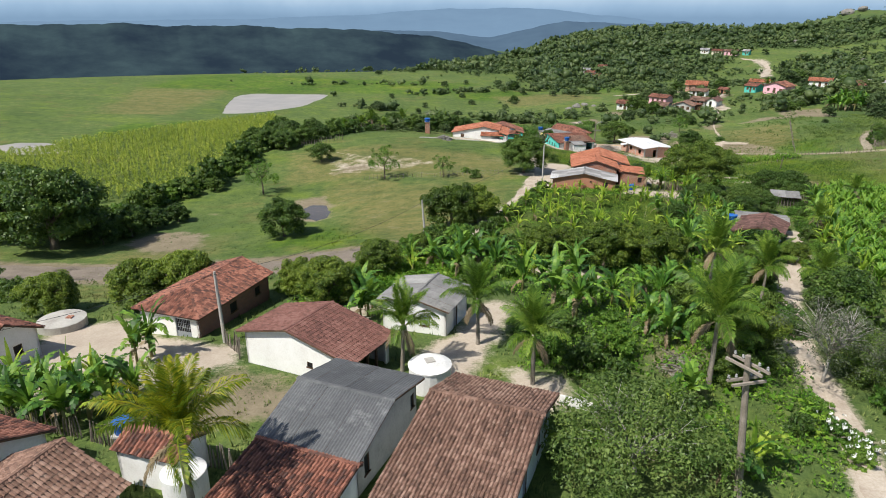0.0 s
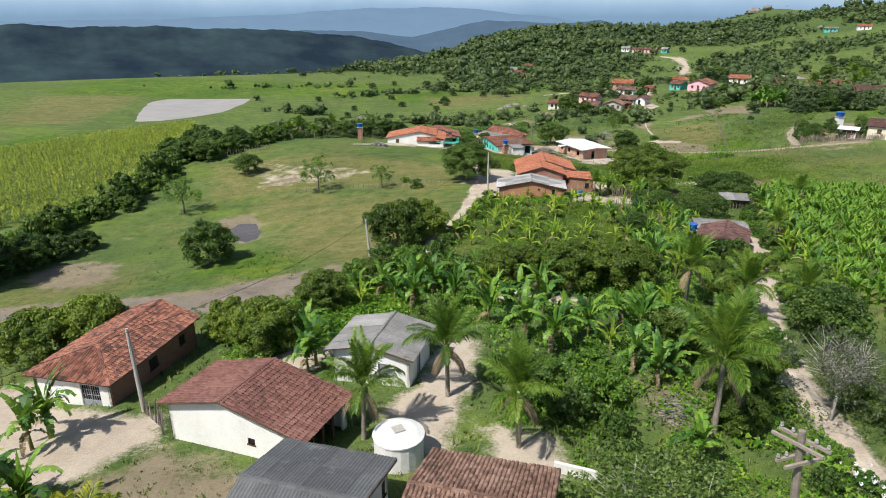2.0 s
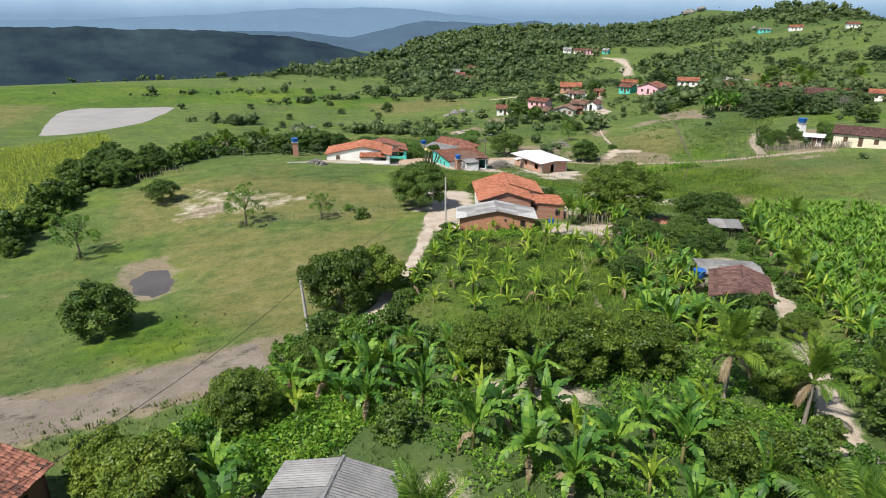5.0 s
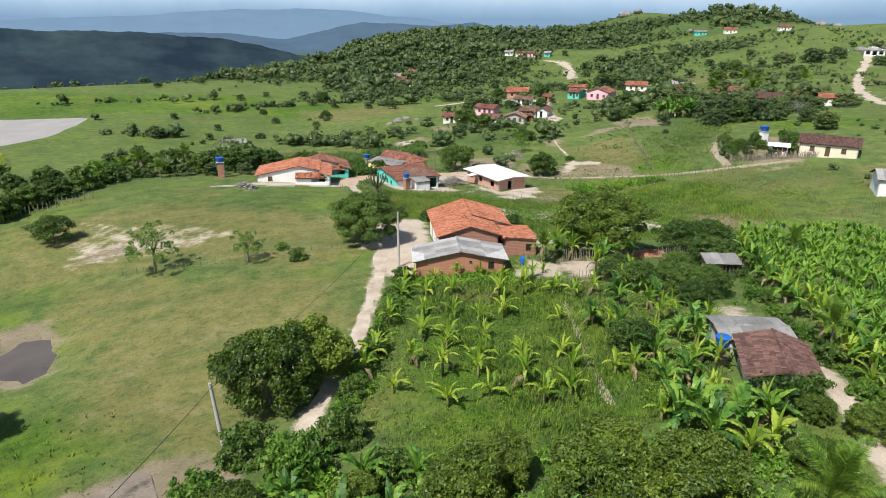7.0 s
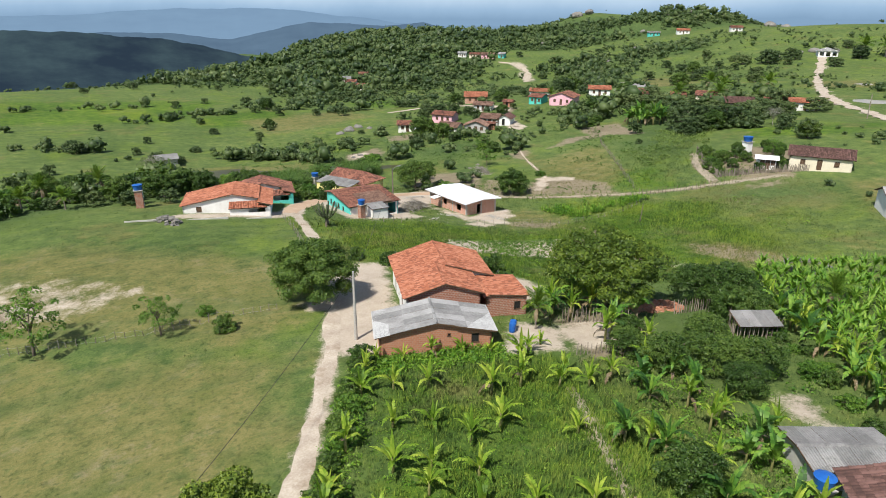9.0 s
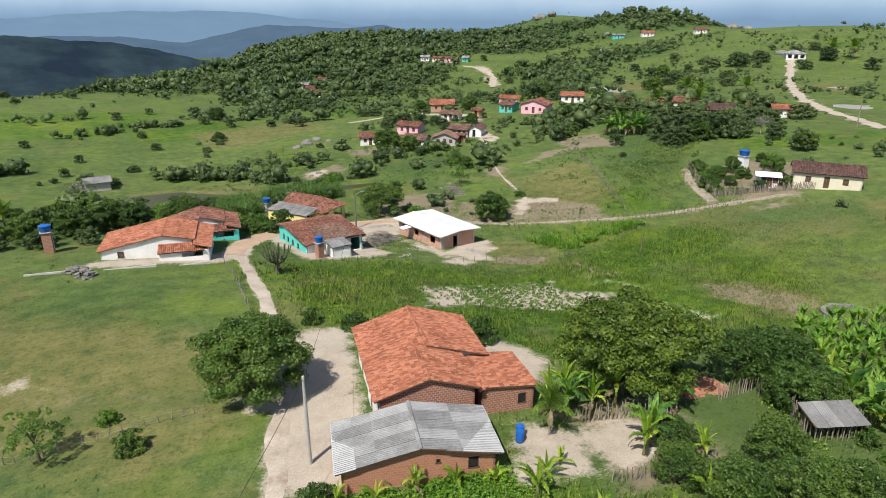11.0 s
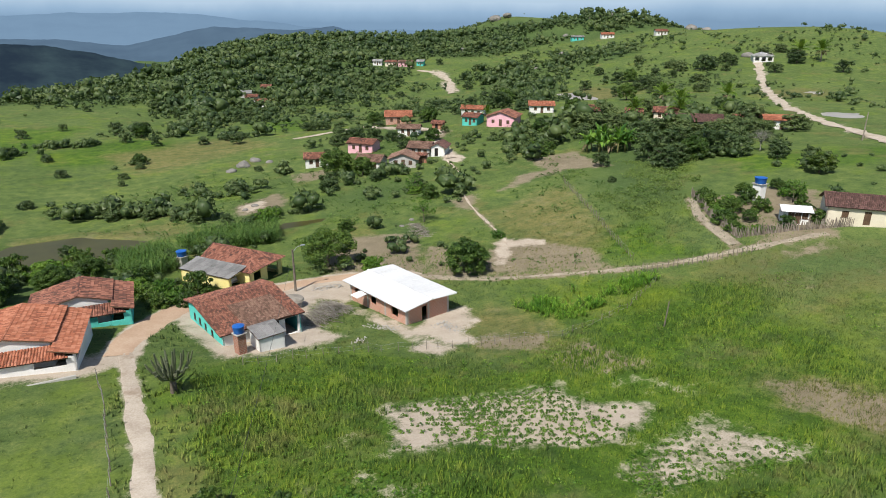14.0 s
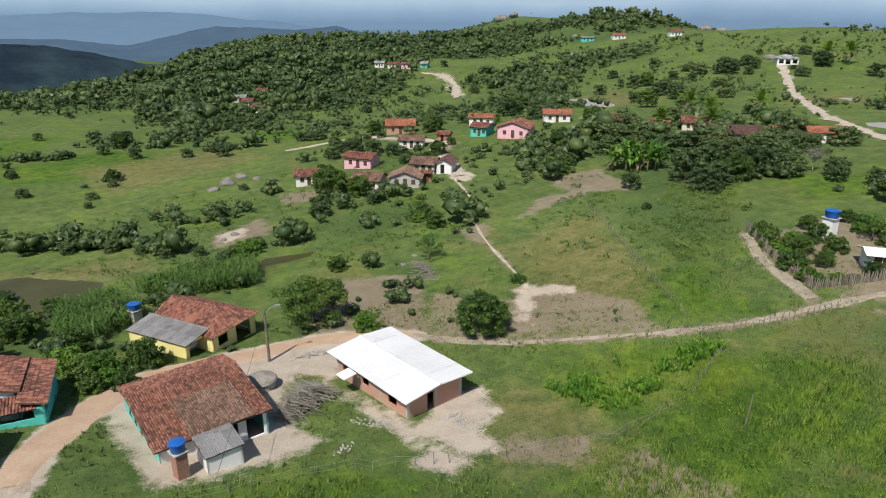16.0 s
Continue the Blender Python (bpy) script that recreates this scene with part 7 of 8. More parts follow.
# ---- tanks, cisterns and other small buildings ----
def water_tank(m, r, h, label, stand=None, size=0.0):
    """A round blue plastic tank with a lid, on a pillar."""
    t = thing("water_tank", m, label, "water tank", "water tanks")
    g = Geo().lathe([(r * 0.82, size), (r * 0.86, size + h * 0.1), (r * 0.97, size + h * 0.8), (r, size + h * 0.84), (r, size + h * 0.88)], 24)
    g.soft = True
    part("tank", g, BLUEPLASTIC, t)
    part("lid", Geo().lathe([(r * 1.04, size + h * 0.88), (r * 1.04, size + h * 0.92), (r * 0.55, size + h * 1.02), (r * 0.25, size + h * 1.04)], 24), BLUEPLASTIC, t)
    if size:
        part("pillar", Geo().box((-r * 0.75, -r * 0.75, -0.6), (r * 0.75, r * 0.75, size - 0.1)), stand, t)
        part("platform", Geo().box((-r * 0.95, -r * 0.95, size - 0.1), (r * 0.95, r * 0.95, size)), CONCRETE, t)
        part("pipe", Geo().tube([(r * 0.8, 0.1, size), (r * 0.85, 0.1, size * 0.5), (r * 0.85, 0.1, 0)], [0.035] * 3, 6), WHITEPAINT, t)
    return t


def at(x, y, yaw=0, dz=0.0):
    return pose(x, y, gz(x, y) + dz, 0, 0, yaw)


water_tank(at(29.4, 153.9, 20), 0.6, 0.85, "round blue water tank on brick pillar", BRICK, 2.3)
water_tank(at(34.2, 72.9), 0.56, 0.8, "round blue water tank on post", TIMBER, 1.7)
water_tank(at(-17.2, 28.9), 0.55, 0.75, "blue water tank on concrete post", CONCRETE, 2.0)
water_tank(at(28.6, 191.4, 30), 0.75, 0.9, "blue water tank on grey cistern", CONCRETE, 1.9)
water_tank(at(-4.4, 165.0), 0.75, 0.9, "blue water tank on tall brick pillar", BRICK, 3.0)
water_tank(at(117.0, 159.4), 1.0, 1.1, "blue water tank on white tower", PLASTER, 3.1)
water_tank(at(9.0, 164.6), 0.7, 0.9, "blue water tank behind the farmhouse", BRICK, 2.6)
CI = thing("cistern", at(-0.95, 36.4, 20), "white round cement cistern with sheet cover", "cistern")
part("wall", Geo().lathe([(1.36, -0.5), (1.36, 1.6), (1.42, 1.6), (1.42, 1.7)], 20), WHITECEM, CI)
part("cover", Geo().lathe([(1.44, 1.7), (1.0, 1.86), (0.5, 1.94), (0.1, 1.96)], 20), WHITECEM, CI)
part("hatch", Geo().box((-0.3, -0.3, 1.9), (0.3, 0.3, 2.02)), CONCRETE, CI)
CI2 = thing("cistern", at(-33.2, 50.0), "low round grey concrete cistern in yard", "cistern")
part("wall", Geo().lathe([(1.95, -0.5), (1.95, 0.85), (1.75, 0.85)], 28), CONCRETE, CI2)
part("cover", Geo().lathe([(1.85, 0.86), (1.0, 0.98), (0.1, 1.02)], 28), CONCRETE, CI2)
part("hatch", Geo().box((0.5, -0.25, 0.92), (1.0, 0.25, 1.08)), BRICK, CI2)
CI3 = thing("cistern", at(-12.9, 25.9), "whitewashed round cistern beside palm", "cistern")
part("wall", Geo().lathe([(1.1, -0.4), (1.1, 1.65), (1.02, 1.65)], 28), WHITECEM, CI3)
part("cover", Geo().lathe([(1.06, 1.66), (0.6, 1.72), (0.1, 1.74)], 28), WHITECEM, CI3)
TH = thing("cistern", at(38.4, 167.0), "round grey cistern with weathered cover", "cistern")
part("wall", Geo().lathe([(1.35, -0.4), (1.35, 0.9)], 24), CONCRETE, TH)
part("cover", Geo().lathe([(1.55, 0.85), (1.4, 1.05), (0.8, 1.2), (0.1, 1.26)], 24), HAY, TH)
STONE_RING = thing("stone_tank", at(76.5, 108.6), "low ring of stones round a dry basin", "basin")
rr = random.Random(8)
for i in range(26):
    a = 2 * math.pi * i / 26
    part("stone", Geo().box((-0.3, -0.22, -0.3), (0.3, 0.22, rr.uniform(0.3, 0.5)), pose(2.6 * math.cos(a), 2.6 * math.sin(a), 0, rr.uniform(-6, 6), rr.uniform(-6, 6), math.degrees(a) + 90)), ROCK, STONE_RING)


# ---- poles and wires ----
def pole(x, y, h, material, label, lean=(0, 0), r0=0.13, arms=(), lampx=0.0):
    t = thing("utility_pole", at(x, y) @ pose(0, 0, 0, *lean, 0), label, "utility pole", "utility poles")
    part("post", Geo().tube([(0, 0, -0.8), (0, 0, h * 0.5), (0, 0, h)], [r0 * 1.25, r0, r0 * 0.75], 10), material, t)
    for z, a, L in arms:
        m = pose(0, 0, z, 0, 0, a)
        arm = part("crossarm", Geo().box((-L, r0, -0.06), (L, r0 + 0.11, 0.06), m).box((-L, -r0 - 0.11, -0.06), (L, -r0, 0.06), m), TIMBER, t)
        for u in (-0.9, -0.45, 0.45, 0.9):
            part("insulator", Geo().lathe([(0.02, z + 0.06), (0.035, z + 0.12), (0.075, z + 0.15), (0.05, z + 0.22), (0.06, z + 0.26), (0.02, z + 0.3)], 8, *(m.to_3x3() @ Vector((L * u, r0 + 0.05, 0))).xy), PORCELAIN, arm)
    if lampx:
        arm = part("lamp_arm", Geo().tube([(0, 0, h - 0.4), (lampx * 0.5, 0, h + 0.25), (lampx, 0, h + 0.4)], [0.03] * 3, 6), METAL, t)
        part("lamp_head", Geo().box((lampx - 0.1, -0.12, h + 0.34), (lampx + 0.5, 0.12, h + 0.46)), METAL, arm)
    return t


pole(14.4, 25.3, 8.4, TIMBER, "weathered timber pole with two crossarms and insulators", (-1, -5), 0.17, ((7.9, -66, 1.0), (7.1, 6, 0.8)))
pole(-17.2, 44.6, 5.9, CONCRETE, "slim concrete pole leaning beside the yard", (-2, -2))
pole(-2.4, 75.0, 5.0, CONCRETE, "pale concrete pole at the pasture's edge", (-2, -4))
pole(16.5, 105.6, 6.7, CONCRETE, "pale concrete pole in the sandy yard")
pole(40.5, 172.7, 6.0, TIMBER, "dark timber pole with street lamp", (0, 0), 0.15, (), 1.2)
pole(74.0, 139.0, 3.2, TIMBER, "bare dead trunk standing in the field", (0, 6), 0.07)
pole(176, 176, 6.5, TIMBER, "dark timber pole beside far road")


def wire(a, b, sag):
    g = Geo()
    a, b = Vector(a), Vector(b)
    g.tube([a.lerp(b, i / 14) - Vector((0, 0, 4 * sag * (i / 14) * (1 - i / 14))) for i in range(15)], [0.018] * 15, 4)
    single("power_cable", g, WIRE, ID, "thin black power cable between poles", "cable", "power cables")


wire((-17.3, 44.7, gz(-17.2, 44.6) + 5.7), (-2.6, 75.0, gz(-2.4, 75) + 4.8), 0.9)
wire((-2.6, 75.0, gz(-2.4, 75) + 4.8), (16.5, 105.6, gz(16.5, 105.6) + 6.5), 0.8)
wire((16.5, 105.6, gz(16.5, 105.6) + 6.5), (40.5, 172.7, gz(40.5, 172.7) + 5.8), 1.4)
wire((-17.3, 44.7, gz(-17.2, 44.6) + 5.7), (-48, 22, 5.5), 1.0)


# ---- fences of stakes ----
def fence(line, step, lo, hi, label, r0=0.035, seed=1, wires=True, lean=5):
    r = random.Random(seed)
    t = thing("fence", ID, label, "fence", "stake fences")
    tops = []
    for (ax, ay), (bx, by) in zip(line[:-1], line[1:]):
        n = max(1, int(math.hypot(bx - ax, by - ay) / step))
        for i in range(n):
            x_, y_ = ax + (bx - ax) * (i + r.uniform(-0.15, 0.15)) / n, ay + (by - ay) * (i + r.uniform(-0.15, 0.15)) / n
            h = r.uniform(lo, hi)
            m = at(x_, y_) @ pose(0, 0, 0, r.uniform(-lean, lean), r.uniform(-lean, lean), 0)
            part("stake", Geo().tube([m @ Vector((0, 0, -0.3)), m @ Vector((r.uniform(-0.03, 0.03), 0, h * 0.5)), m @ Vector((0, 0, h))], [r0 * 1.1, r0, r0 * 0.7], 5), TIMBER, t)
            tops.append(m @ Vector((0, 0, h * 0.85)))
    if wires:
        for k in (1.0, 0.55):
            pts = [p - Vector((0, 0, (1 - k) * 1.1)) for p in tops]
            part("wire", Geo().tube(pts, [0.006] * len(pts), 3, False), METAL, t)
    return t


fence([(-17.0, 44.2), (-15.2, 42.0), (-14.9, 41.0)], 0.24, 1.1, 1.9, "crooked palisade of grey stakes", 0.045, 1, False, 7)
fence([(-20.5, 31.0), (-16.8, 29.6), (-13.8, 28.6), (-11.0, 27.9)], 0.22, 1.2, 1.7, "dark palisade of close stakes", 0.05, 2, False)
fence([(-28.5, 34.0), (-24.5, 32.4), (-21, 31.3)], 0.25, 1.0, 1.5, "palisade of grey stakes behind bananas", 0.045, 3, False)
fence([(-10.4, 47.2), (-8.6, 46.4), (-7.0, 46.0)], 0.35, 0.8, 1.4, "short row of leaning stakes", 0.04, 4, False, 10)
fence([(-36, 147), (-28, 152), (-24, 154)], 0.6, 1.1, 1.6, "pale stake fence at pasture edge", 0.06, 5, False)
fence([(16.4, 124), (16.9, 136), (16.8, 148), (16.2, 154)], 1.6, 1.0, 1.4, "wire fence on crooked posts along lane", 0.045, 6)
fence([(29, 150.6), (40, 150.0), (52, 146.4), (63, 143.6), (74, 145), (84, 149.5)], 1.5, 0.8, 1.3, "wire fence on thin posts through tall grass", 0.035, 7)
fence([(-15, 117.6), (-6, 116), (0.0, 115.2), (11.6, 115.8)], 0.8, 0.5, 1.1, "old low fence of thin stakes", 0.035, 9)
fence([(112.6, 169.4), (106.4, 160.4), (102.0, 151.4), (109, 148.0), (120, 141)], 0.20, 1.1, 1.7, "dense dark stake fence round compound", 0.07, 10, False)
fence([(84, 152.4), (92, 149.0), (100, 146.6)], 0.7, 0.9, 1.4, "stake fence beside clay road", 0.05, 11, False)
fence([(48.3, 100.6), (52.1, 100.7), (52.3, 97.8), (49.4, 93.9), (52.1, 92.4), (55, 93.5)], 0.3, 1.2, 1.8, "rough grey stake pen under trees", 0.05, 12, False)
fence([(36, 102), (38.1, 101.6), (42, 100.4), (41.4, 98.4), (40.2, 95.6)], 0.3, 1.2, 1.8, "rough stake fence under shade tree", 0.05, 13, False)
fence([(104, 195), (97.1, 180.5), (90.7, 166.9), (85.4, 155.3)], 0.9, 1.0, 1.5, "wire fence climbing the slope", 0.04, 14)

PEN = thing("stick_shed", at(51.2, 93.4, -20), "open stick shed with grey sheet roof", "shed")
for i in range(9):
    part("post", Geo().tube([(i * 0.42 - 1.7, -0.9, -0.4), (i * 0.42 - 1.7 + rr.uniform(-0.05, 0.05), -0.9, 1.5)], [0.05, 0.04], 5), TIMBER, PEN)
for i in range(3):
    part("post", Geo().tube([(i * 1.6 - 1.6, 0.9, -0.4), (i * 1.6 - 1.6, 0.9, 1.9)], [0.06, 0.05], 5), TIMBER, PEN)
lean_to(PEN, [(-2.0, -1.2, 1.5), (2.0, -1.2, 1.5), (2.0, 1.2, 2.0), (-2.0, 1.2, 2.0)], FIBRE, "sheet", 80)
HUT = gable_house("shed", -4.4, 229.0, 10, 5.0, 4.0, 2.0, 0.8, FIBRE, GREYWALL, "small grey shed alone in pasture", along_y=False, style="sheet", seed=81)


# ---- heaps, rocks, cactus, car ----
def heap(name, x, y, L, W, h, n, material, label, category, seed, stick=True):
    r = random.Random(seed)
    g = Geo()
    for i in range(n):
        a, b = r.uniform(-L, L), r.gauss(0, W * 0.4)
        z = h * max(0.05, 1 - (a / L) ** 2) * max(0.1, 1 - abs(b) / W) * r.uniform(0.3, 1)
        m = pose(a, b, z, r.uniform(-25, 25), r.uniform(-20, 20), r.gauss(70, 30))
        ln = r.uniform(0.5, 1.3)
        if stick:
            g.tube([m @ Vector((-ln, 0, 0)), m @ Vector((0, 0, 0.06)), m @ Vector((ln, 0, 0))], [0.02, 0.03, 0.012], 4)
        else:
            s = r.uniform(0.03, 0.09) if material is CONCRETE else r.uniform(0.12, 0.32)
            g.box((-s, -s * 0.8, -s * 0.6), (s, s * 0.8, s * 0.6), m)
    return single(name, g, material, at(x, y, seed * 40), label, category, kind="stuff")


heap("brush_pile", 40.6, 161.4, 4.0, 2.2, 1.9, 520, HAY, "big heap of dry grey palm fronds", "brush pile", 1)
heap("brush_pile", 67.5, 189.0, 4.0, 1.5, 0.7, 140, HAY, "long heap of cut grey branches", "brush pile", 2)
heap("rubble_pile", 0.2, 152.6, 2.8, 1.4, 1.1, 90, ROCK, "heap of grey rubble and stones", "rubble", 3, False)
heap("rubble_pile", 41.5, 152.6, 1.4, 0.8, 0.15, 40, CONCRETE, "low stony heap with weeds", "rubble", 5, False)
heap("brush_pile", 16.3, 38.9, 1.6, 0.9, 0.35, 90, HAY, "brown heap of fallen palm fronds", "brush pile", 6)


def boulder(x, y, s, seed, label="rounded grey granite boulder"):
    bm = bmesh.new()
    bmesh.ops.create_icosphere(bm, subdivisions=3, radius=1)
    off = Vector((seed * 7.3, seed * 3.1, 0))
    for v_ in bm.verts:
        k = 1 + 0.35 * noise.noise(v_.co * 0.9 + off) + 0.14 * noise.noise(v_.co * 2.3 + off)
        v_.co = Vector((v_.co.x * k * 1.25, v_.co.y * k, v_.co.z * k * 0.75))
    me = bpy.data.meshes.new("boulder")
    bm.to_mesh(me)
    bm.free()
    for p in me.polygons:
        p.use_smooth = True
    single("boulder", me, ROCK, at(x, y, seed * 50) @ Matrix.Diagonal((s, s, s, 1)), label, "boulder", "boulders")


for i, (x_, y_, s_) in enumerate(((276, 529, 5.5), (284, 533, 4.2), (292, 537, 4.0), (300, 540, 2.5), (54, 266, 3.2), (58, 270, 2.4), (50, 262, 2.0), (61, 266, 1.6), (377, 640, 8), (388, 636, 6), (402, 524, 7), (412, 521, 6), (395, 527, 5), (422, 515, 5), (325, 330, 4.5), (333, 326, 5), (340, 320, 4), (312, 332, 3), (440, 460, 8), (452, 455, 6), (240, 420, 3), (252, 424, 3.5), (262, 418, 2.5), (300, 440, 3.5), (47.5, 226, 1.2), (45, 224, 0.9), (69, 195, 0.8), (66, 193, 0.7), (220, 560, 4), (350, 500, 4))):
    boulder(x_, y_, s_ * 0.55, i + 1)

CACT = thing("cactus", at(22.2, 146.8) @ Matrix.Diagonal((1.25, 1.25, 1.3, 1)), "candelabra cactus with many upright grey-green columns", "cactus")
g = Geo()
g.tube([(0, 0, -0.3), (0.05, 0, 0.6), (0, 0.05, 1.3)], [0.28, 0.22, 0.18], 9)
part("trunk", g, BARK, CACT)
for i in range(22):
    a, k = 2.4 * i, 0.25 + 1.2 * math.sqrt(i / 22)
    c, s_ = math.cos(a), math.sin(a)
    h = rr.uniform(2.4, 3.6) * (1.1 - 0.2 * k)
    part("column", Geo().tube([(0, 0, rr.uniform(0.7, 1.3)), (c * k * 0.7, s_ * k * 0.7, 1.5), (c * k, s_ * k, 2.1), (c * k * 1.15, s_ * k * 1.15, h)], [0.07, 0.08, 0.08, 0.05], 7), LEAF_GREY, CACT)

CAR = thing("car", at(34.0, 178.6, 36) @ pose(0, 0.6, 0.0), "white car parked inside the carport", "car")
g = Geo()
g.add([(-0.8, 0, 0.25), (0.8, 0, 0.25), (0.8, 0.0, 0.8), (-0.8, 0.0, 0.8), (-0.8, 3.8, 0.25), (0.8, 3.8, 0.25), (0.8, 3.8, 0.75), (-0.8, 3.8, 0.75)], [(0, 1, 2, 3), (5, 4, 7, 6), (1, 5, 6, 2), (4, 0, 3, 7), (3, 2, 6, 7), (0, 4, 5, 1)])
g.add([(-0.76, 0.1, 0.8), (0.76, 0.1, 0.8), (0.6, 0.5, 1.4), (-0.6, 0.5, 1.4), (-0.76, 2.9, 0.78), (0.76, 2.9, 0.78), (0.6, 2.1, 1.42), (-0.6, 2.1, 1.42)], [(0, 1, 2, 3), (5, 4, 7, 6), (1, 5, 6, 2), (4, 0, 3, 7), (3, 2, 6, 7)])
BODY = part("body", g, WHITEPAINT, CAR)
part("rear_window", Geo().slab([(-0.6, 0.16, 0.92), (0.6, 0.16, 0.92), (0.54, 0.44, 1.34), (-0.54, 0.44, 1.34)], (0, -0.03, -0.02)), DARK, BODY)
part("bumper", Geo().box((-0.82, -0.1, 0.3), (0.82, 0.02, 0.5)), METAL, BODY)
for sx in (-1, 1):
    part("tail_light", Geo().box((sx * 0.72 - 0.08, -0.03, 0.55), (sx * 0.72 + 0.08, 0.02, 0.78)), TILE_RED, BODY)
    for wy in (0.7, 3.0):
        part("wheel", Geo().tube([(sx * 0.66, wy, 0.3), (sx * 0.82, wy, 0.3)], [0.3, 0.3], 16), DARK, CAR)


# ---- bushes and woods of the slopes, too many to count ----
shapes = {}
for lod, (n, size, lobes) in enumerate(((80, 0.24, 4), (36, 0.30, 3), (14, 0.42, 2))):
    shapes[lod] = []
    for s in range(6):
        r_ = random.Random(s + 90)
        lob = [(r_.uniform(-0.5, 0.5), r_.uniform(-0.5, 0.5), r_.uniform(0.35, 0.75), r_.uniform(0.38, 0.62), r_.uniform(0.38, 0.62), r_.uniform(0.3, 0.45)) for _ in range(lobes)]
        shapes[lod].append(leaf_cloud(lob, n, size, s + 200 + lod, core=0.86))
THICKETS = [  # middle line, spread, number of bushes
    ([(12, 237), (18, 236), (23, 234.4), (29, 232), (35, 223)], 1.6, 60), ([(27, 283), (30.5, 283.5)], 1.2, 8), ([(2, 321), (9, 318), (14, 317), (19, 318.5), (23, 320)], 2.0, 38),
    ([(26, 338), (34, 329), (40, 322), (46, 327)], 3.2, 46), ([(50, 342), (57, 331), (62, 352), (58, 371)], 5.0, 90), ([(52, 408), (57, 372), (67, 385), (80, 408)], 7.0, 110),
    ([(57, 319), (61, 308), (67, 308), (74, 310)], 2.0, 34), ([(42, 239), (46, 238), (50, 240)], 1.4, 16), ([(39, 213), (47, 217), (55, 214)], 1.6, 26), ([(59, 253), (62, 250)], 1.2, 9),
    ([(35, 245), (40, 243)], 1.2, 8), ([(-40, 258), (-28, 253), (-20, 252)], 2.2, 24), ([(-14, 300), (-4, 305), (2, 309)], 2.4, 20), ([(-70, 330), (-40, 340), (-10, 344)], 3.0, 36), ([(-60, 290), (-45, 287)], 2.0, 12),
    ([(13, 211), (6, 213), (-2, 216)], 1.6, 14), ([(-32, 206), (-26, 206)], 1.6, 10), ([(84, 205), (81, 198)], 1.2, 8), ([(110, 216), (114, 226), (119, 236), (126, 236), (124, 224)], 2.4, 60),
    ([(130, 196), (136, 190), (144, 185)], 2.6, 34), ([(132, 240), (146, 240), (160, 237), (172, 231), (184, 220), (180, 206)], 3.4, 120), ([(150, 276), (172, 300), (190, 318)], 6.0, 70),
]
rg = np.random.default_rng(77)
N = 42000
bx, by = rg.uniform(-130, 560, N), rg.uniform(120, 700, N)
wood = zone(WOODY, bx, by, 22.0)
cov = cover(bx, by)
far_d = np.hypot(bx - 20, by - 60)
nz = noise2(bx, by, 0.018) + 0.6 * noise2(bx, by, 0.06)
keep = rg.random(N) < np.clip(0.19 + 0.75 * nz + wood * (np.where(far_d > 260, 0.95, 0.45) + 0.6 * nz), 0.03, 1) * np.clip(0.35 + far_d / 420, 0.3, 1.0)
# bushes gather in bands along the slope
band = noise2(bx * 0.55 + 31, by, 0.055) + 0.4 * noise2(bx, by, 0.16)
band = np.clip((band - 0.16) * 5, 0, 1) * (by > 208) * (far_d < 420) * (bx > -70)
keep |= rg.random(N) < 0.55 * band
for hx, hy, hr in ((94, 405, 9), (94, 424, 8), (93, 438, 7), (108, 454, 8), (203, 498, 13), (214, 490, 11), (126, 256, 9), (88, 236, 10), (102, 266, 7), (111, 290, 8), (320, 312, 22), (352, 458, 26), (168, 216, 10), (205, 440, 16)):
    keep &= np.hypot(bx - hx, by - hy - 4) > hr
keep &= (cov["soil"] < 0.25) & ~((bx < 112) & (by < 172)) & (height(bx, by) > -45)
keep &= ~((bx < -20) & (by < 300)) | ((band > 0.3) & (by > 225)) | (rg.random(N) < 0.02)
# the open valley has its bushes in thickets and hedgerows, with bare grass between
valley = (bx < 66) & (by > 200) & (by < 420)
keep &= ~valley | (rg.random(N) < 0.014) | ((wood > 0.5) & (by > 335))
keep &= valley | (wood > 0.35) | (nz > 0.12) | (band > 0.35) | (rg.random(N) < 0.22)
hx, hy = [], []
for line, w_, n_ in THICKETS:
    p = np.asarray(line, float)
    d_ = np.concatenate([[0], np.cumsum(np.hypot(*np.diff(p, axis=0).T))])
    u = rg.uniform(0, d_[-1], n_)
    hx.append(np.interp(u, d_, p[:, 0]) + rg.normal(0, w_, n_))
    hy.append(np.interp(u, d_, p[:, 1]) + rg.normal(0, w_ * 0.7, n_))
hx, hy = np.concatenate(hx), np.concatenate(hy)
bx, by, keep = np.concatenate([bx, hx]), np.concatenate([by, hy]), np.concatenate([keep, np.ones(len(hx), bool)])
far_d, wood, valley = np.hypot(bx - 20, by - 60), zone(WOODY, bx, by, 22.0), np.concatenate([valley, np.ones(len(hx), bool)])
for q, _, _ in PONDS.values():
    keep &= inside(q, bx, by) < -3
bx, by, far_d, wd, valley = bx[keep], by[keep], far_d[keep], wood[keep], valley[keep]
bz = ground_z(bx, by)
size = rg.lognormal(-0.12, 0.55, len(bx)).clip(0.35, 3.2) * (1 + wd * np.where(far_d > 260, 1.15, 0.6)) * np.where(valley, 1.3, 1.0)
V, F, n = [], [], 0
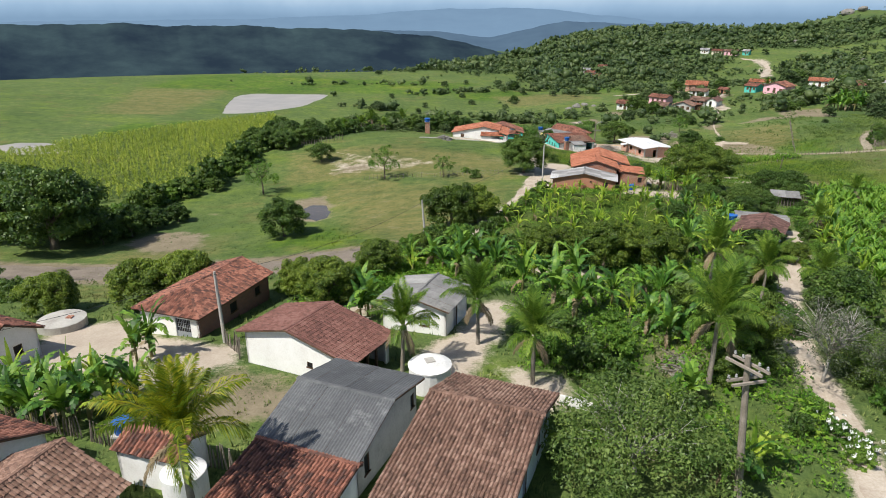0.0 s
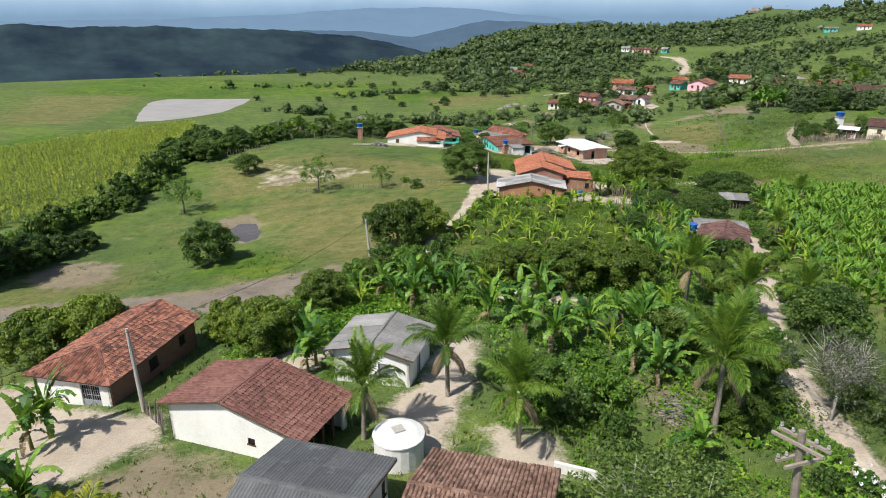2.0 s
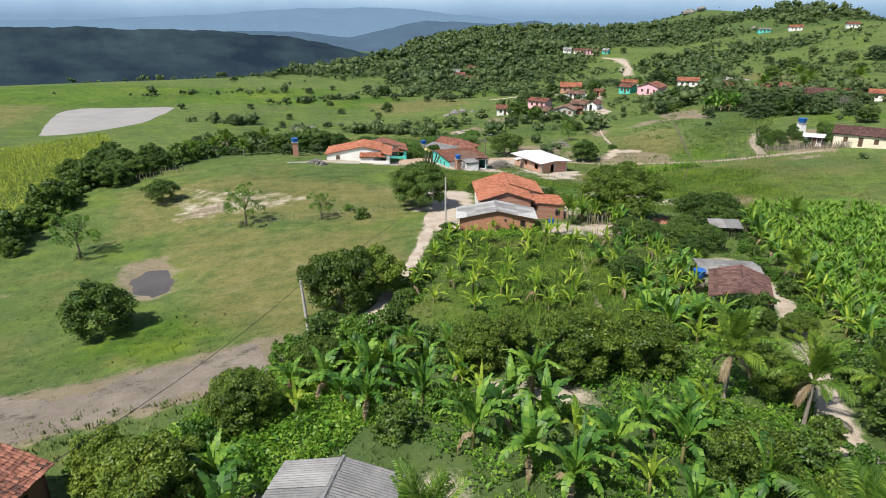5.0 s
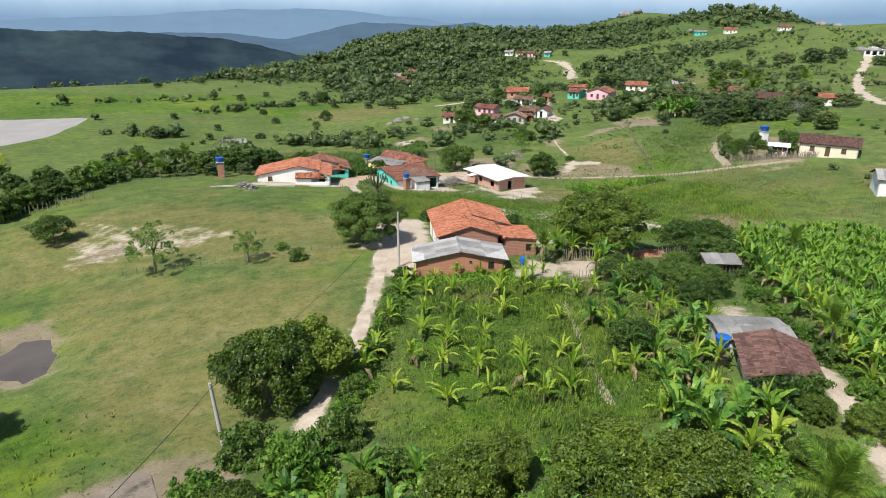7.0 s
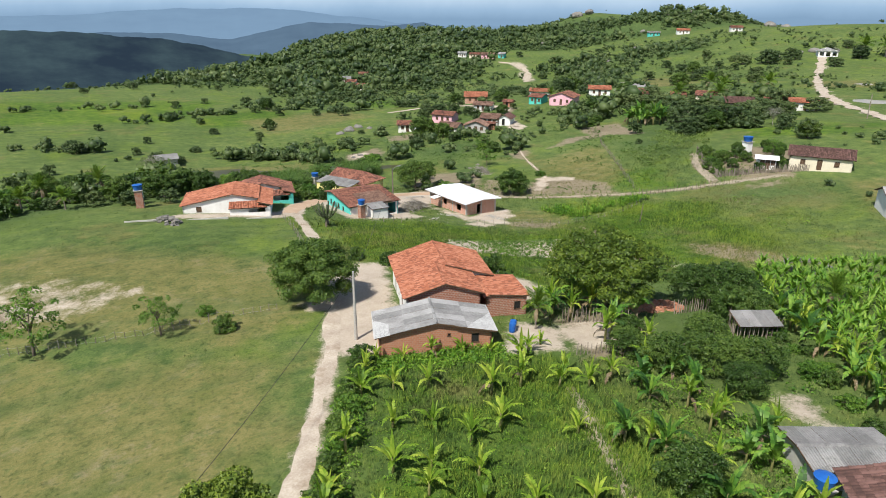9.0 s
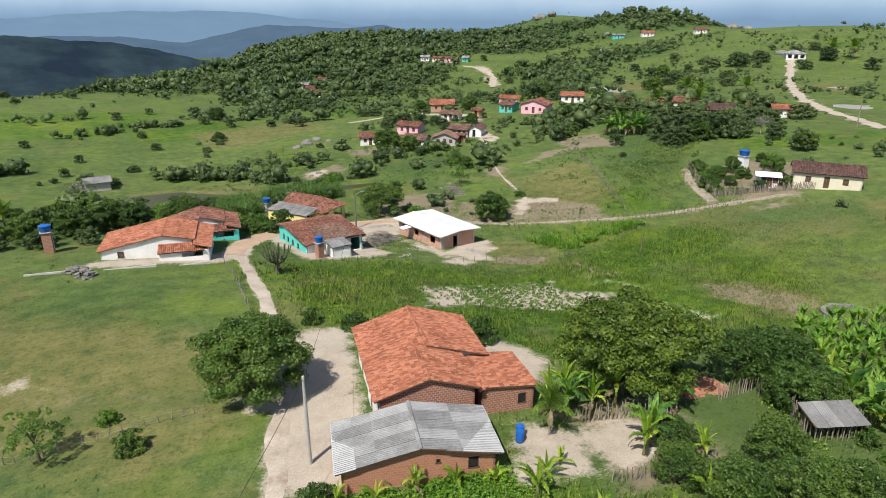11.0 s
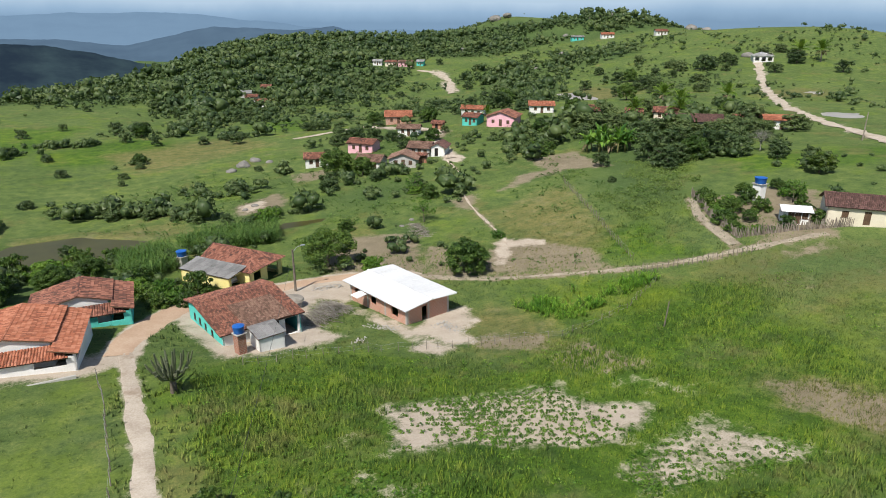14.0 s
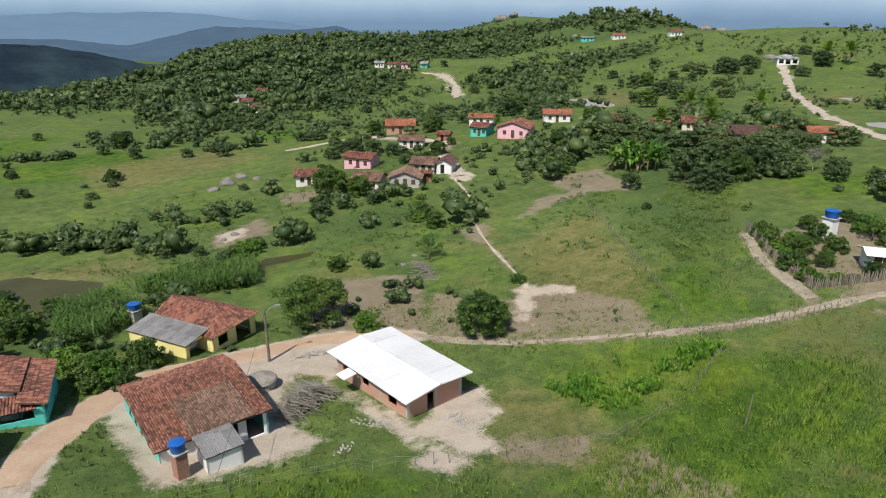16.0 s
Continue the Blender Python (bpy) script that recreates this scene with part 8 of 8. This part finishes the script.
for i in range(len(bx)):
    v, f = shapes[0 if far_d[i] < 190 else 1 if far_d[i] < 330 else 2][i % 6]
    a, s = rg.uniform(0, 6.283), size[i]
    c, sn = math.cos(a) * s, math.sin(a) * s
    V.append(np.column_stack([v[:, 0] * c - v[:, 1] * sn + bx[i], v[:, 0] * sn + v[:, 1] * c + by[i], v[:, 2] * s * 1.15 + bz[i] - 0.1]))
    F.append(f + n)
    n += len(v)
stuff("hillside_scrub", np.concatenate(V), np.concatenate(F), LEAF_SCRUB, "dark green scrub and low trees over hillside", "scrub")

# trees that stand out on the slopes
HAMLET_TREES = [(145.5, 176, 0.8), (125, 186, 0.8), (129.5, 189, 0.9), (155, 195, 1.0), (186, 196, 0.6), (180, 198, 0.7), (172, 198, 0.7), (149, 199, 0.8), (118, 199, 1.1), (181, 199, 0.75), (165, 200, 0.9), (160, 203, 0.8), (176, 203, 0.8), (183, 203, 0.7), (147, 204, 1.0), (170, 206, 0.9), (171, 206, 0.75), (140, 206, 0.9), (152, 208, 0.9), (163, 208, 0.7), (166, 209, 0.8), (160, 210, 0.8), (155, 212, 0.75), (140, 214, 0.8), (134, 214, 0.8), (182, 214, 0.8), (159, 215, 0.8), (154, 217, 0.9)]
SLOPE_TREES = [(40, 217.5, 0.6), (172, 220, 0.9), (35, 220, 0.5), (160.6, 221, 0.9), (151, 222, 0.8), (31.5, 225, 0.5), (190, 225, 0.9), (64, 226, 0.8), (75, 226, 0.8), (150, 226, 0.8), (27, 229, 0.6), (152, 231, 0.75), (156, 231, 0.8), (20.4, 231.7, 0.6), (128, 232, 0.5), (146, 232, 0.8), (176, 232, 0.8), (66, 232, 0.9), (20, 234, 0.5), (1.2, 235, 0.5), (154, 236, 0.7), (145, 237, 0.7), (134.4, 237.6, 1.0), (147, 239, 0.8), (205, 240, 0.8), (143, 240, 0.8), (118, 243, 0.45), (136, 245, 0.7)]
VILLAGE_TREES = [(112, 246, 0.4), (156, 246, 0.8), (-25, 250, 0.9), (86, 256, 0.7), (70, 258, 0.6), (56, 258, 0.5), (112, 260, 0.6), (200, 260, 0.9), (24.1, 261.5, 0.5), (76, 262, 0.6), (99, 262, 0.5), (140, 268, 0.7), (82, 275, 0.6), (11.4, 276, 0.7), (150, 276, 0.8), (29.6, 278, 0.5), (217, 278, 0.8), (241, 279, 0.9), (117, 283, 0.9), (92, 284, 0.7), (103.6, 288, 0.8), (256, 288, 1.0), (132.7, 290, 0.8), (305, 290, 1.2), (108, 290, 0.7), (90, 292, 0.8), (335, 300, 1.2), (228, 300, 1.0)]
UPLAND_TREES = [(262, 300, 1.0), (190, 300, 0.8), (89, 304, 0.8), (120, 305, 0.8), (96, 305, 0.7), (246, 305, 1.2), (57.9, 306, 0.6), (84.6, 306.7, 0.8), (296, 310, 1.3), (60.8, 314, 0.7), (269, 318, 1.0), (350, 320, 1.2), (318, 325, 1.3), (50.7, 328, 0.7), (270, 330, 1.1), (164, 330.8, 0.9), (45.7, 337, 0.9), (152, 341, 0.9), (183.6, 343, 0.9), (36.5, 343, 0.9), (250, 343, 0.9), (80.8, 346, 1.0), (182, 349, 1.0), (60, 350, 0.9), (11.3, 354, 0.9), (72, 356, 0.9), (52, 372, 1.0), (134, 375, 0.9)]
RIDGE_TREES = [(88, 380, 0.9), (-40, 400, 0.9), (104, 402, 1.0), (82, 404, 1.0), (20, 410, 1.0), (106, 418, 1.0), (-20, 420, 1.0), (76, 440, 1.1), (0, 440, 1.1), (-50, 440, 1.2), (110, 448, 1.0), (30, 460, 1.1), (-90, 460, 1.2), (-10, 470, 1.2), (232, 484, 1.1), (198, 488, 0.9), (170, 494, 1.1), (214, 505, 1.2)]
for i, (x_, y_, s_) in enumerate(HAMLET_TREES + SLOPE_TREES + VILLAGE_TREES + UPLAND_TREES + RIDGE_TREES):
    if any(math.hypot(x_ - a, y_ - b) < 2.6 + w_ * 0.4 for a, b, w_ in HOMES):
        continue
    plant((FARTREE, FARTREE2)[i % 2], x_, y_, s_ * (0.75 + 0.3 * (i % 4) / 3) * (1.3 if x_ > 138 and y_ < 262 else 1.0), i * 67, 1.0)

# low walls, white rubble, barrels and a broken lean-to
LW = thing("low_wall", ID, "low grey rendered wall in front of the farmhouse", "wall")
for a, b in (((-6.0, 154.4), (1.0, 153.6)), ((1.2, 153.6), (8.4, 152.9)), ((8.6, 152.9), (14.8, 152.9))):
    d = math.degrees(math.atan2(b[1] - a[1], b[0] - a[0]))
    part("section", Geo().box((0, -0.1, -0.6), (math.hypot(b[0] - a[0], b[1] - a[1]), 0.1, 0.35)), GREYWALL, LW).matrix_basis = pose(a[0], a[1], min(gz(*a), gz(*b)), 0, 0, d)
heap("rubble_pile", 53.0, 151.4, 2.6, 1.4, 0.15, 150, CONCRETE, "scattered white building rubble beside unfinished house", "rubble", 7, False)
heap("rubble_pile", 45.6, 155.6, 2.2, 1.0, 0.15, 110, CONCRETE, "white rubble along unfinished house", "rubble", 8, False)
heap("rubble_pile", 44.5, 172.0, 2.4, 1.0, 0.4, 140, CONCRETE, "heap of pale broken concrete beside road", "rubble", 9, False)
for i, (x_, y_) in enumerate(((30.8, 102.3), (30.4, 101.7))):
    BA = thing("barrel", at(x_, y_, i * 50), "blue plastic barrel standing in the yard", "barrel", "barrels")
    g = Geo().lathe([(0.26, 0), (0.30, 0.08), (0.31, 0.3), (0.29, 0.45), (0.31, 0.6), (0.30, 0.82), (0.27, 0.88)], 18)
    g.soft = True
    part("drum", g, BLUEPLASTIC, BA)
    part("rim", Geo().lathe([(0.29, 0.86), (0.30, 0.9), (0.25, 0.9)], 18), BLUEPLASTIC, BA)
SR = thing("lean_to", at(55.4, 97.6, 20) @ Matrix.Diagonal((0.7, 0.7, 0.8, 1)), "low lean-to with grey corrugated sheets", "shed")
for u, v in ((-1.6, -1.0), (1.6, -1.0), (-1.6, 1.0), (1.6, 1.0)):
    part("post", Geo().tube([(u, v, -0.4), (u, v, 1.05 + 0.12 * v)], [0.06, 0.05], 6), TIMBER, SR)
lean_to(SR, [(-2.0, -1.3, 0.95), (2.0, -1.3, 0.95), (2.0, 1.3, 1.3), (-2.0, 1.3, 1.3)], FIBRE, "sheet", 83)

heap("rubble_pile", 47.6, 102.6, 2.9, 1.5, 0.14, 190, BRICKORANGE, "broken red bricks spread over bare ground", "rubble", 9, False)
fence([(33.2, 95.2), (36.4, 94.4), (40.2, 93.2)], 0.32, 0.7, 1.2, "low row of grey stakes beside the plot", 0.04, 15, False, 8)
LOW = thing("low_wall", ID, "short whitewashed garden wall behind tile-roofed house", "wall")
part("section", Geo().box((0, -0.1, -0.4), (2.3, 0.1, 0.6)), WHITECEM, LOW).matrix_basis = pose(7.2, 34.3, gz(7.2, 34.3), 0, 0, -27)
# low herbs over the slope above the hamlet and in the fields below it
SLOPES = [[(20, 184), (58, 176), (84, 156), (100, 168), (130, 190), (150, 200), (130, 250), (90, 268), (40, 262), (8, 240)]]
x_, y_ = sown(SLOPES, 5200, 41)
ROUGH = [[(95, 163), (100, 176), (105, 196), (114, 203), (124, 199), (134, 187), (122, 176), (112, 167), (103, 160)]]
k = noise2(x_, y_, 0.05) + 0.7 * noise2(x_, y_, 0.2) > 0.02
herbs("slope_weeds", x_[k], y_[k], (0.4, 1.1), 9, 0.45, LEAF_CANE, "low green herbs and seedlings over the slope", 340)
x_, y_ = sown(ROUGH, 2400, 43)
k = noise2(x_, y_, 0.07) + 0.6 * noise2(x_, y_, 0.2) + 0.028 * np.clip(inside(ROUGH[0], x_, y_), 0, 9) > 0.06
herbs("rough_weeds", x_[k], y_[k], (0.5, 1.3), 12, 0.34, LEAF_CITRUS, "rough dark weeds in a fenced field", 360)

FENCE_TREES = [(-6, 169, 0.8), (0, 169, 0.65), (-11.6, 169.6, 0.7), (147, 170, 0.7), (-18, 170.5, 0.6), (-24, 174, 0.55), (-15, 175, 0.5), (-21, 177, 0.6), (-8, 183, 0.7), (-1, 185, 0.7), (110, 187, 0.35), (4, 189, 0.6), (14.6, 193, 0.6), (167, 196, 0.7), (136, 200, 0.7), (-31, 204, 0.6), (-27, 207, 0.6), (13, 211, 0.6), (78, 211, 0.45), (-27, 222, 0.6), (123, 224, 0.8), (134, 225, 0.9), (35.8, 230, 0.6), (22.8, 233, 0.5), (28.8, 233, 0.5), (-4.5, 234, 0.9), (138, 239, 0.9), (-10, 247, 0.5)]
VALLEY_TREES = [(5.2, 249, 0.6), (94, 252, 0.6), (-25.9, 253, 0.9), (-8, 263, 0.5), (25, 268.6, 0.55), (-23, 287, 0.6), (8, 296, 0.6), (59, 298, 0.8), (266, 300, 1.1), (50, 303, 0.7), (87, 305, 0.7), (37, 308, 0.7), (-2, 308, 0.9), (29, 319, 0.8), (0, 340, 0.8), (195, 340, 0.9), (291, 341, 1.2), (77, 362, 1.0), (262, 362, 1.1), (292, 364, 1.2), (102, 369, 0.9), (236, 373, 1.0), (201, 396, 1.0), (45, 398, 1.1), (164, 402, 1.0), (58, 405, 1.1), (160, 435, 1.2), (270, 441, 1.2)]
HILLTOP_TREES = [(241, 450, 1.2), (117, 480, 1.2)]
for i, (x_, y_, s_) in enumerate(FENCE_TREES + VALLEY_TREES + HILLTOP_TREES):
    plant((FARTREE2, FARTREE)[i % 2], x_, y_, s_, i * 71, 0.85 + 0.1 * (i % 4))
for x_, y_, s_ in ((-22, 170, 0.9), (-15.6, 168.6, 0.8), (-26.5, 171.6, 0.75)):
    plant(PALM, x_, y_, s_, x_ * 30, 0.7)
for i, (x_, y_) in enumerate(((148, 232), (152, 222), (157, 212.5), (166, 206), (173.5, 199.5), (181, 196), (143, 238), (139, 229), (146, 216), (160, 203))):
    plant((FARTREE, FARTREE2)[i % 2], x_, y_, (1.3, 1.0, 1.45)[i % 3], i * 83, 0.85)
for i, (x_, y_, s_) in enumerate(((138.5, 162.5, 1.1), (126.2, 188.5, 1.35), (149.5, 178.5, 1.0), (237.4, 274, 1.2), (223, 284, 1.1), (294, 321, 2.2), (331, 297, 1.7), (129.6, 233, 1.1), (222, 326, 1.2), (166, 296, 1.1), (208, 291, 1.0), (171.5, 203, 1.2), (325, 270, 1.5), (286, 330, 1.6), (310, 318, 1.3), (315, 326, 1.5), (334, 318, 1.5), (342, 306, 1.4), (303, 324, 1.4), (318, 303, 0.6), (331, 300, 0.7))):
    plant((FARTREE, FARTREE2)[i % 2], x_, y_, s_, i * 47, 0.95)
for x_, y_, s_ in ((162, 234, 1.3), (188, 248, 1.5), (183, 236, 1.4), (204, 236, 1.5), (150, 247, 1.2), (172, 226, 1.3), (336, 300, 2.0), (342, 292, 2.0)):
    plant(PALM, x_, y_, s_ * 1.05, x_ * 30, 0.72)
for model, x_, y_, s_, a_ in ((ROUND, 70.6, 238.4, 1.05, 20), (ROUND, 75.0, 233.8, 0.72, 130), (ROUND, 105.0, 297.2, 0.72, 70), (ROUND, 118.4, 283.0, 0.80, 200), (ROUND, 128.2, 233.4, 0.85, 250)):
    plant(model, x_, y_, s_, a_)
for i, (x_, y_, s_) in enumerate(((86.0, 279.0, 0.95), (89.6, 274.6, 1.05), (93.2, 268.6, 1.0), (96.0, 262.6, 0.9), (82.4, 272.0, 0.85), (122.0, 241.0, 0.5))):
    plant((FARTREE, FARTREE2)[i % 2], x_, y_, s_, i * 95)
for i, (x_, y_) in enumerate(((112.4, 224.6), (114.0, 221.0), (115.2, 217.2), (116.6, 224.2), (118.0, 220.2), (119.6, 225.6), (121.2, 222.0), (123.2, 227.0), (113.2, 228.0), (100.4, 256.6), (101.8, 254.4), (103.0, 252.0), (98.8, 258.2))):
    plant((BUSH, BUSH2)[i % 2], x_, y_, 1.05 if i < 9 else 0.6, i * 73, 0.75)
for i, (x_, y_, s_) in enumerate(((129.5, 196.1, 1.5), (135.2, 197.3, 1.6), (135.4, 189.4, 1.3), (141.4, 190.2, 1.45), (144.1, 185.1, 1.2), (150.0, 247.0, 1.5), (154.2, 238.3, 1.3), (168.6, 237.1, 1.4), (184.8, 219.9, 1.4), (176.7, 206.9, 1.5), (143.9, 234.0, 1.2), (195.6, 272.3, 1.5), (224.4, 286.4, 1.5), (232.7, 299.9, 1.6), (251.0, 328.0, 1.5), (245.5, 330.4, 1.3), (152.2, 292.2, 1.6), (160.0, 300.0, 1.6), (173.0, 320.0, 1.7), (45.0, 327.4, 1.0), (34.4, 328.7, 1.1), (27.3, 339.2, 1.0), (46.6, 238.6, 0.7), (30.0, 283.3, 0.75))):
    plant((FARTREE, FARTREE2, ROUND)[i % 3], x_, y_, s_ * (1.0, 1.0, 0.62)[i % 3], i * 67, 1.1)
for i, (x_, y_, s_) in enumerate(((6.0, 200.6, 1.3), (10.4, 199.4, 1.1), (15.0, 198.6, 1.4), (19.6, 199.8, 1.1), (2.4, 203.0, 1.2), (103.6, 153.6, 0.7), (105.0, 156.8, 0.9), (107.4, 159.4, 0.8), (109.6, 163.0, 1.0), (111.6, 165.8, 0.9), (105.6, 151.0, 0.6), (110.4, 149.2, 0.7), (115.0, 147.0, 0.8), (112.0, 161.0, 0.9), (115.4, 160.0, 1.0))):
    plant((BUSH, BUSH2, BUSH)[i % 3], x_, y_, s_, i * 41, 1.1)
plant(FARTREE2, 131, 190, 1.25, 60)
plant(FARTREE, 126, 188, 0.9, 200)
for i, (x_, y_, s_) in enumerate(((26.6, 172.0, 0.8), (25.2, 174.2, 0.9), (23.4, 172.4, 0.8), (23.0, 176.4, 1.0), (21.0, 179.4, 1.2))):
    plant((BUSH, BUSH2, BUSH)[i % 3], x_, y_, s_, i * 50, 0.9)

FIELD = [[(22, 127), (24, 149), (40, 149), (52, 143), (62, 143), (76, 147), (88, 146), (100, 138), (96, 120), (84, 111), (62, 108), (40, 113)]]
x_, y_ = sown(FIELD, 3000, 45, 0.2)
k = noise2(x_, y_, 0.09) + 0.5 * noise2(x_, y_, 0.3) > 0.05
herbs("field_weeds", x_[k], y_[k], (0.22, 0.5), 9, 0.42, LEAF_FIELD, "tall green weeds in drifts over the field", 380)

# ---- flowers, low weeds and grass ----
fl = []
for x_, y_ in ((22.8, 31.4), (22.5, 28.9), (23.3, 30.0)):
    fl += [(x_ + rr.gauss(0, 0.5), y_ + rr.gauss(0, 0.5), gz(x_, y_) + rr.uniform(0.6, 1.1)) for _ in range(14)]
    plant(BUSH2, x_, y_, 0.5, x_ * 100)
petal = leaf_cloud([(0, 0, 0, 0.12, 0.12, 0.06)], 8, 0.14, 3)
v, f = blade_field(fl, [petal], (0.8, 1.3), 5)
stuff("white_blossoms", v, f, FLOWER, "small white flowers on a shrub by the path", "flowers")

rg = np.random.default_rng(99)
N = 106000
tx, ty = rg.uniform(-42, 112, N), rg.uniform(20, 182, N)
qx, qy = sown(PLOT, 15000, 46, 0.3)      # knee-high grass between the young bananas
fx, fy = sown(FIELD, 30000, 47, 0.3)      # fine tall grass of the field below the track
tx, ty = np.concatenate([tx, qx, fx]), np.concatenate([ty, qy, fy])
plot = np.arange(len(tx)) >= N
N = len(tx)
cov = cover(tx, ty)
pasture = (tx < 17) & (ty > 66)
keep = (cov["soil"] < 0.36) & (plot | (rg.random(N) < np.where(pasture, 0.22, 0.60)))
for q, _, _ in PONDS.values():
    keep &= inside(q, tx, ty) < 0.3
tx, ty = tx[keep], ty[keep]
cov = {k: v_[keep] for k, v_ in cov.items()}
tall = np.where(pasture[keep], 0.13, 0.26) * (1 + 0.5 * cov["lush"]) * (1 - 0.35 * cov["dry"]) * rg.uniform(0.5, 1.5, len(tx))
clump = np.array([noise.noise((a * 0.12, b * 0.12, 9.1)) for a, b in zip(tx, ty)])
tall *= np.clip(1 + 0.9 * clump, 0.4, 1.9)
tall = np.where(plot[keep], np.clip(tall * np.where(tx > 42, 0.8, 1.2), 0.16, 0.5), tall)
tz = ground_z(tx, ty)
B = 5
ang = rg.uniform(0, 6.283, (len(tx), B))
ox, oy = tx[:, None] + rg.normal(0, 0.10, (len(tx), B)), ty[:, None] + rg.normal(0, 0.10, (len(tx), B))
hh = tall[:, None] * rg.uniform(0.6, 1.25, (len(tx), B))
w = np.where(plot[keep][:, None], 0.018 + 0.035 * hh, 0.035 + 0.05 * hh)
ca, sa = np.cos(ang), np.sin(ang)
bl = np.stack([np.stack([ox - sa * w, oy + ca * w, tz[:, None] - 0.03 + 0 * hh], -1), np.stack([ox + sa * w, oy - ca * w, tz[:, None] - 0.03 + 0 * hh], -1), np.stack([ox + ca * hh * 0.45, oy + sa * hh * 0.45, tz[:, None] + hh], -1)], 2).reshape(-1, 3)
rep3 = {k: np.repeat(v_, 3 * B) for k, v_ in cov.items()}
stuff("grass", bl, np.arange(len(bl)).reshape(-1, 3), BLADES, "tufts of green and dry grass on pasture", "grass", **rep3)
